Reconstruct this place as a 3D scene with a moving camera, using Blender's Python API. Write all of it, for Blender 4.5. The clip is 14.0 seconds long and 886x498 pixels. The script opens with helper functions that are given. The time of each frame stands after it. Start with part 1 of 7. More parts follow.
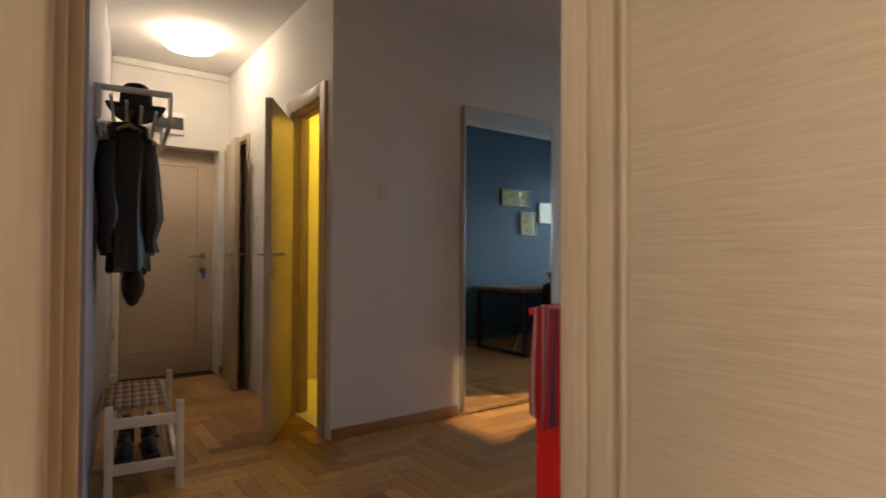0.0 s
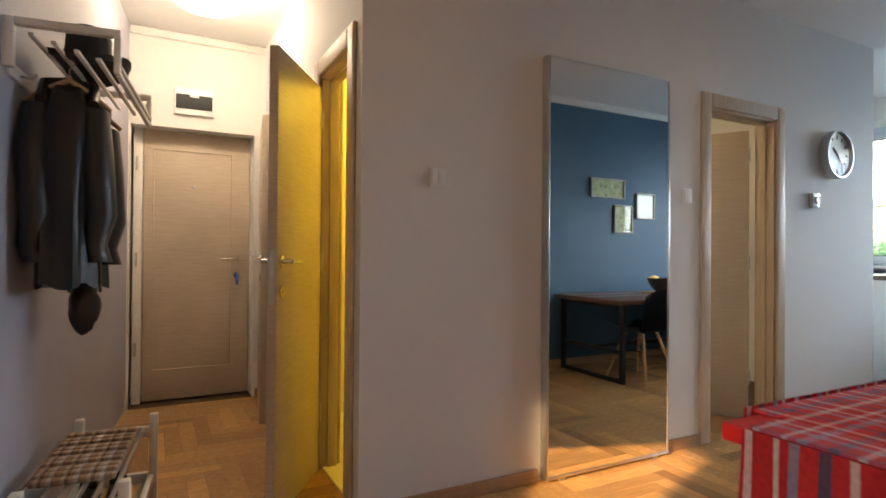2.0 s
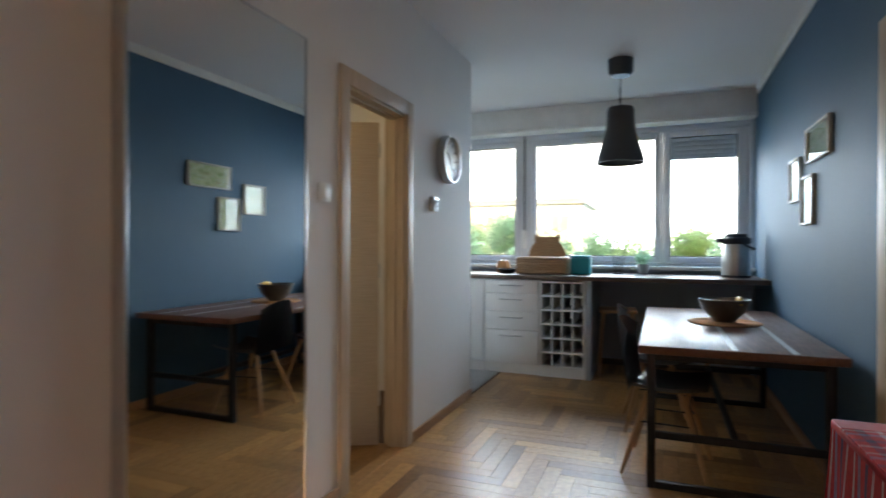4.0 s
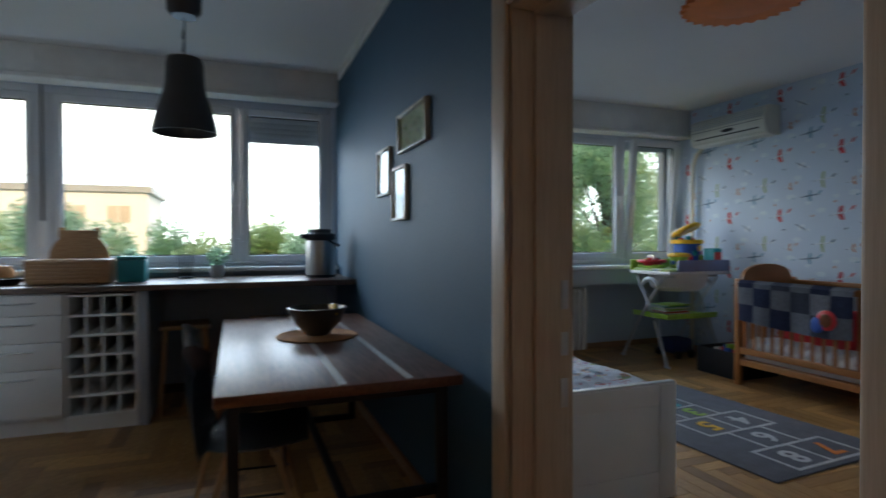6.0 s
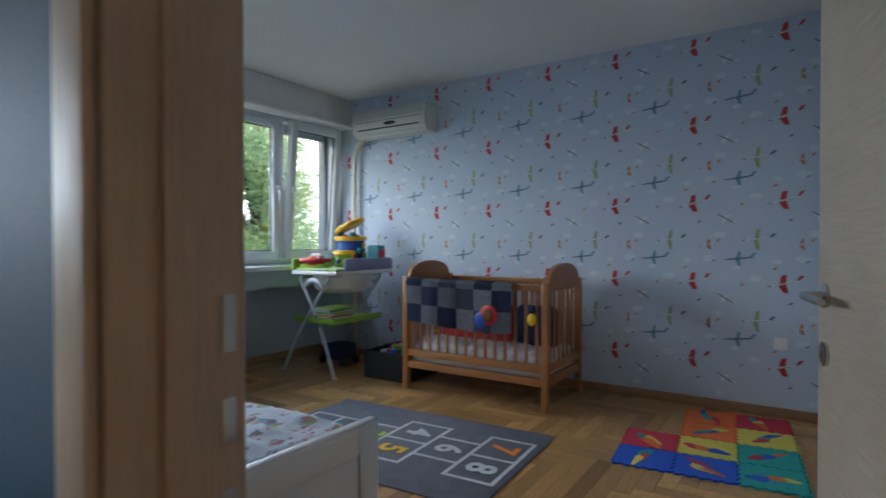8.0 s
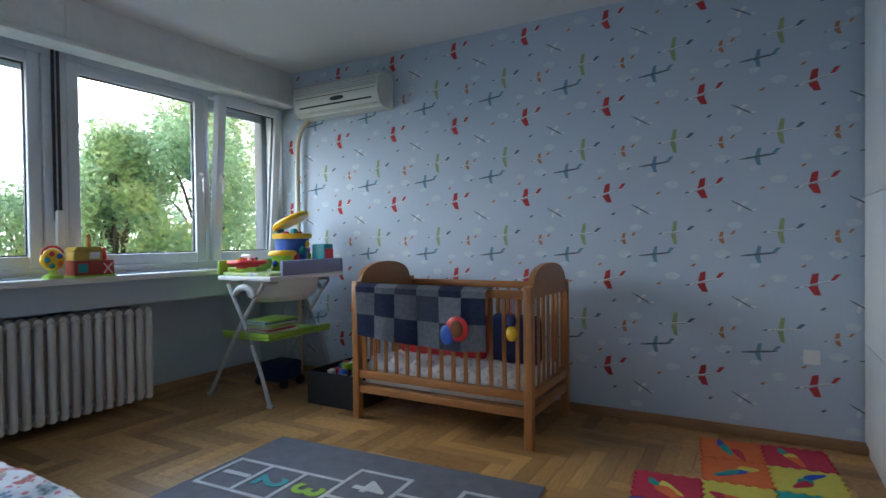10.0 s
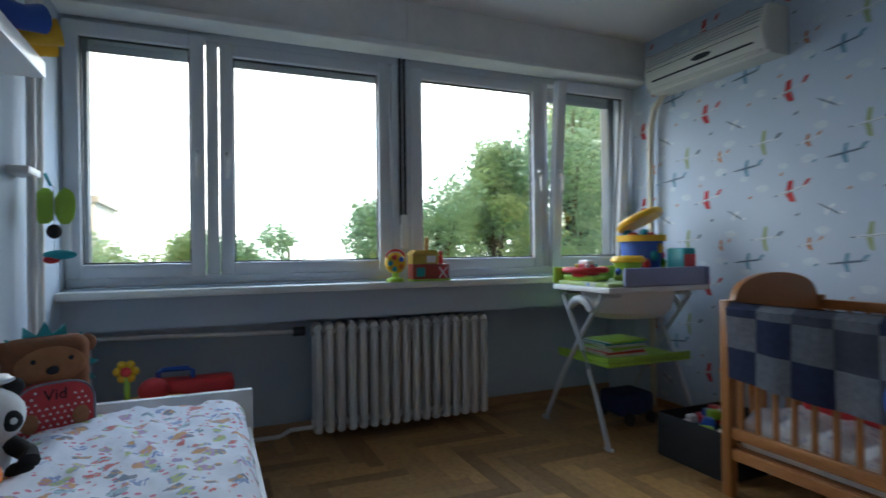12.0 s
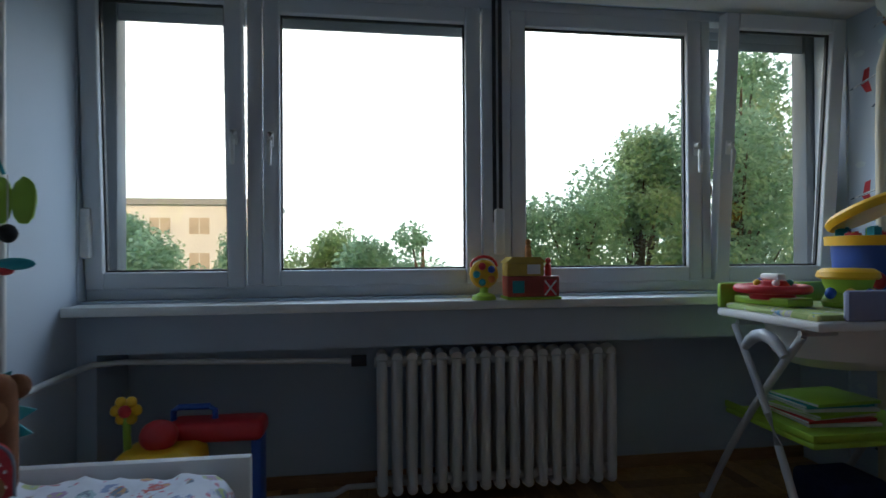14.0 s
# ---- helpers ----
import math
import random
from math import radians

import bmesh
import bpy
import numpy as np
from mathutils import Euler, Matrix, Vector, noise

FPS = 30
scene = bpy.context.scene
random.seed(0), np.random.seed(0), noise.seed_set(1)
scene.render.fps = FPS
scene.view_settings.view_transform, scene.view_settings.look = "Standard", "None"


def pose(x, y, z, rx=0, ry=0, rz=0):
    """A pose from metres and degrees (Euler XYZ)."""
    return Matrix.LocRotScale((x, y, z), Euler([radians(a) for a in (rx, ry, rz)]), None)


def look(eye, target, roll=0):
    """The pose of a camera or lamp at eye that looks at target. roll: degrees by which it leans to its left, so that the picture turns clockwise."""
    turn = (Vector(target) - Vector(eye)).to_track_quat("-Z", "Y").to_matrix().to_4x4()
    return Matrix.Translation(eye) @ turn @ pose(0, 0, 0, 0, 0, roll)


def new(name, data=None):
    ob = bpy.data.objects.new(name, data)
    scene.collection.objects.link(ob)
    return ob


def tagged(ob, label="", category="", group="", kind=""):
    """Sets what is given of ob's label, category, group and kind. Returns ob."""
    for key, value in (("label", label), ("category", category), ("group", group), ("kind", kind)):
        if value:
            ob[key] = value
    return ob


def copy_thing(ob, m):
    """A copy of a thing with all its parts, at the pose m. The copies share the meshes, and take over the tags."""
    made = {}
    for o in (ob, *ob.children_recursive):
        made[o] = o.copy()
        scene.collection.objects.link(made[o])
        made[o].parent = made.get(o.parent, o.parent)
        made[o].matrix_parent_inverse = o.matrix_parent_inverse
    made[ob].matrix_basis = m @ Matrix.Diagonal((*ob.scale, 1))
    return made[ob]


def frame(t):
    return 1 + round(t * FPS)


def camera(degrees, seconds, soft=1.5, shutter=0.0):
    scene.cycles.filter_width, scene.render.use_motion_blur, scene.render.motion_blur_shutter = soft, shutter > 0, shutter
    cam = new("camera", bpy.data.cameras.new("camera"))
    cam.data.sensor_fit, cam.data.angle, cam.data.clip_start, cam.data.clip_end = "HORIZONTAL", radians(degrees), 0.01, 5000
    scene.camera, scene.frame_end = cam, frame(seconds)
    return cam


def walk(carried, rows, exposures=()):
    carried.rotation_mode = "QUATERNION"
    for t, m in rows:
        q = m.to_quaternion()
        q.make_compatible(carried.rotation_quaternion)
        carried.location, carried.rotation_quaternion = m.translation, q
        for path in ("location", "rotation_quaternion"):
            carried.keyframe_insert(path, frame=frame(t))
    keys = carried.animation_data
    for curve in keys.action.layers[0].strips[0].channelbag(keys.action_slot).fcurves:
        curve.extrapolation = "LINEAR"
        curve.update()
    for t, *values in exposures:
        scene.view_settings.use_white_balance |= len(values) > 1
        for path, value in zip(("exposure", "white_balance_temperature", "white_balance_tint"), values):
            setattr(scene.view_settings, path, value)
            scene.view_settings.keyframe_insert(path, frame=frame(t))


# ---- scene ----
cam = camera(77.76, 14.0, shutter=0.5)
PATH = [
    (0, (-0.051, 0.621, 1.060), (1.120, 2.243, 1.090), 0.28),
    (0.5, (0.089, 0.828, 1.076), (1.098, 2.555, 1.097), 0.24),
    (1, (0.242, 1.054, 1.084), (1.181, 2.820, 1.107), 0.47),
    (1.5, (0.381, 1.229, 1.101), (1.312, 2.999, 1.116), 0.47),
    (2, (0.530, 1.401, 1.114), (1.460, 3.171, 1.130), 0.48),
    (2.5, (0.617, 1.563, 1.137), (1.627, 3.289, 1.142), 0.52),
    (3, (0.724, 1.845, 1.213), (2.103, 3.292, 1.186), 0.73),
    (3.5, (0.911, 2.033, 1.204), (2.560, 3.164, 1.188), 0.55),
    (4, (1.129, 2.139, 1.209), (2.989, 2.876, 1.203), 0.19),
    (4.2, (1.214, 2.187, 1.212), (3.123, 2.783, 1.203), 0.34),
    (6.3, (2.249, 2.159, 1.239), (4.016, 1.222, 1.211), -0.21),
    (6.5, (2.346, 2.123, 1.241), (4.028, 1.041, 1.213), -0.22),
    (7, (2.505, 2.024, 1.241), (3.987, 0.680, 1.205), -0.20),
    (7.5, (2.709, 1.854, 1.232), (3.982, 0.313, 1.195), -0.18),
    (8, (2.880, 1.695, 1.191), (3.984, 0.027, 1.166), -0.05),
    (8.2, (2.949, 1.615, 1.184), (3.981, -0.098, 1.158), -0.20),
    (10.3, (3.363, 0.892, 1.176), (4.360, -0.841, 1.145), -0.69),
    (10.5, (3.432, 0.815, 1.184), (4.551, -0.843, 1.154), -0.68),
    (11, (3.523, 0.670, 1.174), (4.892, -0.789, 1.151), -0.64),
    (11.5, (3.635, 0.506, 1.176), (5.298, -0.605, 1.169), -0.80),
    (12, (3.748, 0.351, 1.155), (5.590, -0.429, 1.164), -0.68),
    (12.5, (3.949, 0.214, 1.165), (5.877, -0.320, 1.183), -0.68),
    (13, (4.120, 0.092, 1.186), (6.080, -0.302, 1.194), -0.47),
    (13.5, (4.341, -0.051, 1.198), (6.318, -0.354, 1.206), -0.38),
    (14, (4.537, -0.167, 1.190), (6.517, -0.447, 1.200), -0.34),
]
EXPOSURES = [(0.0, 0.80, 6500, 10), (0.8, 0.96, 6500, 10), (1.5, 1.34, 6500, 10), (2.5, 1.6, 6500, 10), (3.2, 1.45, 6450, 10), (4.2, 0.9, 6350, 10), (6.3, -0.1, 6150, 10), (7.0, -0.05, 6150, 10), (8.2, 0.7, 6150, 10),
             (10.3, 0.78, 6150, 10), (11.5, 0.45, 6150, 10), (12.5, -0.02, 6150, 10), (13.2, -0.38, 6150, 10), (14.0, -0.68, 6150, 10)]
KITCHEN_W, NURSERY_W, BEDROOM_W, HALL_W, BATH_W = 30.0, 27.0, 15.5, 11.0, 11.0
walk(cam, [(t, look(eye, target, roll)) for t, eye, target, roll in PATH], EXPOSURES)

# ---- world, sun and lamps ----
SUN_DIR = Vector((0.92, 0.34, -0.357)).normalized()
world = bpy.data.worlds.new("sky")
scene.world = world
world.use_nodes = True
wn = world.node_tree
sky = wn.nodes.new("ShaderNodeTexSky")
sky.sky_type = "NISHITA"
sky.sun_disc = False
sky.sun_elevation = math.asin(-SUN_DIR.z)
sky.sun_rotation = math.atan2(-SUN_DIR.x, -SUN_DIR.y)
sky.dust_density = 0.8
sky.air_density = 1.0
wn.nodes["Background"].inputs["Strength"].default_value = 0.15
wn.links.new(sky.outputs["Color"], wn.nodes["Background"].inputs["Color"])

sun_data = bpy.data.lights.new("sun", "SUN")
sun_data.energy, sun_data.angle, sun_data.color = 5.0, radians(0.9), (1.0, 0.66, 0.32)
sun_lamp = new("sun", sun_data)
sun_lamp.matrix_world = look((0, 0, 30), Vector((0, 0, 30)) + SUN_DIR)


def area_lamp(name, eye, target, sx, sy, watts, color):
    d = bpy.data.lights.new(name, "AREA")
    d.shape, d.size, d.size_y, d.energy, d.color = "RECTANGLE", sx, sy, watts, color
    d.spread = radians(140)
    o = new(name, d)
    o.matrix_world = look(eye, target)
    return o


# the sky's light in the window openings
area_lamp("kitchen_window_light", (7.62, 2.85, 1.80), (4.9, 2.85, -0.2), 2.9, 0.9, KITCHEN_W, (0.53, 0.735, 1.0))
area_lamp("nursery_window_light", (7.64, -0.75, 1.76), (4.9, -0.75, -0.4), 3.0, 0.9, NURSERY_W, (0.545, 0.735, 1.0))
area_lamp("bedroom_window_light", (-2.05, -0.5, 1.6), (2, 0.2, 1.2), 1.0, 1.2, BEDROOM_W, (1.0, 0.9, 0.75))


def point_lamp(name, at, watts, color, size=0.1):
    d = bpy.data.lights.new(name, "POINT")
    d.energy, d.color, d.shadow_soft_size = watts, color, size
    o = new(name, d)
    o.location = at
    return o


point_lamp("bathroom_lamp_light", (2.1, 4.3, 2.3), BATH_W, (1.0, 0.66, 0.06), 0.12)
# two added fills for small room and side room, with no fitting there
point_lamp("small_room_lamp_light", (3.6, 4.6, 2.4), 4.0, (1.0, 0.74, 0.42), 0.1)
point_lamp("side_room_lamp_light", (-1.0, 3.6, 2.4), 11.0, (1.0, 0.75, 0.5), 0.12)


# ---- materials ----
def node_material(name):
    m = bpy.data.materials.new(name)
    m.use_nodes = True
    nt = m.node_tree
    return m, nt, nt.nodes["Principled BSDF"]


def noise_node(nt, scale, detail=4.0, stretch=(1, 1, 1), coords="Object", rough=0.55):
    tc = nt.nodes.new("ShaderNodeTexCoord")
    mp = nt.nodes.new("ShaderNodeMapping")
    mp.inputs["Scale"].default_value = stretch
    nz = nt.nodes.new("ShaderNodeTexNoise")
    nz.inputs["Scale"].default_value = scale
    nz.inputs["Detail"].default_value = detail
    nz.inputs["Roughness"].default_value = rough
    nt.links.new(tc.outputs[coords], mp.inputs["Vector"])
    nt.links.new(mp.outputs["Vector"], nz.inputs["Vector"])
    return nz


def ramp_node(nt, source, stops):
    r = nt.nodes.new("ShaderNodeValToRGB")
    while len(r.color_ramp.elements) < len(stops):
        r.color_ramp.elements.new(0.5)
    for e, (p, c) in zip(r.color_ramp.elements, stops):
        e.position, e.color = p, (*c, 1)
    nt.links.new(source, r.inputs["Fac"])
    return r


def mix_node(nt, a, b, fac, mode="MIX"):
    m = nt.nodes.new("ShaderNodeMix")
    m.data_type, m.blend_type = "RGBA", mode
    for sock, v in ((m.inputs["Factor"], fac), (m.inputs["A"], a), (m.inputs["B"], b)):
        if isinstance(v, (int, float)):
            sock.default_value = v
        elif isinstance(v, tuple):
            sock.default_value = (*v, 1)
        else:
            nt.links.new(v, sock)
    return m.outputs["Result"]


def bump_node(nt, bsdf, height, strength=0.2, distance=0.01):
    b = nt.nodes.new("ShaderNodeBump")
    b.inputs["Strength"].default_value, b.inputs["Distance"].default_value = strength, distance
    nt.links.new(height, b.inputs["Height"])
    nt.links.new(b.outputs["Normal"], bsdf.inputs["Normal"])


def shade(c, f):
    return tuple(min(1.0, v * f) for v in c)


def paint(name, color, rough=0.7, vary=0.06, scale=3.0, grain=90.0, bump=0.08, metal=0.0, coat=0.0):
    """A painted, plastic, metal or cloth-like surface with broad and fine variation."""
    m, nt, b = node_material(name)
    big = noise_node(nt, scale, 3)
    r = ramp_node(nt, big.outputs["Fac"], [(0.3, shade(color, 1 - vary)), (0.7, shade(color, 1 + vary))])
    nt.links.new(r.outputs["Color"], b.inputs["Base Color"])
    fine = noise_node(nt, grain, 5)
    rr = ramp_node(nt, fine.outputs["Fac"], [(0.3, (rough * 0.88,) * 3), (0.7, (min(1, rough * 1.12),) * 3)])
    nt.links.new(rr.outputs["Color"], b.inputs["Roughness"])
    b.inputs["Metallic"].default_value = metal
    b.inputs["Coat Weight"].default_value = coat
    bump_node(nt, b, fine.outputs["Fac"], bump, 0.004)
    return m


def wood(name, light, dark, stretch, rough=0.45, bump=0.15, scale=9.0, per_piece=0.0, island=False, gloss=0.0):
    """Wood with grain along the axis whose stretch is smallest."""
    m, nt, b = node_material(name)
    n1 = noise_node(nt, scale, 8, stretch, rough=0.62)
    n2 = noise_node(nt, 1.7, 3)
    r1 = ramp_node(nt, n1.outputs["Fac"], [(0.28, dark), (0.5, tuple((a + c) / 2 for a, c in zip(light, dark))), (0.72, light)])
    tone = ramp_node(nt, n2.outputs["Fac"], [(0.3, (0.86,) * 3), (0.7, (1.08,) * 3)])
    col = mix_node(nt, r1.outputs["Color"], tone.outputs["Color"], 1.0, "MULTIPLY")
    if per_piece:
        if island:
            rnd = nt.nodes.new("ShaderNodeNewGeometry").outputs["Random Per Island"]
        else:
            rnd = nt.nodes.new("ShaderNodeObjectInfo").outputs["Random"]
        pr = ramp_node(nt, rnd, [(0.0, (1 - per_piece, 1 - per_piece * 1.15, 1 - per_piece * 1.3)), (0.35, (1, 0.98, 0.95)), (0.7, (1.05, 1.02, 1.0)), (1.0, (1 + per_piece, 1 + per_piece * 0.95, 1 + per_piece * 0.8))])
        col = mix_node(nt, col, pr.outputs["Color"], 1.0, "MULTIPLY")
    nt.links.new(col, b.inputs["Base Color"])
    rr = ramp_node(nt, n1.outputs["Fac"], [(0.3, (rough * 1.1,) * 3), (0.7, (rough * 0.85,) * 3)])
    nt.links.new(rr.outputs["Color"], b.inputs["Roughness"])
    b.inputs["Coat Weight"].default_value = gloss
    b.inputs["Coat Roughness"].default_value = 0.25
    bump_node(nt, b, n1.outputs["Fac"], bump, 0.003)
    return m


def emitter(name, color, strength):
    m, nt, b = node_material(name)
    b.inputs["Base Color"].default_value = (*color, 1)
    b.inputs["Emission Color"].default_value = (*color, 1)
    b.inputs["Emission Strength"].default_value = strength
    return m


def clear_glass(name):
    m, nt, b = node_material(name)
    t = nt.nodes.new("ShaderNodeBsdfTransparent")
    t.inputs["Color"].default_value = (0.96, 0.98, 0.98, 1)
    g = nt.nodes.new("ShaderNodeBsdfGlossy")
    g.inputs["Roughness"].default_value = 0.02
    mx = nt.nodes.new("ShaderNodeMixShader")
    mx.inputs["Fac"].default_value = 0.05
    nt.links.new(t.outputs["BSDF"], mx.inputs[1])
    nt.links.new(g.outputs["BSDF"], mx.inputs[2])
    nt.links.new(mx.outputs["Shader"], nt.nodes["Material Output"].inputs["Surface"])
    return m


def striped(name, colors, scale, axis, rough=0.9, weave=500.0, cross=None):
    """Woven cloth in stripes across one axis, with a second set of stripes across another where cross is given."""
    m, nt, b = node_material(name)
    tc = nt.nodes.new("ShaderNodeTexCoord")

    def bands(ax, cols, sc):
        sep = nt.nodes.new("ShaderNodeSeparateXYZ")
        nt.links.new(tc.outputs["Object"], sep.inputs["Vector"])
        mul = nt.nodes.new("ShaderNodeMath")
        mul.operation = "MULTIPLY"
        mul.inputs[1].default_value = sc
        nt.links.new(sep.outputs[ax], mul.inputs[0])
        fr = nt.nodes.new("ShaderNodeMath")
        fr.operation = "FRACT"
        nt.links.new(mul.outputs[0], fr.inputs[0])
        r = nt.nodes.new("ShaderNodeValToRGB")
        r.color_ramp.interpolation = "CONSTANT"
        while len(r.color_ramp.elements) < len(cols):
            r.color_ramp.elements.new(0.5)
        for e, (p, c) in zip(r.color_ramp.elements, cols):
            e.position, e.color = p, (*c, 1)
        nt.links.new(fr.outputs[0], r.inputs["Fac"])
        return r.outputs["Color"]

    col = bands(axis, colors, scale)
    if cross:
        col = mix_node(nt, col, bands(cross, colors, scale), 0.5)
    fine = noise_node(nt, 140.0, 3)
    tone = ramp_node(nt, fine.outputs["Fac"], [(0.3, (0.8,) * 3), (0.7, (1.1,) * 3)])
    nt.links.new(mix_node(nt, col, tone.outputs["Color"], 1.0, "MULTIPLY"), b.inputs["Base Color"])
    b.inputs["Roughness"].default_value = rough
    bump_node(nt, b, fine.outputs["Fac"], 0.3, 0.004)
    return m


def speckled(name, base, spots, scale, rough=0.9, cover=0.33, dots=None):
    """Cloth with small scattered coloured figures."""
    m, nt, b = node_material(name)
    tc = nt.nodes.new("ShaderNodeTexCoord")
    wob = noise_node(nt, scale * 1.6, 3)
    add = mix_node(nt, tc.outputs["Object"], wob.outputs["Color"], 0.05)
    vo = nt.nodes.new("ShaderNodeTexVoronoi")
    vo.inputs["Scale"].default_value = scale
    nt.links.new(add, vo.inputs["Vector"])
    inside = nt.nodes.new("ShaderNodeMath")
    inside.operation = "LESS_THAN"
    inside.inputs[1].default_value = cover
    nt.links.new(vo.outputs["Distance"], inside.inputs[0])
    sep = nt.nodes.new("ShaderNodeSeparateColor")
    nt.links.new(vo.outputs["Color"], sep.inputs["Color"])
    pick = nt.nodes.new("ShaderNodeValToRGB")
    pick.color_ramp.interpolation = "CONSTANT"
    while len(pick.color_ramp.elements) < len(spots):
        pick.color_ramp.elements.new(0.5)
    for i, (e, c) in enumerate(zip(pick.color_ramp.elements, spots)):
        e.position, e.color = i / len(spots), (*c, 1)
    tone = noise_node(nt, scale * 3.5, 2)
    two = nt.nodes.new("ShaderNodeMath")
    two.operation = "GREATER_THAN"
    two.inputs[1].default_value = 0.54
    nt.links.new(tone.outputs["Fac"], two.inputs[0])
    shift = nt.nodes.new("ShaderNodeMath")
    shift.operation = "MULTIPLY_ADD"
    shift.inputs[1].default_value = 0.37
    nt.links.new(two.outputs[0], shift.inputs[0])
    nt.links.new(sep.outputs["Red"], shift.inputs[2])
    wrap = nt.nodes.new("ShaderNodeMath")
    wrap.operation = "FRACT"
    nt.links.new(shift.outputs[0], wrap.inputs[0])
    nt.links.new(wrap.outputs[0], pick.inputs["Fac"])
    ground = base
    if dots:
        small = nt.nodes.new("ShaderNodeTexVoronoi")
        small.inputs["Scale"].default_value = scale * 1.7
        small.inputs["Randomness"].default_value = 0.7
        nt.links.new(tc.outputs["Object"], small.inputs["Vector"])
        near = nt.nodes.new("ShaderNodeMath")
        near.operation = "LESS_THAN"
        near.inputs[1].default_value = 0.24
        nt.links.new(small.outputs["Distance"], near.inputs[0])
        ground = mix_node(nt, base, dots, near.outputs[0])
    nt.links.new(mix_node(nt, ground, pick.outputs["Color"], inside.outputs[0]), b.inputs["Base Color"])
    b.inputs["Roughness"].default_value = rough
    fold = noise_node(nt, 7.0, 3)
    bump_node(nt, b, fold.outputs["Fac"], 0.5, 0.02)
    return m


M = {}
M["wall_warm"] = paint("wall_paint", (0.74, 0.72, 0.70), 0.75, 0.03, 1.2, 160, 0.10)
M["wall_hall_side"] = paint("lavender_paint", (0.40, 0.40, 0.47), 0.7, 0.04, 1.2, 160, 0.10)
M["wall_blue"] = paint("blue_paint", (0.043, 0.105, 0.172), 0.62, 0.06, 1.4, 140, 0.10)
M["wall_grey"] = paint("grey_wall_paint", (0.49, 0.555, 0.635), 0.7, 0.04, 1.3, 150, 0.10)
M["wall_cream"] = paint("cream_paint", (0.72, 0.62, 0.50), 0.8, 0.04, 1.3, 150, 0.1)
M["wall_bath"] = paint("bathroom_tile_paint", (0.80, 0.74, 0.52), 0.35, 0.03, 2, 60, 0.03)
M["paper"] = paint("wallpaper_ground", (0.525, 0.605, 0.71), 0.8, 0.05, 1.3, 220, 0.08)
M["ceiling"] = paint("ceiling_paint", (0.80, 0.79, 0.78), 0.85, 0.02, 1.0, 120, 0.06)
M["white"] = paint("white_lacquer", (0.80, 0.80, 0.79), 0.32, 0.02, 4, 60, 0.02)
M["white_matt"] = paint("white_matt_paint", (0.78, 0.77, 0.74), 0.55, 0.05, 8, 60, 0.05)
M["upvc"] = paint("window_plastic", (0.66, 0.68, 0.71), 0.35, 0.02, 5, 50, 0.02)
M["upvc_dark"] = paint("mullion_cover_plastic", (0.40, 0.43, 0.47), 0.4, 0.03, 5, 50, 0.02)
M["rubber"] = paint("dark_seal", (0.03, 0.03, 0.035), 0.6, 0.1, 10, 80, 0.05)
M["radiator"] = paint("radiator_enamel", (0.68, 0.66, 0.63), 0.42, 0.05, 6, 70, 0.05)
M["door"] = wood("bleached_oak_veneer", (0.60, 0.50, 0.385), (0.50, 0.405, 0.30), (1.5, 1.5, 30), 0.5, 0.45, 5.0)
M["casing"] = wood("bleached_oak_casing", (0.58, 0.47, 0.35), (0.47, 0.37, 0.265), (24, 24, 1.2), 0.48, 0.15, 5.0)
M["skirting"] = wood("oak_skirting", (0.46, 0.27, 0.14), (0.34, 0.18, 0.085), (1.2, 1.2, 20), 0.4, 0.15)
M["parquet_x"] = wood("oak_parquet", (0.54, 0.31, 0.115), (0.36, 0.19, 0.062), (1.2, 16, 10), 0.36, 0.12, 6.0, 0.42, False, 0.10)
M["parquet_y"] = wood("oak_parquet_turned", (0.54, 0.31, 0.115), (0.36, 0.19, 0.062), (16, 1.2, 10), 0.36, 0.12, 6.0, 0.42, False, 0.10)
M["parquet_far"] = wood("oak_parquet_rest", (0.54, 0.31, 0.115), (0.36, 0.19, 0.062), (5, 5, 8), 0.36, 0.12, 6.0, 0.42, True, 0.10)
M["joint"] = paint("floor_joint", (0.10, 0.055, 0.025), 0.8)
M["tile"] = paint("grey_floor_tile", (0.36, 0.37, 0.37), 0.3, 0.06, 5, 60, 0.05)
M["table_wood"] = wood("dark_walnut_tabletop", (0.22, 0.085, 0.042), (0.085, 0.032, 0.016), (1.2, 14, 10), 0.40, 0.2, 6.0, 0, False, 0.12)
M["inlay"] = paint("pale_inlay", (0.46, 0.43, 0.40), 0.3, 0.05, 20, 90, 0.05)
M["black_metal"] = paint("black_steel", (0.018, 0.018, 0.020), 0.45, 0.15, 12, 120, 0.08, 0.3)
M["chair_black"] = paint("dark_chair_plastic", (0.026, 0.028, 0.034), 0.30, 0.1, 10, 100, 0.04, 0.0, 0.6)
M["beech"] = wood("beech", (0.52, 0.33, 0.17), (0.40, 0.23, 0.105), (14, 14, 1.4), 0.42, 0.12)
M["crib"] = wood("honey_beech", (0.46, 0.20, 0.066), (0.34, 0.135, 0.04), (13, 13, 1.6), 0.36, 0.12)
M["crib_h"] = wood("honey_beech_rail", (0.46, 0.20, 0.066), (0.34, 0.135, 0.04), (1.5, 13, 13), 0.36, 0.12)
M["oak_board"] = wood("oak_board", (0.50, 0.30, 0.15), (0.34, 0.18, 0.08), (13, 1.5, 13), 0.5, 0.12)
M["worktop"] = wood("dark_worktop", (0.17, 0.11, 0.075), (0.09, 0.055, 0.038), (14, 1.3, 12), 0.4, 0.12)
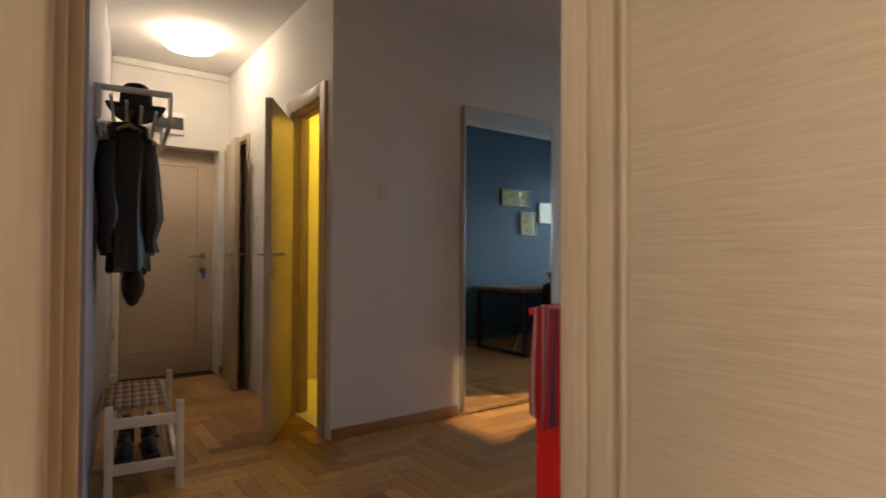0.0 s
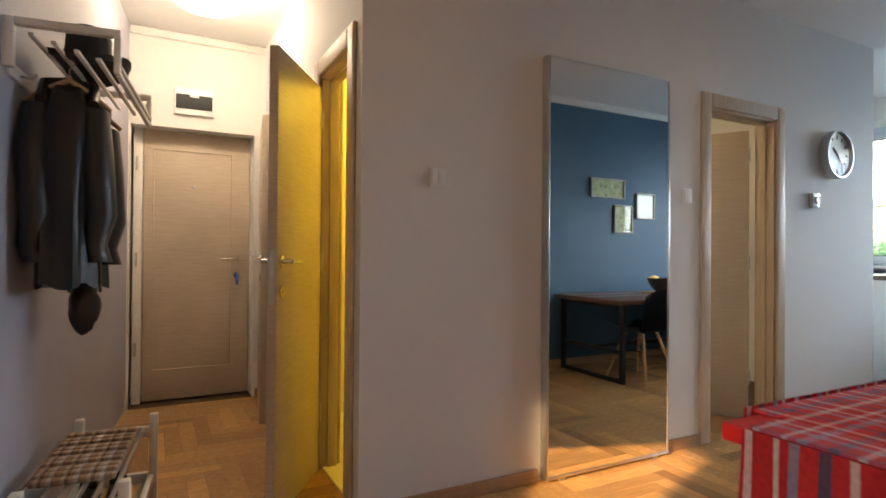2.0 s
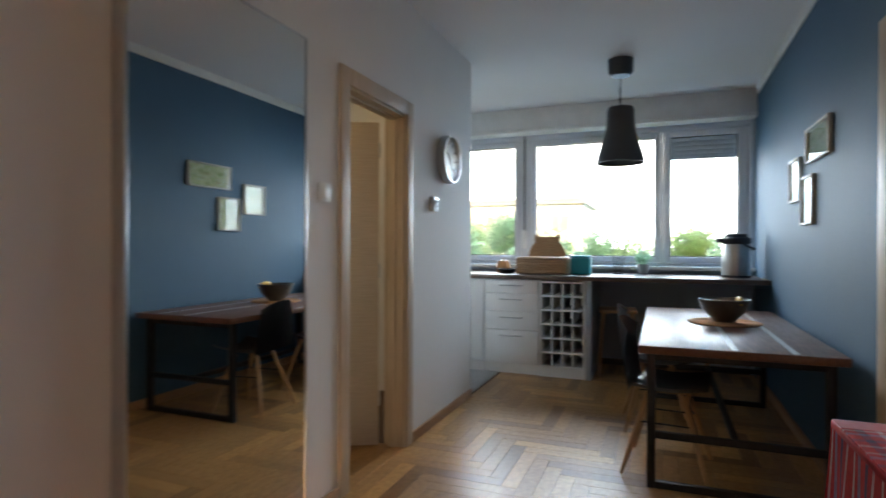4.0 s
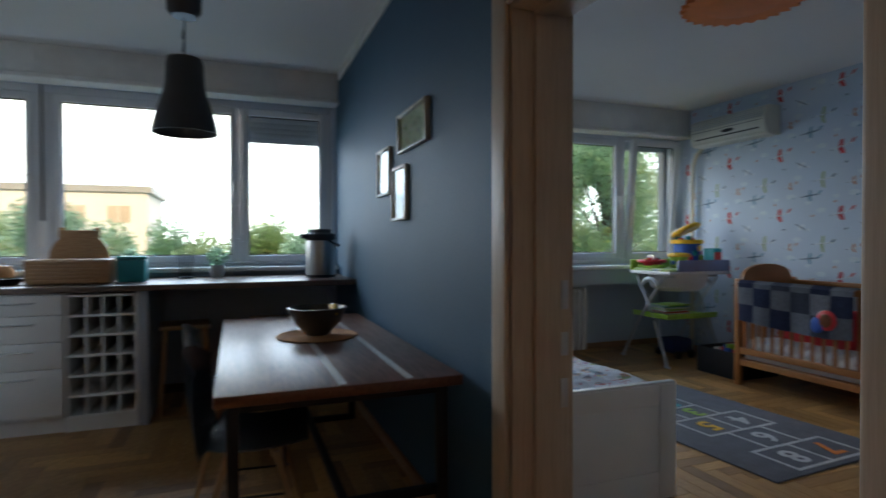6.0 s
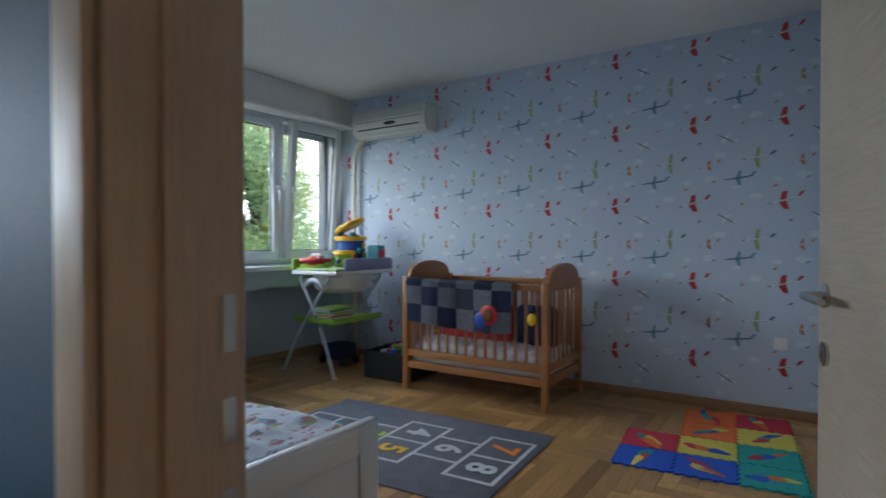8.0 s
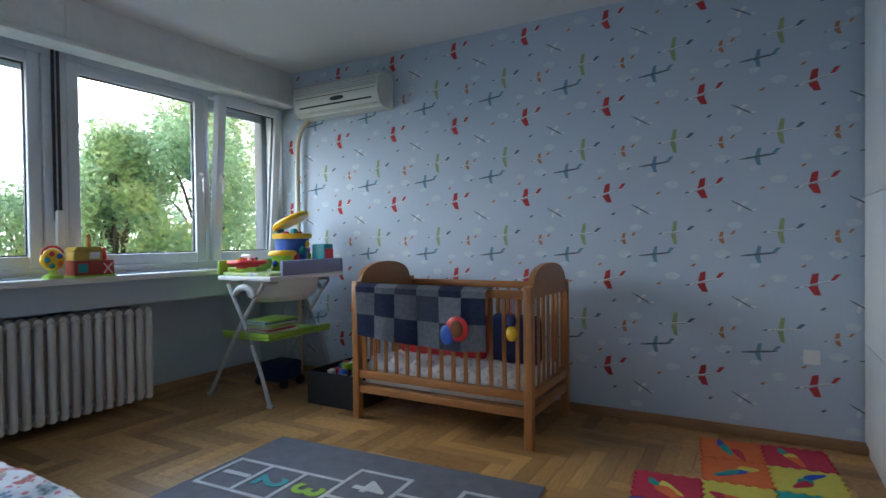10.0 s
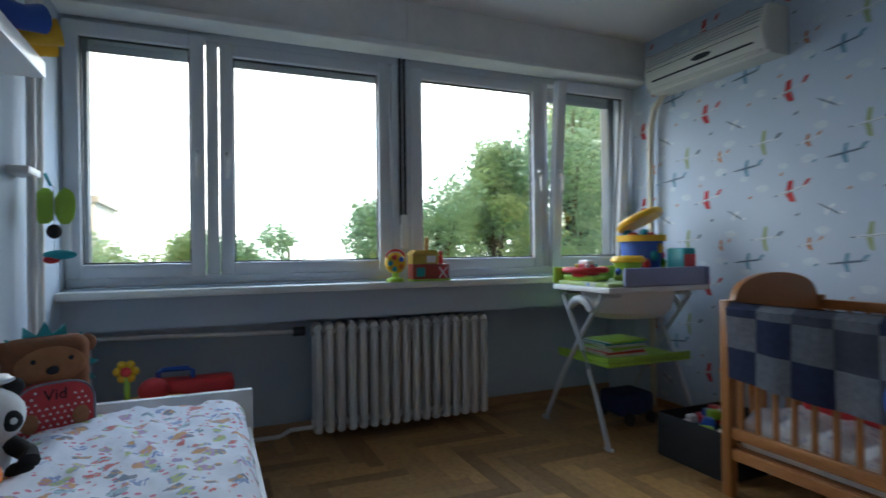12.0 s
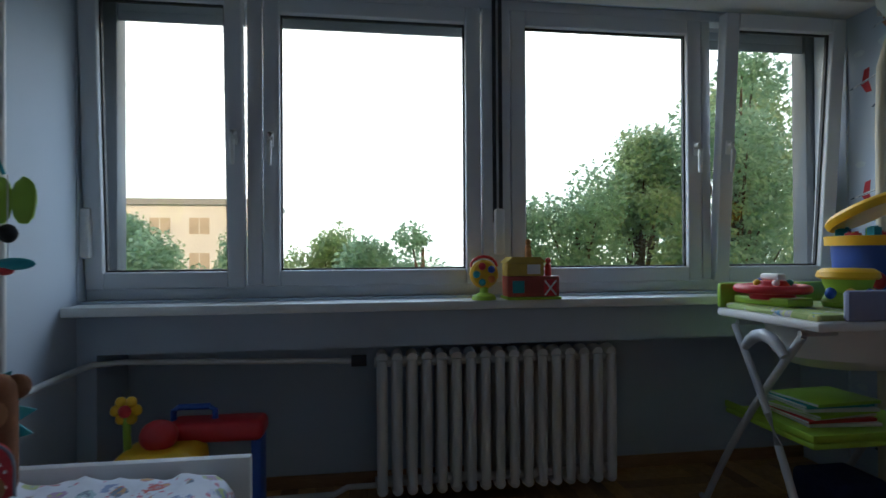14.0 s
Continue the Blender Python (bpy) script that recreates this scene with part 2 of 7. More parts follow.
M["chrome"] = paint("brushed_chrome", (0.62, 0.61, 0.59), 0.22, 0.05, 20, 200, 0.02, 1.0)
M["steel"] = paint("satin_steel", (0.50, 0.50, 0.50), 0.35, 0.05, 20, 200, 0.03, 1.0)
M["alu"] = paint("aluminium_edge", (0.60, 0.60, 0.60), 0.3, 0.04, 20, 200, 0.02, 1.0)
M["grey_tube"] = paint("grey_tube_enamel", (0.52, 0.54, 0.57), 0.35, 0.05, 10, 90, 0.03)
M["leather"] = paint("dark_brown_leather", (0.010, 0.0065, 0.005), 0.36, 0.3, 14, 70, 0.35)
M["felt"] = paint("black_felt", (0.012, 0.011, 0.011), 0.8, 0.2, 12, 90, 0.25)
M["red_paint"] = paint("red_lacquer", (0.56, 0.012, 0.012), 0.38, 0.06, 4, 70, 0.04)
M["clear"] = clear_glass("window_glass")
M["pendant"] = paint("dark_grey_lacquer", (0.045, 0.047, 0.052), 0.4, 0.08, 8, 90, 0.04)
M["lamp_glow"] = emitter("lamp_glow", (1.0, 0.80, 0.56), HALL_W)
M["green"] = paint("lime_plastic", (0.34, 0.55, 0.05), 0.4, 0.06, 10)
M["yellow"] = paint("yellow_plastic", (0.85, 0.50, 0.02), 0.4, 0.06, 10)
M["red"] = paint("red_plastic", (0.62, 0.03, 0.035), 0.4, 0.06, 10)
M["blue"] = paint("blue_plastic", (0.03, 0.10, 0.45), 0.4, 0.06, 10)
M["teal"] = paint("teal_plastic", (0.02, 0.30, 0.34), 0.45, 0.06, 10)
M["orange"] = paint("orange_plastic", (0.78, 0.21, 0.03), 0.5, 0.06, 10)
M["lavender"] = paint("lavender_padding", (0.27, 0.30, 0.47), 0.55, 0.05, 6)
M["caramel"] = paint("caramel_plush", (0.34, 0.145, 0.06), 0.95, 0.12, 25, 260, 0.5)
M["navy"] = paint("navy_cloth", (0.022, 0.035, 0.11), 0.95, 0.15, 20, 300, 0.4)
M["black_cloth"] = paint("black_cloth", (0.018, 0.018, 0.02), 0.95, 0.15, 20, 300, 0.4)
M["brown_plush"] = paint("brown_plush", (0.20, 0.075, 0.03), 0.95, 0.15, 25, 260, 0.5)
M["tan_plush"] = paint("tan_plush", (0.52, 0.26, 0.11), 0.95, 0.12, 25, 260, 0.5)
M["white_plush"] = paint("white_plush", (0.78, 0.78, 0.77), 0.95, 0.06, 25, 260, 0.5)
M["black_plush"] = paint("black_plush", (0.015, 0.015, 0.017), 0.95, 0.15, 25, 260, 0.5)
M["rug_grey"] = paint("grey_rug_pile", (0.155, 0.155, 0.180), 0.98, 0.12, 12, 500, 0.6)
M["rug_white"] = paint("white_rug_pile", (0.60, 0.61, 0.62), 0.98, 0.10, 12, 500, 0.6)
M["bedding"] = speckled("printed_sheet", (0.74, 0.78, 0.86), [(0.60, 0.18, 0.18), (0.64, 0.38, 0.20), (0.30, 0.38, 0.60), (0.40, 0.55, 0.62), (0.48, 0.34, 0.55), (0.74, 0.78, 0.86), (0.22, 0.27, 0.36), (0.50, 0.58, 0.28)], 17.0, 0.9, 0.40, (0.62, 0.24, 0.34))
M["crib_sheet"] = speckled("crib_bedding_cloth", (0.86, 0.86, 0.87), [(0.55, 0.58, 0.68), (0.70, 0.60, 0.62), (0.62, 0.68, 0.74)], 30.0, 0.9, 0.36)
RAG = [(0.0, (0.42, 0.28, 0.22)), (0.12, (0.62, 0.55, 0.46)), (0.3, (0.12, 0.10, 0.12)), (0.38, (0.55, 0.34, 0.26)), (0.5, (0.25, 0.28, 0.42)), (0.6, (0.66, 0.60, 0.52)), (0.8, (0.38, 0.16, 0.12)), (0.9, (0.5, 0.42, 0.36))]
M["rag"] = striped("rag_weave", [(0.0, (0.30, 0.19, 0.11)), (0.18, (0.42, 0.33, 0.25)), (0.34, (0.20, 0.12, 0.08)), (0.50, (0.36, 0.25, 0.16)), (0.66, (0.44, 0.38, 0.34)), (0.84, (0.26, 0.16, 0.11))], 11.0, "X")
PLAID = [(0.0, (0.50, 0.02, 0.025)), (0.22, (0.62, 0.45, 0.46)), (0.30, (0.50, 0.02, 0.03)), (0.45, (0.10, 0.06, 0.13)), (0.56, (0.55, 0.025, 0.03)), (0.74, (0.30, 0.25, 0.38)), (0.84, (0.52, 0.02, 0.03)), (0.94, (0.60, 0.50, 0.50))]
M["plaid_top"] = striped("tablecloth_check", PLAID, 9.0, "X", cross="Y")
M["plaid_side"] = striped("tablecloth_stripe", PLAID, 9.0, "X")
M["plaid_side_y"] = striped("tablecloth_stripe_turned", PLAID, 9.0, "Y")
M["bark"] = paint("bark", (0.10, 0.075, 0.05), 0.95, 0.2, 6, 30, 0.6)
M["guide_dark"] = paint("shutter_guide_metal", (0.13, 0.14, 0.15), 0.45, 0.05, 8)
M["brick_red"] = paint("dull_red_plastic", (0.36, 0.06, 0.04), 0.5, 0.15, 12)
M["ochre"] = paint("mustard_plastic", (0.52, 0.36, 0.06), 0.5, 0.12, 12)
def leaf_material(name, color, through_color):
    """Leaves that let a part of the light through."""
    m = paint(name, color, 0.7, 0.35, 0.9, 20, 0.1)
    nt = m.node_tree
    tr = nt.nodes.new("ShaderNodeBsdfTranslucent")
    tr.inputs["Color"].default_value = (*through_color, 1)
    mx = nt.nodes.new("ShaderNodeMixShader")
    mx.inputs["Fac"].default_value = 0.6
    nt.links.new(nt.nodes["Principled BSDF"].outputs["BSDF"], mx.inputs[1])
    nt.links.new(tr.outputs["BSDF"], mx.inputs[2])
    nt.links.new(mx.outputs["Shader"], nt.nodes["Material Output"].inputs["Surface"])
    return m


M["leaf"] = leaf_material("leaves", (0.14, 0.23, 0.14), (0.56, 0.80, 0.58))
# lit copy of the leaves, with sunshine put into its brighter colours
M["leaf_lit"] = leaf_material("sunlit_leaves", (0.18, 0.26, 0.13), (0.66, 0.84, 0.52))
M["grass"] = paint("grass", (0.09, 0.13, 0.04), 0.95, 0.2, 0.2, 8, 0.3)
M["facade"] = paint("pale_render", (0.86, 0.89, 0.93), 0.9, 0.06, 0.3, 10, 0.1)
# far windows in pale tan, with the glare of overexposure put into the colour
M["facade_blind"] = paint("overexposed_tan_window", (0.60, 0.54, 0.46), 0.6, 0.1, 1, 10, 0.0)
M["facade_win"] = paint("far_window_glass", (0.16, 0.18, 0.20), 0.15, 0.1, 1, 10, 0.0)
M["mirror"] = paint("mirror_silver", (0.86, 0.88, 0.87), 0.02, 0.0, 1, 1, 0.0, 1.0)


# ---- mesh tools ----
def box(bm, x0, x1, y0, y1, z0, z1, bevel=0.0, seg=2):
    r = bmesh.ops.create_cube(bm, size=1.0)
    for v in r["verts"]:
        v.co = Vector(((x0 + x1) / 2 + v.co.x * (x1 - x0), (y0 + y1) / 2 + v.co.y * (y1 - y0), (z0 + z1) / 2 + v.co.z * (z1 - z0)))
    if bevel:
        edges = list({e for v in r["verts"] for e in v.link_edges})
        bmesh.ops.bevel(bm, geom=edges, offset=bevel, segments=seg, affect="EDGES", profile=0.5)
    return bm


def tube(bm, points, radius, seg=10, caps=True):
    """A round bar through the points; radius is one number or one for each point."""
    pts = [Vector(p) for p in points]
    rad = [radius] * len(pts) if isinstance(radius, (int, float)) else radius
    rings = []
    for i, p in enumerate(pts):
        d = (pts[min(i + 1, len(pts) - 1)] - pts[max(i - 1, 0)]).normalized()
        side = d.cross(Vector((0, 0, 1)) if abs(d.z) < 0.9 else Vector((1, 0, 0))).normalized()
        up = side.cross(d)
        rings.append([bm.verts.new(p + (side * math.cos(a) + up * math.sin(a)) * rad[i]) for a in [2 * math.pi * k / seg for k in range(seg)]])
    for a, b in zip(rings, rings[1:]):
        for k in range(seg):
            bm.faces.new((a[k], a[(k + 1) % seg], b[(k + 1) % seg], b[k]))
    if caps:
        bm.faces.new(rings[0])
        bm.faces.new(list(reversed(rings[-1])))
    return bm


def lathe(bm, profile, at=(0, 0, 0), seg=28):
    """Turns a profile of (radius, height) round the upright axis."""
    rings = []
    for r, z in profile:
        if r < 1e-5:
            rings.append([bm.verts.new((at[0], at[1], at[2] + z))] * seg)
        else:
            rings.append([bm.verts.new((at[0] + r * math.cos(2 * math.pi * k / seg), at[1] + r * math.sin(2 * math.pi * k / seg), at[2] + z)) for k in range(seg)])
    for a, b in zip(rings, rings[1:]):
        for k in range(seg):
            vs = []
            for v in (a[k], a[(k + 1) % seg], b[(k + 1) % seg], b[k]):
                if v not in vs:
                    vs.append(v)
            if len(vs) > 2:
                bm.faces.new(vs)
    return bm


def blob(bm, c, r, seg=14, rough=0.0):
    """A rounded lump with radii r, uneven by rough."""
    out = bmesh.ops.create_uvsphere(bm, u_segments=seg, v_segments=max(6, seg * 2 // 3), radius=1.0)
    for v in out["verts"]:
        k = 1 + rough * noise.noise(v.co * 2.3 + Vector(c) * 3)
        v.co = Vector((c[0] + v.co.x * r[0] * k, c[1] + v.co.y * r[1] * k, c[2] + v.co.z * r[2] * k))
    return bm


def prism(bm, outline, lift, normal=(0, 0, 1)):
    """A flat outline of 3D points raised along the normal by lift."""
    n = Vector(normal) * lift
    low = [bm.verts.new(p) for p in outline]
    top = [bm.verts.new(Vector(p) + n) for p in outline]
    bm.faces.new(list(reversed(low)))
    bm.faces.new(top)
    for i in range(len(low)):
        j = (i + 1) % len(low)
        bm.faces.new((low[i], low[j], top[j], top[i]))
    return bm


def mesh_of(name, bm, material, smooth=True):
    bmesh.ops.recalc_face_normals(bm, faces=bm.faces)
    me = bpy.data.meshes.new(name)
    bm.to_mesh(me)
    bm.free()
    me.materials.append(material)
    if smooth:
        me.shade_smooth()
        me.set_sharp_from_angle(angle=radians(38))
    return me


def part(name, bm, material, parent, label=""):
    ob = new(name, mesh_of(name, bm, material))
    ob.parent = parent
    return tagged(ob, label)


def thing(name, label, category, at=(0, 0, 0), turn=0.0, group="", kind=""):
    ob = new(name)
    ob.matrix_basis = pose(*at, 0, 0, turn)
    ob.empty_display_size = 0.1
    return tagged(ob, label, category, group, kind)


def solid(name, bm, material, label, category, kind="structure", group=""):
    return tagged(new(name, mesh_of(name, bm, material)), label, category, group, kind)


def boxes(*rows, bevel=0.0):
    bm = bmesh.new()
    for r in rows:
        box(bm, *r, bevel=bevel)
    return bm


def wall_y(y0, y1, x0, x1, z1, holes):
    """A wall along x from y0 to y1 with holes (x0, x1, z0, z1), sorted along x."""
    bm, x = bmesh.new(), x0
    for a, b, lo, hi in holes:
        if a > x:
            box(bm, x, a, y0, y1, 0, z1)
        if lo > 0:
            box(bm, a, b, y0, y1, 0, lo)
        if hi < z1:
            box(bm, a, b, y0, y1, hi, z1)
        x = b
    if x < x1:
        box(bm, x, x1, y0, y1, 0, z1)
    return bm


def wall_x(x0, x1, y0, y1, z1, holes):
    bm, y = bmesh.new(), y0
    for a, b, lo, hi in holes:
        if a > y:
            box(bm, x0, x1, y, a, 0, z1)
        if lo > 0:
            box(bm, x0, x1, a, b, 0, lo)
        if hi < z1:
            box(bm, x0, x1, a, b, hi, z1)
        y = b
    if y < y1:
        box(bm, x0, x1, y, y1, 0, z1)
    return bm


# ---- large structure ----
ZC = 2.70          # ceiling
YB, YK = 1.308, 1.078   # the wall between living side and the two rooms: living face, room face
YN = 1.055         # nursery face of that wall beyond the door
YD = 1.20          # bedroom face of that wall
YM = 3.575         # wall with the mirror
XH = 1.286         # hall's wall with the bathroom door
XE = 5.363         # end of the mirror wall
FX = 7.178         # plane of the window panes
XW = FX - 0.10     # inner face of the facade
XO, XR = XW + 0.18, XW + 0.32   # outer face of the upper facade, back of the radiator recesses
YP = -2.667        # wallpapered wall
YE = 5.831         # wall with the entrance door

DL0, DL1 = -0.06, 0.738    # bedroom door opening
KD0, KD1 = 2.610, 3.742    # nursery door opening
MD0, MD1, MDZ = 3.459, 4.139, 2.016   # doorway beside the mirror
solid("wall_south_bedroom", wall_y(YD, YB - 0.02, -2.2, 1.5, ZC, [(DL0, DL1, 0, 2.03)]), M["wall_cream"], "cream painted partition wall of the bedroom", "wall")
solid("wall_south", wall_y(YK, YB - 0.02, 1.5, 3.95, ZC, [(KD0, KD1, 0, 2.03)]), M["wall_grey"], "pale grey painted partition wall with two doorways", "wall")
solid("wall_nursery_north", wall_y(YN, YB - 0.02, 3.95, XW, ZC, []), M["wall_grey"], "pale blue-grey nursery wall beside the bed", "wall")
solid("wall_south_living", wall_y(YB - 0.02, YB, -2.2, 3.80, ZC, [(DL0, DL1, 0, 2.03), (KD0, KD1, 0, 2.03)]), M["wall_warm"], "white painted wall face between two doorways", "wall")
solid("wall_blue", wall_y(YB - 0.02, YB, 3.80, XW, ZC, []), M["wall_blue"], "petrol blue painted dining wall", "wall")
solid("wall_mirror", wall_y(YM, YM + 0.12, XH, XE, ZC, [(MD0, MD1, 0, MDZ)]), M["wall_warm"], "white painted wall with a mirror and a doorway", "wall")
solid("wall_kitchen_return", wall_x(XE - 0.12, XE, YM + 0.12, 5.2, ZC, []), M["wall_warm"], "white painted return wall of the kitchen", "wall")
solid("wall_hall_right", wall_x(XH, XH + 0.1, YM + 0.12, YE + 0.02, ZC, [(YM + 0.13, 4.215, 0, 2.03), (5.20, 5.79, 0, 2.03)]), M["wall_warm"], "white painted hall wall with two doorways", "wall")
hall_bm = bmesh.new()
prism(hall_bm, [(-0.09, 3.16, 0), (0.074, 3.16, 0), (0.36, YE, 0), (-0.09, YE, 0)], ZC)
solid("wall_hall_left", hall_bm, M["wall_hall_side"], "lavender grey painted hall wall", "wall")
solid("wall_entry", wall_y(YE, 6.2, -2.2, 5.34, ZC, [(0.375, 1.205, 0, 2.01)]), M["wall_warm"], "white painted wall round the entrance door", "wall")
# unseen wall, added to keep outside light from leaking round the entrance door
solid("wall_stairwell", boxes((0.2, 1.5, 6.205, 6.3, 0, ZC)), M["wall_warm"], "unseen plain wall added to block daylight behind the entrance door", "wall")
solid("wall_side_room", wall_y(5.0, 5.1, -2.2, -0.09, ZC, []), M["wall_cream"], "cream painted wall behind a shelf", "wall")
# the small high slot is added, sized to shape the sun patch below the mirror
solid("wall_west", wall_x(-2.3, -2.2, -3.0, 6.2, ZC, [(-1.35, -0.45, 0.5, 2.3), (1.36, 1.92, 1.66, 2.14)]), M["wall_cream"], "cream painted west wall with a window opening and an added sun slot", "wall")
solid("wall_bedroom_east", wall_x(2.44, 2.56, -2.9, YK, ZC, []), M["wall_grey"], "plain wall between bedroom and nursery", "wall")
solid("wall_bedroom_south", wall_y(-2.9, -2.8, -2.3, 2.56, ZC, []), M["wall_cream"], "cream bedroom wall", "wall")
paper = solid("wall_paper", wall_y(YP - 0.12, YP, 2.44, XO, ZC, []), M["paper"], "pale blue wallpaper printed with small aeroplanes", "wall")
solid("wall_bath_back", boxes((2.9, 3.0, YM + 0.12, YE, 0, ZC)), M["wall_bath"], "yellow-lit bathroom wall", "wall")
solid("wall_bath_side", boxes((XH + 0.1, 2.9, 5.1, 5.2, 0, ZC)), M["wall_bath"], "pale tiled bathroom wall", "wall")
solid("wall_kitchen_north", boxes((XE - 0.12, 7.75, 5.2, 5.3, 0, ZC)), M["wall_warm"], "white kitchen wall", "wall")

# facade: kitchen and nursery with window openings and radiator recesses
KW = (1.335, 4.75, 1.03, 2.45)     # kitchen opening y0, y1, z0, z1
NW = (-2.655, YN - 0.005, 0.983, 2.42)     # nursery opening
FACADE = []
for (y0, y1, z0, z1), (a, b) in ((KW, (YB, 5.2)), (NW, (YP, YN))):
    FACADE.append((XW, XO, a, b, z1, ZC))
    if y0 > a:
        FACADE.append((XW, XO, a, y0, z0 - 0.228, z1))
        FACADE.append((XW, XR + 0.07, a, y0, 0, z0 - 0.228))
    if y1 < b:
        FACADE.append((XW, XO, y1, b, 0, z1))
    FACADE.append((XW, XR + 0.07, y0, y1, z0 - 0.228, z0))
    FACADE.append((XR, XR + 0.07, y0, y1, 0, z0 - 0.228))
FACADE.append((XW, XR, 0.975, YN, 0, 0.755))
FACADE.append((XW, XO, YN, YB, 0, ZC))
for k, r in enumerate(FACADE):
    solid("wall_facade_%d" % (k + 1), boxes(r), M["wall_grey"], "pale grey facade wall round the windows", "wall")

solid("ceiling", boxes((-2.3, 7.75, -2.9, 6.2, ZC, ZC + 0.15)), M["ceiling"], "white painted ceiling", "ceiling")
floor = solid("floor", boxes((-2.3, 7.75, -2.9, 6.2, -0.2, -0.006)), M["joint"], "oak herringbone parquet floor", "floor")
solid("kitchen_floor", boxes((XE, XW, 3.60, 5.2, -0.006, 0.003)), M["tile"], "grey tiled kitchen floor", "floor")
solid("bathroom_floor", boxes((XH + 0.02, 2.9, YM + 0.12, 5.1, -0.006, 0.012)), M["wall_bath"], "pale tiled bathroom floor", "floor")

# shutter boxes over the windows, each with a stepped lower lip
def shutter_box(y0, y1, z0, splits):
    bm = bmesh.new()
    box(bm, XW - 0.14, XW, y0, y1, z0 + 0.02, ZC, 0.004)
    box(bm, XW - 0.19, XW, y0, y1, z0 - 0.015, z0 + 0.02, 0.006)
    for y in splits:
        box(bm, XW - 0.146, XW - 0.13, y - 0.025, y + 0.025, z0 + 0.02, ZC - 0.01, 0.002)
    return bm


solid("trim_kitchen_shutter_box", shutter_box(YB + 0.002, 5.19, 2.45, (3.54,)), M["white_matt"], "white roller shutter box above the window", "shutter box")
solid("trim_nursery_shutter_box", shutter_box(YP + 0.002, YN - 0.002, 2.405, (-0.80,)), M["white_matt"], "white roller shutter box above the window", "shutter box")

# crown strip on the blue wall and plain cornices
solid("trim_blue_wall", boxes((3.80, XW - 0.2, YB, YB + 0.02, ZC - 0.07, ZC), bevel=0.004), M["white_matt"], "white painted strip above the blue wall", "trim")
solid("trim_hall_cornice", boxes((0.362, XH, YE - 0.025, YE, ZC - 0.06, ZC), bevel=0.01), M["white_matt"], "white cornice in the hall", "trim")


def skirting(name, runs):
    bm = bmesh.new()
    for x0, x1, y0, y1 in runs:
        box(bm, x0, x1, y0, y1, 0, 0.065, 0.004)
    solid(name, bm, M["skirting"], "reddish oak skirting board", "skirting")


skirting("baseboard_mirror_wall", [(XH + 0.005, 2.20, YM - 0.018, YM), (MD1 + 0.08, XE, YM - 0.018, YM), (3.09, MD0 - 0.08, YM - 0.018, YM)])
skirting("baseboard_blue_wall", [(KD1 + 0.11, 6.8, YB, YB + 0.018), (0.80, KD0 - 0.11, YB, YB + 0.018)])
skirting("baseboard_nursery", [(2.56, XW, YP, YP + 0.018), (XR - 0.018, XR, YP, 0.975), (3.95, XW, YN - 0.018, YN)])
skirting("baseboard_hall", [(1.225, XH, YE - 0.02, YE), (-0.09, 0.09, 3.142, 3.16)])


# ---- doors ----
def casing_frame(name, label, axis, a, b, top, f0, f1, wide=0.085, lining=True):
    """Door lining and rounded casings on both faces; the opening runs from a to b along the axis, the wall from f0 to f1 across it."""
    d = thing(name, label, "door frame", kind="structure")

    def put(bm, u0, u1, v0, v1, z0, z1, bev):
        if axis == "x":
            box(bm, u0, u1, v0, v1, z0, z1, bev, 3)
        else:
            box(bm, v0, v1, u0, u1, z0, z1, bev, 3)

    bm = bmesh.new()
    put(bm, a - 0.005, a + 0.022, f0 + 0.002, f1 - 0.002, 0, top - 0.022, 0.003)
    put(bm, b - 0.022, b + 0.005, f0 + 0.002, f1 - 0.002, 0, top - 0.022, 0.003)
    put(bm, a - 0.005, b + 0.005, f0 + 0.002, f1 - 0.002, top - 0.022, top + 0.005, 0.003)
    part("lining", bm, M["casing"], d)
    bm = bmesh.new()
    mid = f0 + (f1 - f0) * 0.42
    put(bm, a + 0.022, a + 0.036, mid, mid + 0.05, 0, top - 0.036, 0.003)
    put(bm, b - 0.036, b - 0.022, mid, mid + 0.05, 0, top - 0.036, 0.003)
    put(bm, a + 0.022, b - 0.022, mid, mid + 0.05, top - 0.036, top - 0.022, 0.003)
    part("stop", bm, M["casing"], d)
    for face, out in ((f0, -0.02), (f1, 0.02)):
        lo, hi = min(face, face + out), max(face, face + out)
        for u0, u1, z0, z1 in ((a - wide + 0.01, a + 0.012, 0, top + wide - 0.01), (b - 0.012, b + wide - 0.01, 0, top + wide - 0.01), (a + 0.0125, b - 0.0125, top - 0.012, top + wide - 0.01)):
            bm = bmesh.new()
            put(bm, u0, u1, lo, hi, z0, z1, 0.0095)
            part("casing", bm, M["casing"], d)
    return d


casing_frame("door_frame_1", "bleached oak frame of the bedroom doorway", "x", DL0, DL1, 2.03, YD, YB)
fr = casing_frame("door_frame_2", "bleached oak frame of the nursery doorway", "x", KD0, KD1, 2.03, YK, YB, 0.105)
for z0, z1 in ((1.00, 1.10), (0.84, 0.92), (0.66, 0.76)):
    bm = bmesh.new()
    box(bm, KD1 - 0.0245, KD1 - 0.021, YK + 0.012, YK + 0.04, z0, z1, 0.001)
    part("strike_plate", bm, M["steel"], fr, "satin steel strike plate")
casing_frame("door_frame_3", "bleached oak frame of a doorway beside the mirror", "x", MD0, MD1, MDZ, YM, YM + 0.12)
casing_frame("door_frame_4", "bleached oak frame of the bathroom doorway", "y", YM + 0.14, 4.215, 2.03, XH, XH + 0.1)
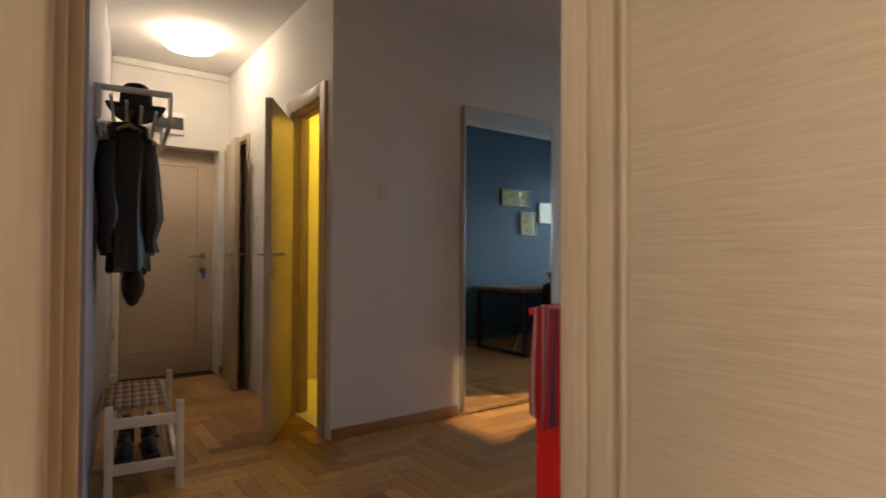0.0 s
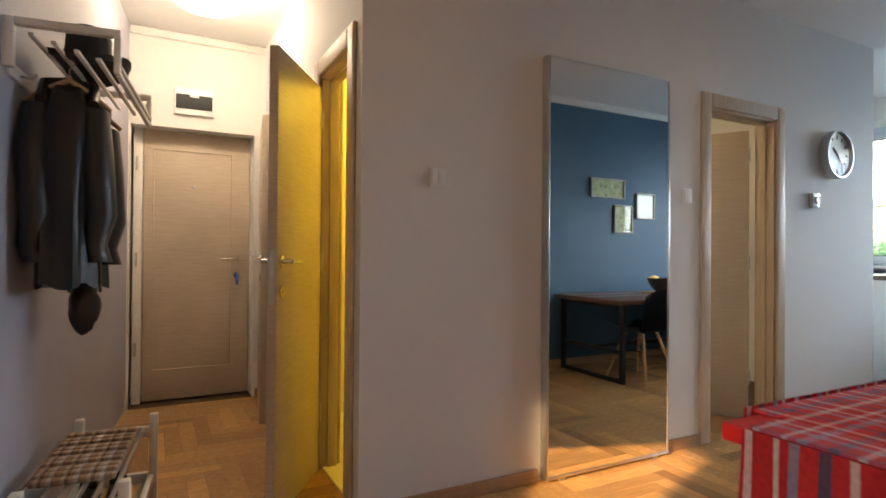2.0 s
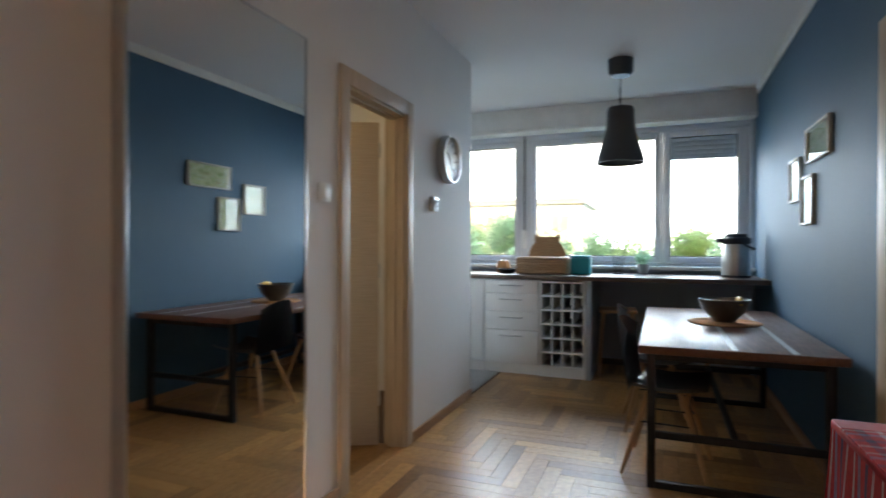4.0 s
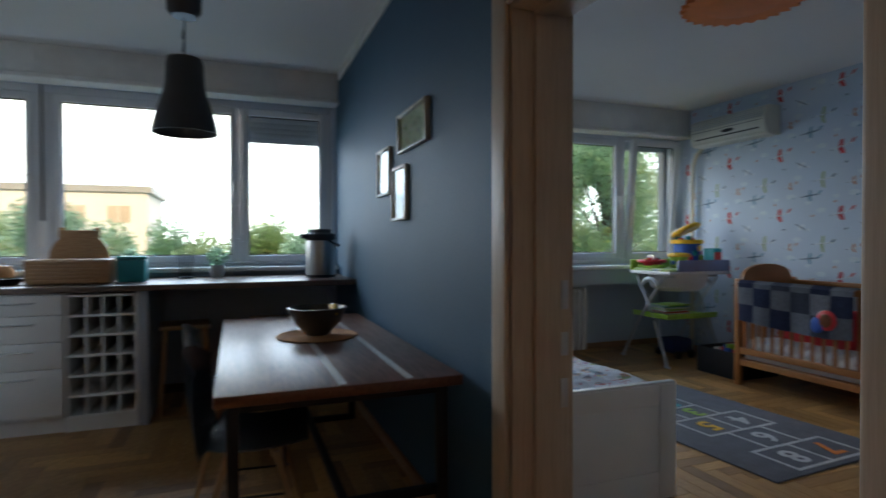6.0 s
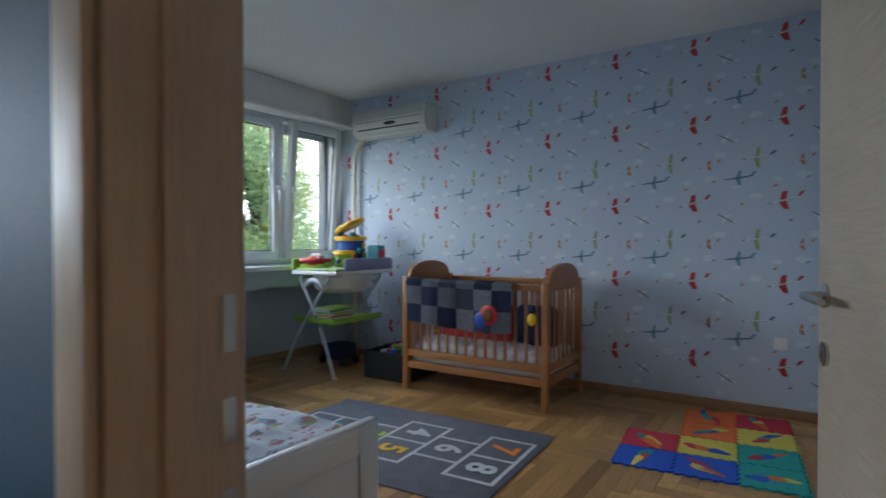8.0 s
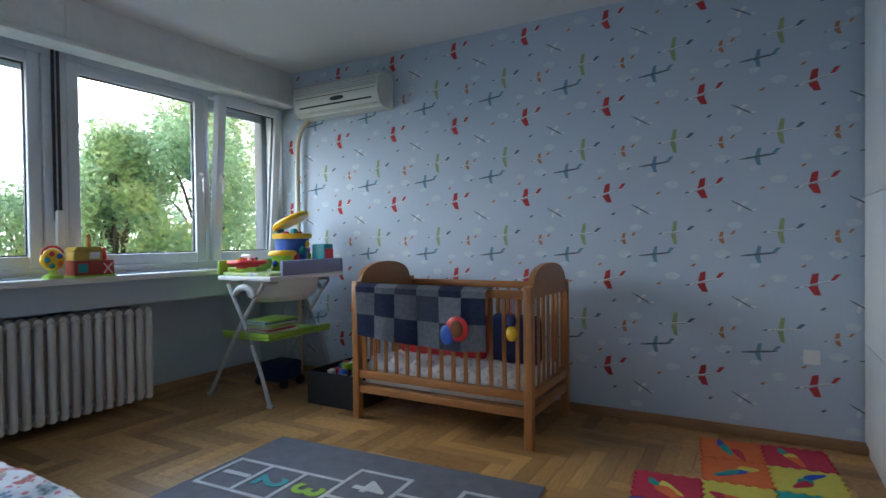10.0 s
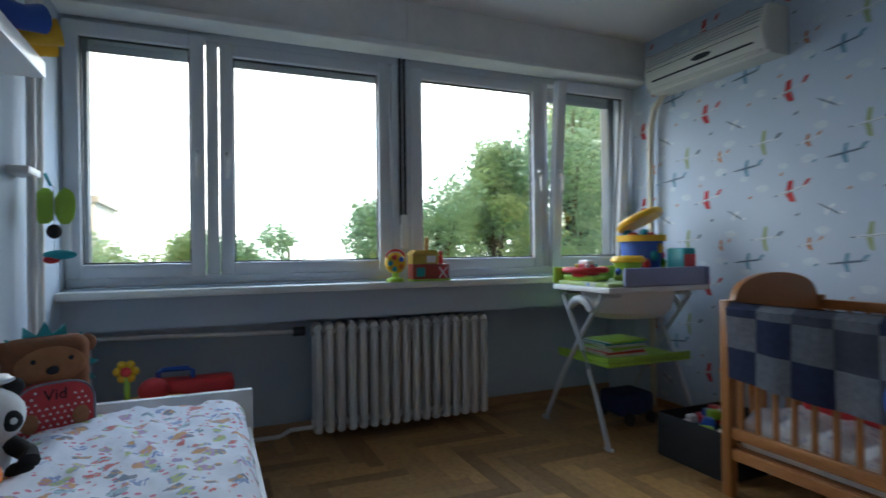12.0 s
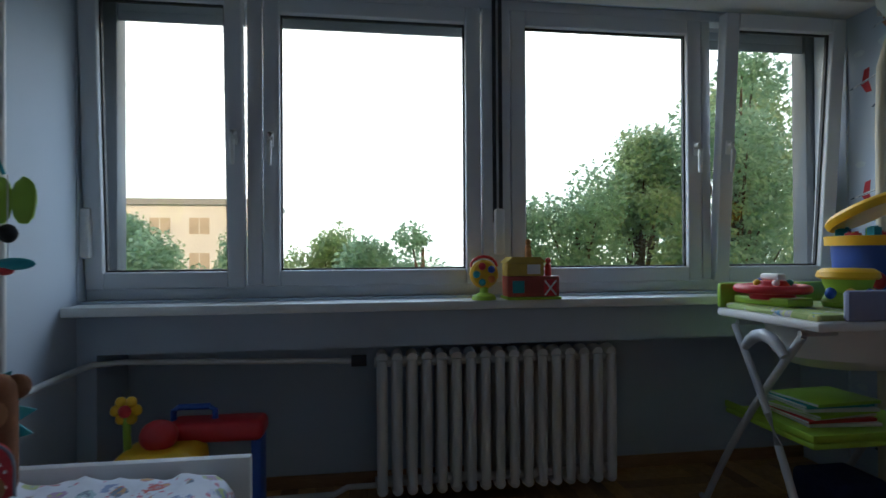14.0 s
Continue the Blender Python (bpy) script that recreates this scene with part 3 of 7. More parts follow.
casing_frame("door_frame_5", "bleached oak frame of a doorway near the entrance", "y", 5.21, 5.775, 2.03, XH, XH + 0.1, 0.05)


def lever(parent, x, y, z, side, toward):
    """A lever handle with round rose, and a key rose below, on the face at y looking along side."""
    h = part("handle", lathe_y(x, y, z, side, [(0.0, 0.0), (0.026, 0.0), (0.026, 0.006), (0.010, 0.009), (0.009, 0.045), (0.0, 0.045)]), M["chrome"], parent, "chrome lever handle")
    bm = bmesh.new()
    tube(bm, [(x, y + side * 0.042, z), (x + toward * 0.03, y + side * 0.046, z), (x + toward * 0.12, y + side * 0.042, z - 0.004)], [0.009, 0.0095, 0.008])
    part("grip", bm, M["chrome"], h)
    part("keyhole_rose", lathe_y(x, y, z - 0.125, side, [(0.0, 0.0), (0.026, 0.0), (0.026, 0.006), (0.008, 0.008), (0.0, 0.004)]), M["chrome"], parent, "chrome key rose")


def lathe_y(x, y, z, side, profile):
    bm = bmesh.new()
    lathe(bm, profile, seg=20)
    for v in bm.verts:
        v.co = Vector((x + v.co.x, y + side * v.co.z, z + v.co.y))
    return bm


def door_leaf(name, label, hinge, turn, width, height=2.0, panelled=False, flip=1):
    """A flush leaf hung at its left end; flip -1 hangs it at its right end."""
    d = thing(name, label, "door", (hinge[0], hinge[1], 0), turn, kind="structure")
    bm = bmesh.new()
    x0, x1 = (0.004, width) if flip > 0 else (-width, -0.004)
    box(bm, x0, x1, -0.02, 0.02, 0.008, height, 0.003)
    part("leaf", bm, M["door"], d)
    far = x1 - 0.055 if flip > 0 else x0 + 0.055
    for side in (1, -1):
        lever(d, far, side * 0.02, 1.075, side, -flip)
    bm = bmesh.new()
    edge = width * flip
    box(bm, min(edge, edge + flip * 0.002), max(edge, edge + flip * 0.002), -0.011, 0.011, 0.90, 1.12, 0.0008)
    part("lock_plate", bm, M["steel"], d, "satin steel lock plate")
    for z in (0.25, 1.02, 1.75):
        bm = bmesh.new()
        tube(bm, [(0, 0.022, z), (0, 0.022, z + 0.09)], 0.008)
        part("hinge", bm, M["steel"], d, "satin steel hinge")
    return d


# angles: the closed leaf lies along +x from its hinge
door_leaf("door_1", "open bleached oak bedroom door with fine horizontal grain", (0.750, YD - 0.02), -95, 0.74)
door_leaf("door_2", "open bleached oak nursery door with chrome handle", (KD0 + 0.015, YK - 0.022), -76, 0.88)
door_leaf("door_3", "half-open bleached oak door beside the mirror", (MD1 - 0.035, 3.735), 118, 0.61, 1.965)
door_leaf("door_4", "open bathroom door lit yellow from inside", (1.27, 4.20), 238, 0.60, 1.955)
door_leaf("door_5", "open oak door at the end of the hall", (1.255, 5.76), 262, 0.70)

entry = thing("door_6", "closed bleached oak entrance door with a raised panel", "door", (0, 0, 0), kind="structure")
part("leaf", boxes((0.455, 1.195, 5.965, 6.02, 0.012, 2.02), bevel=0.004), M["door"], entry)
for r in ((0.515, 1.065, 5.958, 5.966, 1.86, 1.872), (0.515, 1.065, 5.958, 5.966, 0.23, 0.242), (0.515, 0.527, 5.958, 5.966, 0.242, 1.86), (1.053, 1.065, 5.958, 5.966, 0.242, 1.86)):
    part("bead", boxes(r, bevel=0.003), M["door"], entry)
lever(entry, 1.10, 5.965, 1.06, -1, -1)
part("peephole", lathe_y(0.79, 5.965, 1.60, -1, [(0.0, 0.0), (0.014, 0.0), (0.012, 0.006), (0.0, 0.006)]), M["steel"], entry, "satin steel peephole")
bm = bmesh.new()
tube(bm, [(1.10, 5.93, 0.95), (1.10, 5.92, 0.92), (1.102, 5.925, 0.86)], [0.006, 0.014, 0.010])
part("key_fob", bm, M["blue"], entry, "small dark key fob")
for z in (0.35, 1.0, 1.7):
    bm = bmesh.new()
    tube(bm, [(0.412, 5.955, z), (0.412, 5.955, z + 0.1)], 0.009)
    part("hinge", bm, M["steel"], entry, "satin steel hinge")
ef = thing("door_frame_6", "white steel frame of the entrance door", "door frame", kind="structure")
for r in ((0.39, 0.45, 5.955, 6.03, 0, 2.03), (1.20, 1.26, 5.955, 6.03, 0, 2.03), (0.39, 1.26, 5.955, 6.03, 2.031, 2.09)):
    part("frame_bar", boxes(r, bevel=0.006), M["white_matt"], ef)


# ---- windows ----
def sash(parent, y0, y1, z0, z1, x, handle=None, tilt=0.0, wide=0.075, blind=0.06):
    """One opening light: four bars, a seal, a pane, the end of its shutter outside and a handle."""
    s = new("sash")
    s.parent = parent
    s.matrix_basis = Matrix.Translation((x, 0, z0)) @ pose(0, 0, 0, 0, -tilt, 0)
    h = z1 - z0
    for r in ((y0, y0 + wide, 0, h), (y1 - wide, y1, 0, h), (y0 + wide, y1 - wide, 0, wide), (y0 + wide, y1 - wide, h - wide, h)):
        bm = bmesh.new()
        box(bm, -0.035, 0.03, r[0], r[1], r[2], r[3], 0.008, 3)
        part("sash_bar", bm, M["upvc"], s)
    bm = bmesh.new()
    a, b, lo, hi = y0 + wide - 0.004, y1 - wide + 0.004, wide - 0.004, h - wide + 0.004
    for r in ((a, a + 0.012, lo, hi), (b - 0.012, b, lo, hi), (a + 0.012, b - 0.012, lo, lo + 0.012), (a + 0.012, b - 0.012, hi - 0.012, hi)):
        box(bm, -0.006, 0.012, *r)
    part("seal", bm, M["rubber"], s)
    bm = bmesh.new()
    box(bm, 0.0, 0.004, a, b, lo, hi)
    g = part("pane", bm, M["clear"], s)
    g.visible_shadow = False
    if handle is not None:
        bm = bmesh.new()
        box(bm, -0.045, -0.034, handle - 0.014, handle + 0.014, h * 0.48, h * 0.48 + 0.07, 0.004)
        tube(bm, [(-0.04, handle, h * 0.48 + 0.05), (-0.075, handle, h * 0.48 + 0.05), (-0.08, handle, h * 0.48 + 0.02), (-0.078, handle, h * 0.48 - 0.09)], [0.011, 0.011, 0.012, 0.009])
        part("window_handle", bm, M["white"], s, "white window handle")
    return s


def shutter_end(parent, y0, y1, z0, z1, x):
    bm = bmesh.new()
    z = z0
    while z < z1 - 0.01:
        box(bm, x, x + 0.014, y0, y1, z, z + 0.0458, 0.003)
        z += 0.046
    part("shutter", bm, M["upvc_dark"], parent, "grey roller shutter slats drawn part way")


nw = thing("window_1", "wide white nursery window with four lights", "window", kind="structure")
for r in ((NW[0], NW[1], NW[2], NW[2] + 0.06), (NW[0], NW[1], NW[3] - 0.05, NW[3]), (NW[0], NW[0] + 0.05, NW[2] + 0.06, NW[3] - 0.05), (NW[1] - 0.02, NW[1], NW[2] + 0.06, NW[3] - 0.05), (0.301, 0.367, NW[2] + 0.06, NW[3] - 0.05), (-1.935, -1.887, NW[2] + 0.06, NW[3] - 0.05)):
    part("frame_bar", boxes((FX - 0.03, FX + 0.05, r[0], r[1], r[2], r[3]), bevel=0.006), M["upvc"], nw)
part("mullion", boxes((FX - 0.045, FX + 0.05, -0.868, -0.732, NW[2] + 0.06, NW[3] - 0.05), bevel=0.006), M["upvc"], nw, "grey mullion cover")
for y in (NW[0] + 0.002, NW[1] - 0.062):
    part("shutter_guide", boxes((FX + 0.06, FX + 0.16, y - (0.03 if y > 0 else 0), y + (0.06 if y > 0 else 0.09), NW[2], NW[3] - 0.02), bevel=0.004), M["guide_dark"], nw, "dark grey shutter guide rail")
sash(nw, 0.373, 1.045, 1.033, 2.372, FX - 0.015, 0.41, 3.0)
sash(nw, -0.725, 0.295, 1.033, 2.372, FX, 0.26)
sash(nw, -1.881, -0.875, 1.033, 2.372, FX, -1.845)
sash(nw, -2.61, -1.94, 1.033, 2.372, FX - 0.02, -1.975, 4.5)
for y0, y1 in ((0.38, 1.03), (-0.72, 0.29), (-2.6, -1.945)):
    shutter_end(nw, y0, y1, 2.272, 2.38, FX + 0.08)
part("window_sill", boxes((XW - 0.138, FX + 0.05, YP + 0.01, YN - 0.004, 0.932, 0.972), bevel=0.006), M["white_matt"], nw, "white painted sill board")
for y in (-0.785, -0.815):
    bm = bmesh.new()
    box(bm, FX - 0.062, FX - 0.056, y - 0.009, y + 0.009, 1.33, 2.41)
    part("shutter_belt", bm, M["rubber"], nw, "dark shutter belt")
for y, z in ((-0.80, 1.275), (1.04, 1.27)):
    part("belt_winder", boxes((FX - 0.085, FX - 0.045, y - 0.03, y + 0.02, z - 0.10, z + 0.12), bevel=0.012), M["white"], nw, "white belt winder")

kw = thing("window_2", "wide white kitchen window with a part-drawn shutter", "window", kind="structure")
for r in ((KW[0], KW[1], KW[2], KW[2] + 0.03), (KW[0], KW[1], KW[3] - 0.06, KW[3]), (KW[0], KW[0] + 0.05, KW[2] + 0.03, KW[3] - 0.06), (KW[1] - 0.05, KW[1], KW[2] + 0.03, KW[3] - 0.06), (2.111, 2.134, KW[2] + 0.03, KW[3] - 0.06)):
    part("frame_bar", boxes((FX - 0.03, FX + 0.05, r[0], r[1], r[2], r[3]), bevel=0.006), M["upvc"], kw)
part("mullion", boxes((FX - 0.045, FX + 0.05, 3.49, 3.594, KW[2] + 0.03, KW[3] - 0.06), bevel=0.006), M["upvc"], kw, "grey mullion cover")
sash(kw, 1.386, 2.11, 1.061, 2.39, FX, 2.08, wide=0.06)
sash(kw, 2.135, 3.484, 1.061, 2.39, FX, 2.165, wide=0.06)
sash(kw, 3.60, 4.69, 1.061, 2.39, FX, 3.63, wide=0.06)
shutter_end(kw, 1.39, 2.105, 2.115, 2.39, FX + 0.08)
shutter_end(kw, 2.14, 3.48, 2.345, 2.39, FX + 0.08)
shutter_end(kw, 3.605, 4.69, 2.345, 2.39, FX + 0.08)
part("window_sill", boxes((XW - 0.12, FX + 0.05, YB + 0.004, 5.19, 0.99, 1.025), bevel=0.006), M["white_matt"], kw, "white painted sill board")
bm = bmesh.new()
box(bm, FX - 0.062, FX - 0.056, 3.535, 3.55, 1.30, 2.44)
part("shutter_belt", bm, M["rubber"], kw, "dark shutter belt")
part("belt_winder", boxes((FX - 0.085, FX - 0.045, 3.515, 3.57, 1.2, 1.4), bevel=0.012), M["white"], kw, "white belt winder")

bw = thing("window_3", "bedroom window to the evening sun", "window", kind="structure")
for r in ((-1.35, -1.30, 0.5, 2.3), (-0.50, -0.45, 0.5, 2.3), (-1.30, -0.50, 0.5, 0.55), (-1.30, -0.50, 2.25, 2.3)):
    part("frame_bar", boxes((-2.29, -2.22, *r), bevel=0.005), M["upvc"], bw)


# ---- things: hall and living side ----
mir = thing("wall_mirror_panel", "tall frameless mirror with aluminium edges leaning flat on the wall", "mirror", (2.22, YM, 0))
part("glass", boxes((0.012, 0.84, -0.048, -0.044, 0.03, 2.078)), M["mirror"], mir)
part("backing", boxes((0.008, 0.844, -0.043, -0.004, 0.016, 2.084), bevel=0.002), M["white_matt"], mir)
for r in ((0.0, 0.012, 0.014, 2.088), (0.84, 0.852, 0.014, 2.088), (0.012, 0.84, 0.014, 0.03), (0.012, 0.84, 2.078, 2.088)):
    part("edge", boxes((r[0], r[1], -0.052, -0.002, r[2], r[3]), bevel=0.002), M["alu"], mir, "aluminium edge strip")
for x in (0.1, 0.75):
    part("foot_clip", boxes((x - 0.02, x + 0.02, -0.052, -0.004, 0.0, 0.014), bevel=0.002), M["alu"], mir, "aluminium foot")


def wall_switch(at, turn, wide=0.085, double=False):
    s = thing("light_switch", "white plastic wall switch", "switch", at, turn)
    part("plate", boxes((-wide / 2, wide / 2, -0.008, 0, -0.043, 0.043), bevel=0.004), M["white"], s)
    if double:
        part("rocker", boxes((-0.030, -0.001, -0.013, -0.007, -0.030, 0.030), bevel=0.002), M["white"], s)
        part("rocker", boxes((0.001, 0.030, -0.013, -0.007, -0.030, 0.030), bevel=0.002), M["white"], s)
    else:
        part("rocker", boxes((-0.028, 0.028, -0.013, -0.007, -0.030, 0.030), bevel=0.002), M["white"], s)
    return s


wall_switch((1.64, YM, 1.45), 0, double=True)
wall_switch((3.27, YM, 1.46), 0)
th = thing("thermostat", "small grey room thermostat below the clock", "thermostat", (4.552, YM, 1.50))
part("body", boxes((-0.045, 0.045, -0.03, 0, -0.05, 0.05), bevel=0.008), M["steel"], th)
part("dial", lathe_y(0.0, -0.03, 0.0, -1, [(0, 0), (0.028, 0), (0.024, 0.012), (0, 0.012)]), M["white"], th)
wall_switch((XH, 5.0, 1.35), -90)

clock = thing("wall_clock", "round wall clock with white dial and steel rim", "clock", (4.796, YM, 1.835))
part("rim", lathe_y(0, 0, 0, -1, [(0.0, 0.0), (0.168, 0.0), (0.172, 0.03), (0.168, 0.062), (0.158, 0.062), (0.152, 0.03)]), M["steel"], clock, "brushed steel rim")
part("dial", lathe_y(0, 0, 0, -1, [(0.0, 0.032), (0.153, 0.032), (0.153, 0.030)]), M["white"], clock, "white dial")
for k in range(12):
    a = math.pi * k / 6
    bm = bmesh.new()
    box(bm, -0.006, 0.006, -0.0345, -0.032, 0.108, 0.138)
    bmesh.ops.rotate(bm, verts=bm.verts, cent=(0, 0, 0), matrix=Matrix.Rotation(a, 3, "Y"))
    part("hour_mark", bm, M["rubber"], clock)
for a, l, w in ((-0.9, 0.07, 0.006), (2.5, 0.11, 0.004)):
    bm = bmesh.new()
    box(bm, -w, w, -0.038, -0.035, -0.015, l)
    bmesh.ops.rotate(bm, verts=bm.verts, cent=(0, 0, 0), matrix=Matrix.Rotation(a, 3, "Y"))
    part("pointer", bm, M["rubber"], clock)
bm = lathe_y(0, 0, 0, -1, [(0.0, 0.060), (0.08, 0.058), (0.158, 0.050)])
part("cover_glass", bm, M["clear"], clock).visible_shadow = False

# ceiling lamp of the hall
cl = thing("ceiling_lamp", "round glowing glass ceiling lamp in the hall", "lamp", (0.80, 5.02, 0))
bm = lathe(bmesh.new(), [(0.0, ZC - 0.115), (0.12, ZC - 0.110), (0.175, ZC - 0.09), (0.20, ZC - 0.05), (0.195, ZC - 0.015)], seg=40)
dome = part("shade", bm, M["lamp_glow"], cl, "glowing opal shade")
dome.visible_shadow = False
part("base", lathe(bmesh.new(), [(0.0, ZC - 0.014), (0.175, ZC - 0.014), (0.175, ZC), (0, ZC)], seg=40), M["white_matt"], cl)

# distribution board over the entrance door
fb = thing("fuse_box", "white fuse box with a dark window above the door", "fuse box", (0.778, YE, 2.11))
part("body", boxes((-0.134, 0.134, -0.03, 0, 0, 0.19), bevel=0.008), M["white"], fb)
part("window", boxes((-0.122, 0.122, -0.036, -0.029, 0.04, 0.145), bevel=0.003), M["rubber"], fb, "dark smoked window")
part("latch", boxes((-0.03, 0.03, -0.042, -0.035, 0.125, 0.145), bevel=0.003), M["white"], fb)

# coat rack on the hall wall
rack = thing("coat_rack", "white wooden wall rack with a slatted hat shelf", "coat rack", (0.036, 3.55, 1.69))
rack.scale = (1.0, 1.0, 0.62)
for y in (0.0, 0.80):
    bm = bmesh.new()
    box(bm, 0.0, 0.035, y, y + 0.03, -0.02, 0.23, 0.004)
    box(bm, 0.035, 0.385, y, y + 0.03, 0.19, 0.23, 0.004)
    part("bracket", bm, M["white_matt"], rack)
for k in range(5):
    x = 0.07 + k * 0.075
    part("slat", boxes((x, x + 0.018, 0.03, 0.80, 0.155 - 0.03 * k, 0.175 - 0.03 * k), bevel=0.003), M["white_matt"], rack)
part("front_rail", boxes((0.365, 0.385, 0.0305, 0.80, -0.01, 0.02), bevel=0.004), M["white_matt"], rack)
for y in (0.0, 0.80):
    bm = bmesh.new()
    box(bm, 0.362, 0.385, y, y + 0.03, 0.0, 0.19, 0.003)
    part("upright", bm, M["white_matt"], rack)
for k in range(4):
    bm = bmesh.new()
    y = 0.12 + 0.19 * k
    tube(bm, [(0.02, y, -0.02), (0.06, y, -0.03), (0.075, y, 0.0)], 0.006)
    part("hook", bm, M["steel"], rack, "steel hook")
part("back_board", boxes((0.002, 0.018, 0.03, 0.80, -0.05, 0.02), bevel=0.003), M["white_matt"], rack)

hat = thing("felt_hat", "black felt hat resting on the coat rack", "hat", (0.24, 3.86, 1.785))
bm = lathe(bmesh.new(), [(0.0, 0.13), (0.06, 0.135), (0.085, 0.115), (0.092, 0.02), (0.15, 0.008), (0.165, 0.018), (0.15, 0.0), (0.09, 0.004), (0.0, 0.01)])
for v in bm.verts:
    v.co.y *= 1.2
    v.co.z += 0.02 * math.cos(math.atan2(v.co.y, v.co.x) * 2) * (math.hypot(v.co.x, v.co.y) > 0.1)
part("crown", bm, M["felt"], hat)
part("band", lathe(bmesh.new(), [(0.0935, 0.02), (0.092, 0.045)]), M["leather"], hat, "dark leather band")


def hanging_coat(at, turn, wide, drop, label):
    """A jacket on a hanger: a body of rounded cross sections with folds, two sleeves and a collar."""
    c = thing("jacket", label, "jacket", at, turn)
    bm = bmesh.new()
    seg, rings = 36, []
    prof = [(0.00, 0.06, 0.05), (-0.03, wide * 0.36, 0.07), (-0.08, wide / 2, 0.085), (-0.25, wide / 2 * 0.98, 0.10), (-0.42, wide / 2 * 0.95, 0.10), (-0.56, wide / 2 * 0.99, 0.11), (-drop, wide / 2 * 1.03, 0.115)]
    for z, rx, ry in prof:
        ring = []
        for k in range(seg):
            a = 2 * math.pi * k / seg
            f = 1 + (0.10 * math.sin(a * 7 + z * 3) + 0.06 * math.sin(a * 13)) * min(1, -z * 1.6)
            ring.append(bm.verts.new((rx * math.copysign(abs(math.cos(a)) ** 0.75, math.cos(a)) * f, ry * math.sin(a) * f, z + 0.012 * math.sin(a * 5))))
        rings.append(ring)
    for r0, r1 in zip(rings, rings[1:]):
        for k in range(seg):
            bm.faces.new((r0[k], r0[(k + 1) % seg], r1[(k + 1) % seg], r1[k]))
    bm.faces.new(rings[0])
    bm.faces.new(list(reversed(rings[-1])))
    part("body", bm, M["leather"], c)
    for s in (-1, 1):
        bm = bmesh.new()
        tube(bm, [(s * wide * 0.46, 0.0, -0.07), (s * wide * 0.54, -0.03, -0.22), (s * wide * 0.55, -0.05, -0.42), (s * wide * 0.52, -0.04, -0.52), (s * wide * 0.52, -0.04, -0.58)], [0.06, 0.065, 0.058, 0.05, 0.048], 16)
        for v in bm.verts:
            v.co += Vector((0.012 * math.sin(v.co.z * 40), 0.012 * math.sin(v.co.z * 33 + 1), 0))
        part("sleeve", bm, M["leather"], c)
    bm = bmesh.new()
    tube(bm, [(-0.09, -0.06, -0.05), (-0.085, 0.03, 0.02), (0, 0.06, 0.035), (0.085, 0.03, 0.02), (0.09, -0.06, -0.05)], [0.02, 0.028, 0.03, 0.028, 0.02], 10)
    part("collar", bm, M["leather"], c)
    bm = bmesh.new()
    tube(bm, [(-0.15, 0, -0.05), (-0.08, 0, 0.0), (0, 0, 0.04), (0.08, 0, 0.0), (0.15, 0, -0.05)], 0.010)
    tube(bm, [(0, 0, 0.04), (0, 0, 0.075), (0.02, 0, 0.10), (0.0, 0, 0.12), (-0.02, 0, 0.105)], 0.003)
    part("hanger", bm, M["beech"], c, "pale wooden hanger")
    return c


hanging_coat((0.205, 3.72, 1.655), 8, 0.20, 0.66, "dark brown leather jacket hanging on the rack")
hanging_coat((0.195, 3.98, 1.64), 5, 0.20, 0.66, "black leather jacket hanging behind another jacket")
bag = thing("dark_bag", "small black leather bag hanging below the jackets", "bag", (0.235, 3.86, 0.82))
bm = bmesh.new()
blob(bm, (0, 0, 0.09), (0.062, 0.045, 0.10), 18, 0.2)
part("body", bm, M["leather"], bag)
bm = bmesh.new()
tube(bm, [(-0.06, 0, 0.14), (-0.05, 0, 0.5), (0.0, 0, 0.83), (0.05, 0, 0.5), (0.06, 0, 0.14)], 0.006)
part("strap", bm, M["leather"], bag)

# low shoe bench with a rag mat on it
bench = thing("shoe_bench", "small white wooden shoe bench", "bench", (0.09, 3.45, 0))
for y in (0.0, 0.76):
    for x in (0.02, 0.36):
        part("leg", boxes((x, x + 0.04, y, y + 0.035, 0, 0.40), bevel=0.004), M["white_matt"], bench)
    for z in (0.30, 0.10):
        part("rail", boxes((0.06, 0.36, y + 0.005, y + 0.03, z, z + 0.045), bevel=0.004), M["white_matt"], bench)
for z in (0.335, 0.10):
    for k in range(5):
        bm = bmesh.new()
        tube(bm, [(0.09 + 0.06 * k, 0.03, z), (0.09 + 0.06 * k, 0.765, z)], 0.010)
        part("rod", bm, M["steel"], bench, "grey metal rod")
for x0 in (0.03, 0.355):
    part("side_rail", boxes((x0, x0 + 0.03, 0.035, 0.76, 0.10, 0.14), bevel=0.004), M["white_matt"], bench)
mat_top = thing("rag_mat", "striped woven rag mat draped on the shoe bench", "mat", (0.11, 3.62, 0.348))
bm = bmesh.new()
for i in range(14):
    a = i / 13
    box(bm, 0.0, 0.30, 0.036 * i, 0.036 * i + 0.034, 0.0 + 0.008 * math.sin(i * 1.7) * 0.3, 0.022 + 0.012 * math.sin(i * 2.1) ** 2, 0.008)
part("weave", bm, M["rag"], mat_top)
for k in range(24):
    bm = bmesh.new()
    tube(bm, [(-0.002, 0.01 + 0.02 * k, 0.012), (-0.03, 0.012 + 0.02 * k, 0.004), (-0.05, 0.02 + 0.02 * k, -0.03)], 0.003, 5)
    part("fringe", bm, M["rag"], mat_top)
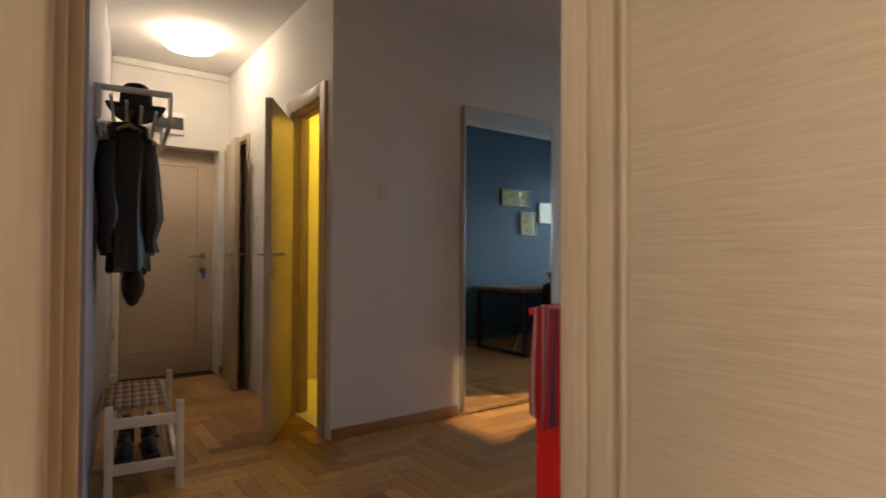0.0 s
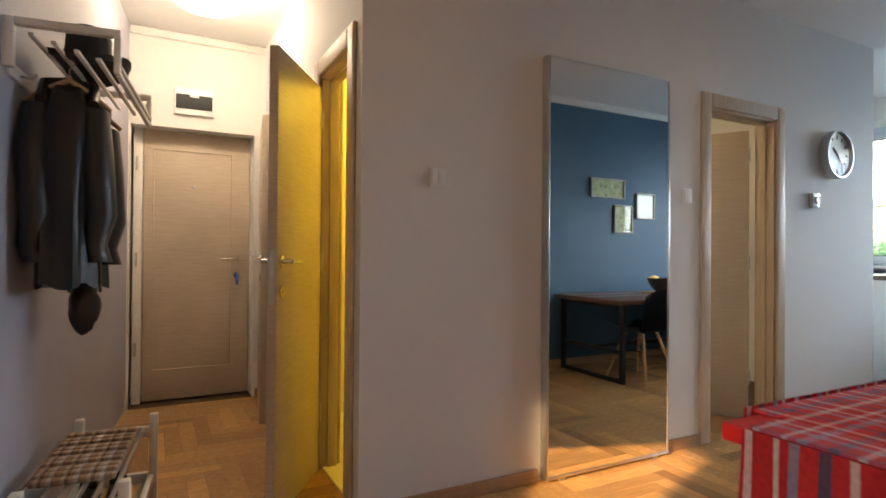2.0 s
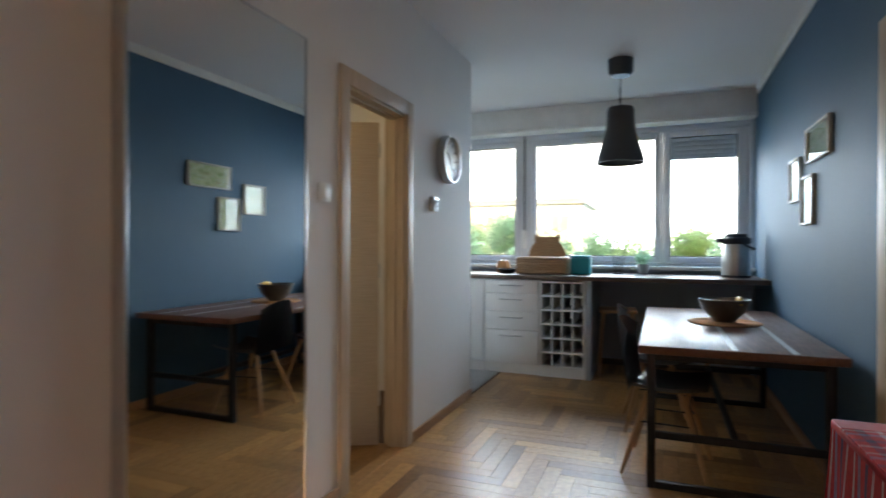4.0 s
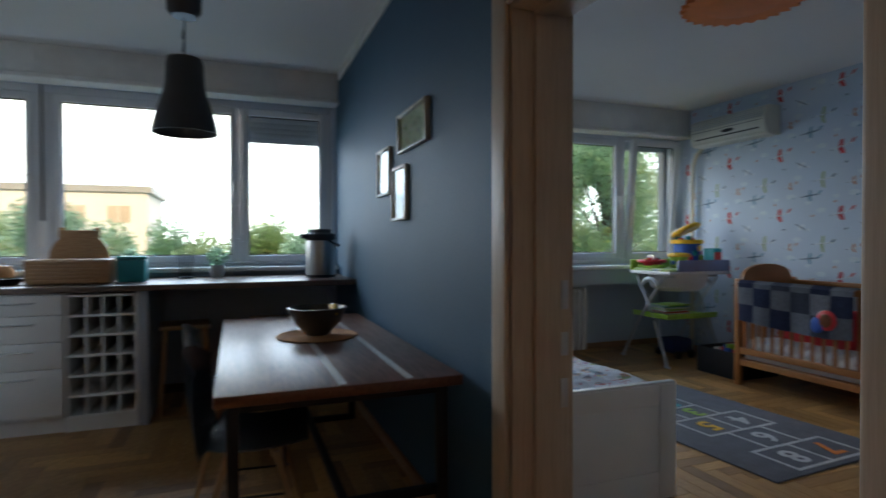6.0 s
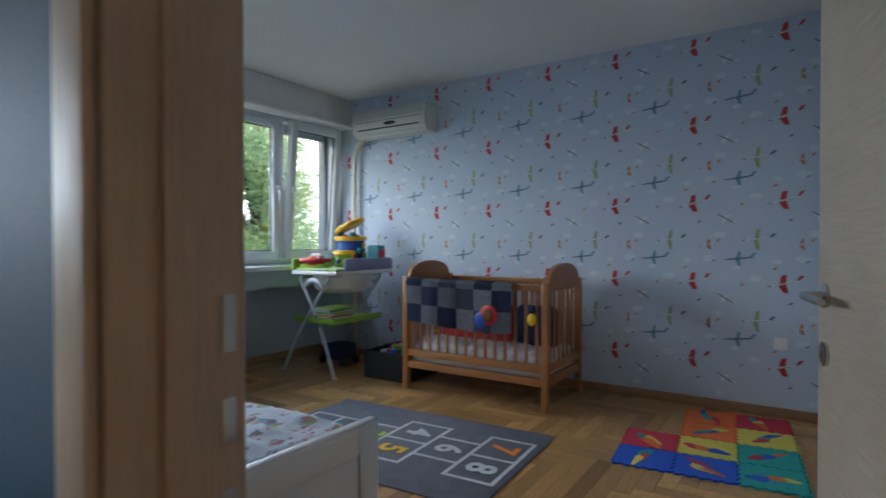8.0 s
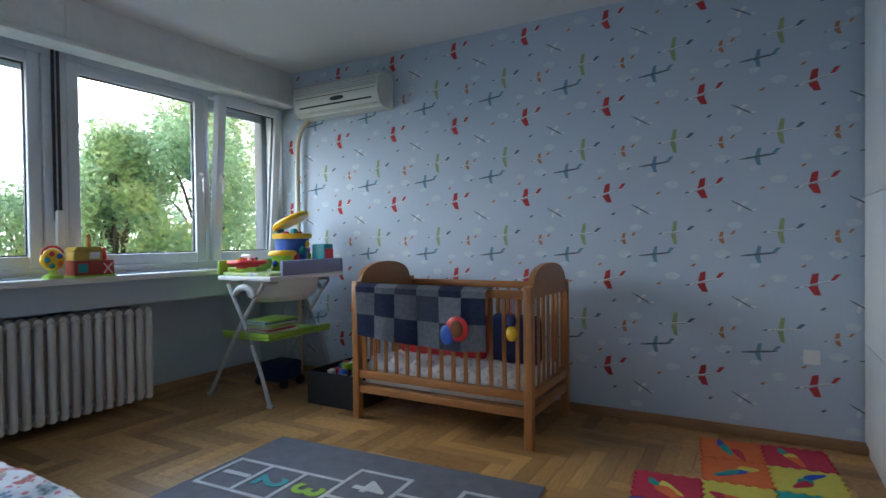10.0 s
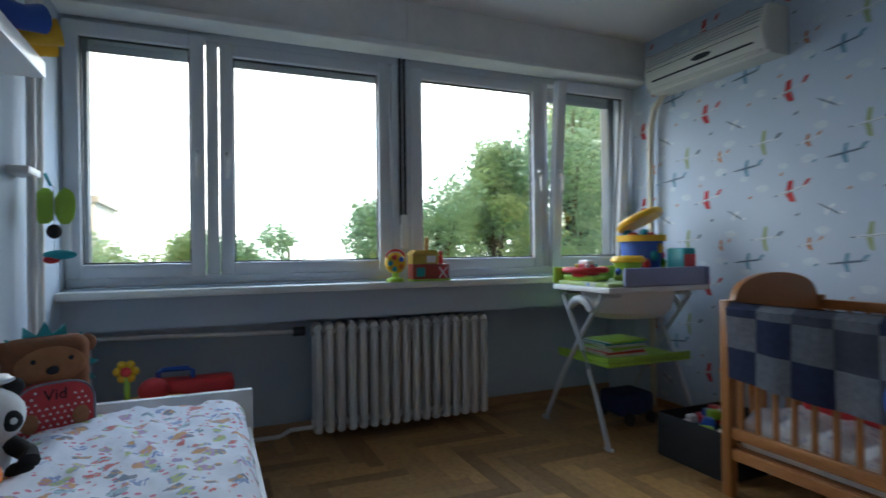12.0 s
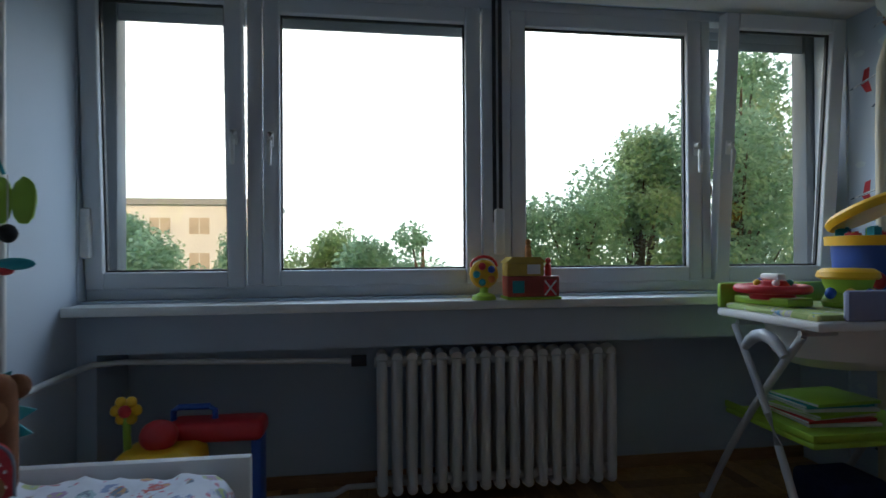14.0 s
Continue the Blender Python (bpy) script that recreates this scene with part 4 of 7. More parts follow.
for k, (x, y) in enumerate(((0.20, 3.66), (0.33, 3.70), (0.21, 4.0), (0.34, 4.02))):
    sh = thing("shoe", "dark leather shoe on the lower rods of the bench", "shoe", (x, y, 0.112), 4 * (k % 2), group="shoes on the bench")
    bm = bmesh.new()
    blob(bm, (0, 0.0, 0.035), (0.045, 0.12, 0.035), 14)
    blob(bm, (0, 0.07, 0.06), (0.04, 0.05, 0.04), 12)
    part("upper", bm, M["leather"], sh)
    part("sole", boxes((-0.045, 0.045, -0.12, 0.115, 0, 0.014), bevel=0.006), M["rubber"], sh, "black rubber sole")

# black metal shelf in the side room
# the hall wall runs a little askew, and what stands against it follows
ASKEW = Matrix.Translation((0.074, 3.16, 0)) @ Matrix.Rotation(-math.atan2(0.286, 2.671), 4, "Z") @ Matrix.Diagonal((0.82, 1.0, 1.0, 1.0)) @ Matrix.Translation((-0.036, -3.205, 0))
for ob in [o for o in scene.collection.all_objects if o.parent is None and o.name.split(".")[0] in ("coat_rack", "felt_hat", "jacket", "dark_bag", "shoe_bench", "rag_mat", "shoe")]:
    ob.matrix_basis = ASKEW @ ob.matrix_basis

sf = thing("metal_shelf", "black metal open shelf with a few things on it", "shelf", (-0.98, 4.52, 0))
for x in (0.0, 0.60, 1.2 - 0.4):
    for y in (0.0, 0.36):
        part("post", boxes((x, x + 0.022, y, y + 0.022, 0, 1.84 if x < 0.7 else 1.84), bevel=0.002), M["black_metal"], sf)
for z in (0.10, 0.42, 0.90, 1.38, 1.84):
    part("shelf_board", boxes((-0.005, 0.827, -0.005, 0.387, z, z + 0.022), bevel=0.002), M["black_metal"], sf)
for k, (w, h, m) in enumerate(((0.22, 0.035, "tan_plush"), (0.20, 0.03, "white_matt"), (0.19, 0.03, "orange"), (0.17, 0.025, "red"))):
    bk = thing("book", "book lying in a stack on the black shelf", "book", (-0.42, 4.62, 1.862 + sum((0.035, 0.03, 0.03, 0.025)[:k])), 6 * k, group="books on the shelf")
    part("cover", boxes((-w / 2, w / 2, 0, 0.15, 0, h), bevel=0.003), M[m], bk)
    part("pages", boxes((-w / 2 + 0.004, w / 2 + 0.001, 0.003, 0.147, 0.004, h - 0.004)), M["white_matt"], bk, "white page block")
lap = thing("tablet", "thin dark tablet lying on the shelf", "tablet", (-0.36, 4.68, 0.922), 12)
part("body", boxes((-0.13, 0.13, -0.09, 0.09, 0, 0.010), bevel=0.003), M["black_metal"], lap)
part("screen", boxes((-0.12, 0.12, -0.08, 0.08, 0.0102, 0.0115)), M["facade_win"], lap)
vz = thing("table_clock", "small black wire stand on the shelf", "ornament", (-0.30, 4.66, 1.402))
bm = bmesh.new()
for x in (0, 0.08):
    for y in (0, 0.06):
        tube(bm, [(x, y, 0), (x, y, 0.16)], 0.004, 6)
part("stand", bm, M["black_metal"], vz)
part("cup", lathe(bmesh.new(), [(0, 0.10), (0.03, 0.10), (0.045, 0.16), (0.04, 0.16), (0.028, 0.105)], (0.04, 0.03, 0)), M["black_metal"], vz)
bt = thing("white_bottle", "white plastic bottle on the low shelf", "bottle", (-0.33, 4.66, 0.442))
part("body", lathe(bmesh.new(), [(0, 0), (0.04, 0.0), (0.042, 0.15), (0.018, 0.19), (0.016, 0.22), (0, 0.22)]), M["white"], bt)
bx = thing("yellow_box", "small yellow box on the bottom shelf", "box", (-0.40, 4.62, 0.122))
part("body", boxes((-0.06, 0.06, 0, 0.12, 0, 0.15), bevel=0.004), M["yellow"], bx)
part("lid", boxes((-0.063, 0.063, -0.003, 0.123, 0.15, 0.165), bevel=0.004), M["yellow"], bx)

# red chest of drawers with a checked cloth
X0, X1, Y0, Y1, ZT = 1.18, 2.29, YB + 0.03, 1.845, 0.905
ch = thing("red_chest", "red lacquered chest of drawers against the wall", "chest of drawers")
part("body", boxes((X0, X1, Y0, Y1 - 0.02, 0.04, ZT - 0.025), bevel=0.004), M["red_paint"], ch)
part("top", boxes((X0 - 0.012, X1 + 0.012, Y0, Y1 + 0.01, ZT - 0.024, ZT), bevel=0.005), M["red_paint"], ch)
part("plinth", boxes((X0 + 0.02, X1 - 0.02, Y0 + 0.02, Y1 - 0.05, 0, 0.04)), M["red_paint"], ch)
for k in range(4):
    z = 0.06 + k * 0.208
    dr = part("drawer", boxes((X0 + 0.012, X1 - 0.012, Y1 - 0.019, Y1, z, z + 0.198), bevel=0.004), M["red_paint"], ch)
    for x in (X0 + 0.25, X1 - 0.25):
        part("knob", lathe_y(x, Y1, z + 0.1, 1, [(0, 0), (0.008, 0), (0.008, 0.014), (0.018, 0.02), (0.014, 0.03), (0, 0.032)]), M["steel"], dr, "satin steel knob")
tc = thing("tablecloth", "red checked cotton runner over the red chest", "tablecloth")
part("top_cloth", boxes((X0 + 0.06, X1 - 0.06, Y0 + 0.01, Y1 - 0.02, ZT + 0.001, ZT + 0.005), bevel=0.001), M["plaid_top"], tc)


def cloth_drop(p0, p1, out, top, drops, waves, depth):
    """A hanging edge of cloth from p0 to p1, folded in waves outwards, with its hem at varying heights."""
    bm = bmesh.new()
    n, m = 90, 10
    grid = []
    a, b, o = Vector(p0), Vector(p1), Vector(out)
    for i in range(n + 1):
        t = i / n
        row = []
        hem = drops(t)
        for j in range(m + 1):
            s = j / m
            fold = (0.5 + 0.5 * math.sin(t * waves * 2 * math.pi + 0.8 * math.sin(s * 3))) * depth * s
            q = a.lerp(b, t) + o * (0.016 + fold)
            row.append(bm.verts.new((q.x, q.y, top - hem * s)))
        grid.append(row)
    for i in range(n):
        for j in range(m):
            bm.faces.new((grid[i][j], grid[i + 1][j], grid[i + 1][j + 1], grid[i][j + 1]))
    r = bmesh.ops.solidify(bm, geom=bm.faces[:], thickness=0.003)
    return bm


part("side_drop", cloth_drop((X0 - 0.012, Y0 + 0.02, 0), (X0 - 0.012, Y1 - 0.03, 0), (-1, 0, 0), ZT + 0.004, lambda t: 0.30 + 0.05 * math.sin(t * 9), 5, 0.03), M["plaid_side_y"], tc)
part("front_drop", cloth_drop((X0 + 0.06, Y1 + 0.01, 0), (X1 - 0.06, Y1 + 0.01, 0), (0, 1, 0), ZT + 0.004, lambda t: 0.27 + 0.03 * math.sin(t * 17), 9, 0.02), M["plaid_side"], tc)
part("edge_cloth", boxes((X0 - 0.014, X0 + 0.06, Y0 + 0.02, Y1 - 0.03, ZT + 0.001, ZT + 0.0045)), M["plaid_top"], tc)
part("front_edge_cloth", boxes((X0 + 0.06, X1 - 0.06, Y1 - 0.02, Y1 + 0.012, ZT + 0.001, ZT + 0.0045)), M["plaid_top"], tc)

# ---- things: dining side and kitchen ----
TX0, TX1, TY0, TY1, TZ = 4.029, 5.98, YB + 0.045, 2.24, 0.725
tb = thing("dining_table", "dark walnut dining table on black steel frame legs", "table")
top = part("tabletop", boxes((TX0, TX1, TY0, TY1, TZ - 0.04, TZ), bevel=0.005), M["table_wood"], tb)
for y in (1.56, 1.81):
    part("inlay", boxes((TX0 + 0.02, TX1 - 0.02, y - 0.014, y + 0.014, TZ - 0.002, TZ + 0.0012)), M["inlay"], top, "pale inlaid strip")
for x in (TX0 + 0.06, TX1 - 0.10):
    for y in (TY0 + 0.04, TY1 - 0.08):
        part("leg", boxes((x, x + 0.04, y, y + 0.04, 0, TZ - 0.04), bevel=0.002), M["black_metal"], tb)
    part("foot_bar", boxes((x + 0.002, x + 0.038, TY0 + 0.08, TY1 - 0.08, 0.0, 0.035), bevel=0.002), M["black_metal"], tb)
    part("cross_bar", boxes((x + 0.002, x + 0.038, TY0 + 0.08, TY1 - 0.08, TZ - 0.078, TZ - 0.04), bevel=0.002), M["black_metal"], tb)
    part("mid_bar", boxes((x + 0.006, x + 0.034, TY0 + 0.08, TY1 - 0.08, 0.25, 0.285), bevel=0.002), M["black_metal"], tb)
part("long_bar", boxes((TX0 + 0.10, TX1 - 0.10, 1.78, 1.81, 0.252, 0.283), bevel=0.002), M["black_metal"], tb)

pm = thing("woven_placemat", "round woven straw placemat under the bowl", "placemat", (5.10, 1.755, TZ + 0.0013))
for k in range(9):
    bm = bmesh.new()
    n = 40
    tube(bm, [((0.02 + 0.023 * k) * math.cos(2 * math.pi * i / n), (0.02 + 0.023 * k) * math.sin(2 * math.pi * i / n), 0.006) for i in range(n + 1)], 0.0115, 6, False)
    for v in bm.verts:
        v.co.z = 0.001 + max(0, v.co.z) * 0.55
    part("coil", bm, M["tan_plush"], pm)
bw_ = thing("fruit_bowl", "dark stoneware bowl on the woven mat", "bowl", (5.10, 1.755, TZ + 0.012))
part("bowl", lathe(bmesh.new(), [(0.0, 0.0), (0.06, 0.0), (0.07, 0.01), (0.125, 0.07), (0.155, 0.145), (0.148, 0.147), (0.115, 0.075), (0.06, 0.02), (0, 0.018)], seg=36), paint("stoneware_glaze", (0.075, 0.065, 0.055), 0.3, 0.3, 9, 60, 0.1), bw_)
for k, (x, y, c) in enumerate(((0.03, 0.02, "green"), (-0.05, 0.03, "yellow"), (0.0, -0.06, "orange"))):
    bn = thing("fruit", "ripe fruit in the dark bowl", "fruit", (5.10 + x, 1.755 + y, TZ + 0.075), group="fruit in the bowl")
    bm = bmesh.new()
    blob(bm, (0, 0, 0.03), (0.038, 0.038, 0.036), 14, 0.05)
    part("flesh", bm, M[c], bn)
    bm = bmesh.new()
    tube(bm, [(0, 0, 0.062), (0.004, 0, 0.078)], 0.003, 6)
    part("stalk", bm, M["bark"], bn)
ba = thing("banana", "ripe banana lying in the bowl", "fruit", (5.06, 1.675, TZ + 0.13))
bm = bmesh.new()
tube(bm, [(-0.08, 0, 0.0), (-0.05, 0.0, 0.022), (0, 0, 0.034), (0.05, 0, 0.028), (0.085, 0, 0.004)], [0.007, 0.015, 0.018, 0.015, 0.006], 8)
part("skin", bm, M["yellow"], ba)
bm = bmesh.new()
tube(bm, [(0.085, 0, 0.004), (0.10, 0, -0.004)], 0.005, 6)
part("stem", bm, M["bark"], ba)


def shell_chair():
    """A moulded shell on four splayed beech legs; it looks along -y."""
    c = thing("dining_chair", "dark plastic shell chair with splayed beech legs", "chair", group="chairs at the dining table")
    bm = bmesh.new()
    nu, nv = 16, 18
    grid = []
    for j in range(nv + 1):
        v = j / nv
        row = []
        for i in range(nu + 1):
            u = -1 + 2 * i / nu
            if v < 0.55:
                s = v / 0.55
                y, z, w = -0.21 + 0.40 * s, 0.45 - 0.025 * math.sin(s * math.pi), 0.21 + 0.03 * s
            else:
                s = (v - 0.55) / 0.45
                y, z, w = 0.19 + 0.045 * s + 0.03 * math.sin(s * 2.2), 0.45 + 0.37 * s, 0.24 - 0.05 * s * s
            z += (0.055 if v < 0.55 else 0.0) * abs(u) ** 2.4
            y -= 0.075 * abs(u) ** 2.2 * (max(0.0, v - 0.4) / 0.6)
            if v > 0.9:
                z -= 0.06 * abs(u) ** 3 * (v - 0.9) / 0.1
            row.append(bm.verts.new((u * w, y, z)))
        grid.append(row)
    for j in range(nv):
        for i in range(nu):
            bm.faces.new((grid[j][i], grid[j][i + 1], grid[j + 1][i + 1], grid[j + 1][i]))
    bmesh.ops.solidify(bm, geom=bm.faces[:], thickness=0.012)
    part("shell", bm, M["chair_black"], c)
    for sx in (-1, 1):
        for sy in (-1, 1):
            bm = bmesh.new()
            tube(bm, [(sx * 0.10, sy * 0.09, 0.42), (sx * 0.22, sy * 0.21, 0.0)], [0.016, 0.011])
            part("leg", bm, M["beech"], c)
    for sx in (-1, 1):
        bm = bmesh.new()
        tube(bm, [(sx * 0.14, -0.13, 0.27), (sx * 0.14, 0.13, 0.27)], 0.005, 6)
        tube(bm, [(sx * 0.14, -0.13, 0.27), (-sx * 0.12, -0.11, 0.38)], 0.005, 6)
        part("brace", bm, M["black_metal"], c, "black steel brace")
    return c


first_chair = shell_chair()
first_chair.matrix_basis = pose(4.42, 2.10, 0, 0, 0, -6)
copy_thing(first_chair, pose(5.15, 2.16, 0, 0, 0, 4))


def picture(x0, x1, z0, z1, kind):
    p = thing("framed_picture", "small framed botanical print behind glass on the blue wall", "picture", ((x0 + x1) / 2, YB, (z0 + z1) / 2), group="pictures on the blue wall")
    w, h = (x1 - x0) / 2, (z1 - z0) / 2
    for r in ((-w, -w + 0.014, -h, h), (w - 0.014, w, -h, h), (-w + 0.014, w - 0.014, -h, -h + 0.014), (-w + 0.014, w - 0.014, h - 0.014, h)):
        part("frame_bar", boxes((r[0], r[1], 0.001, 0.026, r[2], r[3]), bevel=0.003), M["pic_frame"], p)
    part("print", boxes((-w + 0.012, w - 0.012, 0.002, 0.008, -h + 0.012, h - 0.012)), M[kind], p)
    gb_ = bmesh.new()
    gb_.faces.new([gb_.verts.new((x, 0.014, z)) for x, z in ((w - 0.012, -h + 0.012), (-w + 0.012, -h + 0.012), (-w + 0.012, h - 0.012), (w - 0.012, h - 0.012))])
    g = part("pane", gb_, M["pic_glass"], p)
    g.visible_shadow = False


gm, gnt, gb = node_material("picture_glass")
gt = gnt.nodes.new("ShaderNodeBsdfTransparent")
gg = gnt.nodes.new("ShaderNodeBsdfGlossy")
gg.inputs["Roughness"].default_value = 0.03
gx = gnt.nodes.new("ShaderNodeMixShader")
gl = gnt.nodes.new("ShaderNodeFresnel")
gl.inputs["IOR"].default_value = 1.6
gnt.links.new(gl.outputs["Fac"], gx.inputs["Fac"])
gnt.links.new(gt.outputs["BSDF"], gx.inputs[1])
gnt.links.new(gg.outputs["BSDF"], gx.inputs[2])
gnt.links.new(gx.outputs["Shader"], gnt.nodes["Material Output"].inputs["Surface"])
M["pic_glass"] = gm
M["pic_frame"] = paint("champagne_frame", (0.50, 0.47, 0.38), 0.35, 0.08, 20, 90, 0.05)
M["print_leaf"] = speckled("leaf_print", (0.60, 0.62, 0.34), [(0.30, 0.40, 0.14), (0.72, 0.70, 0.36), (0.50, 0.36, 0.20), (0.70, 0.70, 0.55), (0.36, 0.46, 0.18)], 30.0, 0.8, 0.45)
picture(4.532, 5.01, 1.713, 1.918, "print_leaf")
picture(4.865, 5.128, 1.351, 1.646, "print_leaf")
picture(5.186, 5.463, 1.511, 1.79, "print_leaf")

pl = thing("pendant_lamp", "dark grey metal pendant lamp over the table", "pendant lamp", (5.70, 2.44, 0))
prof = [(0.182, 1.88), (0.18, 1.905), (0.168, 1.96), (0.140, 2.05), (0.118, 2.12), (0.108, 2.18), (0.105, 2.29), (0.095, 2.32), (0.03, 2.33), (0.0, 2.33), (0.0, 2.32), (0.09, 2.31), (0.099, 2.285), (0.102, 2.18), (0.112, 2.12), (0.134, 2.05), (0.162, 1.96), (0.174, 1.905), (0.177, 1.88), (0.182, 1.88)]
part("shade", lathe(bmesh.new(), prof, seg=40), M["pendant"], pl)
bm = bmesh.new()
tube(bm, [(0, 0, 2.325), (0.004, 0, 2.5), (0, 0, ZC - 0.06)], 0.004, 8)
part("cable", bm, M["rubber"], pl, "black cable")
bm = bmesh.new()
tube(bm, [(0.0, 0.0, 2.34), (0.02, 0.01, 2.38), (-0.012, 0, 2.42), (0.01, 0.012, 2.46), (0, 0, 2.50)], 0.004, 6)
part("loop", bm, M["rubber"], pl)
part("canopy", lathe(bmesh.new(), [(0, ZC - 0.135), (0.07, ZC - 0.13), (0.095, ZC - 0.10), (0.098, ZC), (0, ZC)], seg=32), M["pendant"], pl)
bm = bmesh.new()
blob(bm, (0, 0, 2.02), (0.04, 0.04, 0.05), 14)
part("bulb", bm, M["white"], pl, "white bulb, switched off")

# kitchen units under the window
CX, CZ = 6.246, 0.908
dm = thing("drawer_unit", "white kitchen drawer unit with four drawers", "kitchen cabinet")
part("body", boxes((CX + 0.02, 6.80, 3.20, 3.73, 0.10, CZ), bevel=0.002), M["white"], dm)
part("plinth", boxes((CX + 0.05, 6.78, 3.20, 3.73, 0, 0.10)), M["white_matt"], dm)
for z0, z1 in ((0.772, 0.90), (0.60, 0.766), (0.427, 0.594), (0.122, 0.421)):
    d = part("drawer_front", boxes((CX, CX + 0.019, 3.203, 3.727, z0, z1), bevel=0.003), M["white"], dm)
    bm = bmesh.new()
    tube(bm, [(CX, 3.36, z1 - 0.05), (CX - 0.03, 3.36, z1 - 0.05), (CX - 0.03, 3.57, z1 - 0.05), (CX, 3.57, z1 - 0.05)], 0.006, 8)
    part("bar_handle", bm, M["steel"], d, "steel bar handle")
cu = thing("base_cabinet", "white kitchen base cabinet with a flat door", "kitchen cabinet")
part("body", boxes((CX + 0.02, 6.80, 3.735, 4.70, 0.10, CZ), bevel=0.002), M["white"], cu)
d = part("door", boxes((CX, CX + 0.019, 3.738, 4.697, 0.122, 0.90), bevel=0.003), M["white"], cu)
part("plinth", boxes((CX + 0.05, 6.78, 3.735, 4.70, 0, 0.10)), M["white_matt"], cu)
bm = bmesh.new()
tube(bm, [(CX, 4.1, 0.80), (CX - 0.03, 4.1, 0.80), (CX - 0.03, 4.34, 0.80), (CX, 4.34, 0.80)], 0.006, 8)
part("bar_handle", bm, M["steel"], d, "steel bar handle")
wr = thing("wine_rack", "white kitchen wine rack unit, mostly empty", "wine rack")
for y0, y1 in ((2.78, 2.798), (3.177, 3.195)):
    part("side_panel", boxes((CX + 0.02, 6.79, y0, y1, 0.0, CZ), bevel=0.002), M["white"], wr)
part("back_panel", boxes((6.74, 6.755, 2.7985, 3.1765, 0.08, CZ - 0.02)), M["white_matt"], wr)
for k in range(7):
    z = 0.10 + k * 0.131
    part("shelf_board", boxes((CX + 0.02, 6.74, 2.7985, 3.1765, z - 0.008, z + 0.008), bevel=0.002), M["white"], wr)
for y in (2.893, 2.988, 3.082):
    part("divider", boxes((CX + 0.021, 6.735, y - 0.006, y + 0.006, 0.109, CZ - 0.03), bevel=0.0015), M["white"], wr)
part("plinth", boxes((CX + 0.03, 6.70, 2.7985, 3.1765, 0, 0.09)), M["white_matt"], wr)
solid("worktop", boxes((CX - 0.03, XW - 0.005, YB + 0.004, 5.19, CZ + 0.002, CZ + 0.042), bevel=0.004), M["worktop"], "dark wooden worktop running below the kitchen window", "worktop", kind="structure")
ge = thing("grey_end_panel", "dark grey panel beside the wine rack", "panel", (CX + 0.01, 2.72, 0))
part("board", boxes((0, 0.8, 0, 0.05, 0, CZ), bevel=0.003), M["upvc_dark"], ge)


def bar_stool(at, turn):
    s = thing("wooden_stool", "plain beech kitchen stool under the worktop", "stool", at, turn, group="stools under the worktop")
    part("seat", boxes((-0.17, 0.17, -0.17, 0.17, 0.60, 0.63), bevel=0.01), M["beech"], s)
    for sx in (-1, 1):
        for sy in (-1, 1):
            bm = bmesh.new()
            tube(bm, [(sx * 0.13, sy * 0.13, 0.60), (sx * 0.17, sy * 0.17, 0)], [0.018, 0.016])
            part("leg", bm, M["beech"], s)
    for sx in (-1, 1):
        part("rung", boxes((-0.14, 0.14, sx * 0.15 - 0.012, sx * 0.15 + 0.012, 0.22, 0.25), bevel=0.004), M["beech"], s)
    return s


bar_stool((6.62, 2.52, 0), 5)
bar_stool((6.66, 1.90, 0), -4)

# things on the worktop and the sill
WT = CZ + 0.042


def on_counter(name, label, category, x, y, turn=0):
    return thing(name, label, category, (x, y, WT), turn)


o = on_counter("bread_box", "pale wooden bread box with a roll front", "bread box", 6.56, 3.22)
part("body", boxes((-0.13, 0.13, -0.25, 0.25, 0, 0.17), bevel=0.02), M["oak_board"], o)
for k in range(6):
    part("slat", boxes((-0.137, -0.129, -0.22, 0.22, 0.012 + 0.025 * k, 0.033 + 0.025 * k), bevel=0.003), M["oak_board"], o)
o = on_counter("chopping_board", "wooden chopping board leaning behind the bread box", "chopping board", 6.75, 3.22)
bm = bmesh.new()
n = 28
prism(bm, [(0, 0.19 * math.cos(math.pi * i / n), 0.16 + 0.20 * math.sin(math.pi * i / n)) for i in range(n + 1)] + [(0, -0.17, 0.0), (0, 0.17, 0.0)], 0.02, (1, 0, 0))
part("board", bm, M["oak_board"], o)
part("grip", boxes((0.001, 0.019, -0.13, 0.13, 0.315, 0.372), bevel=0.008), M["oak_board"], o)
for y in (-0.108, 0.108):
    part("ear", boxes((0.002, 0.018, y - 0.022, y + 0.022, 0.3725, 0.392), bevel=0.007), M["oak_board"], o)
o = on_counter("teal_tin", "teal storage tin on the worktop", "tin", 6.60, 2.86)
part("body", boxes((-0.08, 0.08, -0.09, 0.09, 0, 0.16), bevel=0.012), M["teal"], o)
part("lid", boxes((-0.083, 0.083, -0.093, 0.093, 0.16, 0.185), bevel=0.008), M["teal"], o)
o = on_counter("copper_pot", "small copper coloured pot on the worktop", "pot", 6.75, 3.68)
part("body", lathe(bmesh.new(), [(0, 0), (0.06, 0), (0.075, 0.03), (0.07, 0.09), (0.05, 0.12), (0.045, 0.118), (0.06, 0.09), (0.0, 0.02)]), M["tan_plush"], o)
part("lid", lathe(bmesh.new(), [(0, 0.14), (0.012, 0.14), (0.014, 0.128), (0.05, 0.122), (0.05, 0.116), (0, 0.116)]), M["beech"], o)
o = on_counter("dark_dish", "dark glazed dish on the worktop", "dish", 6.52, 3.58)
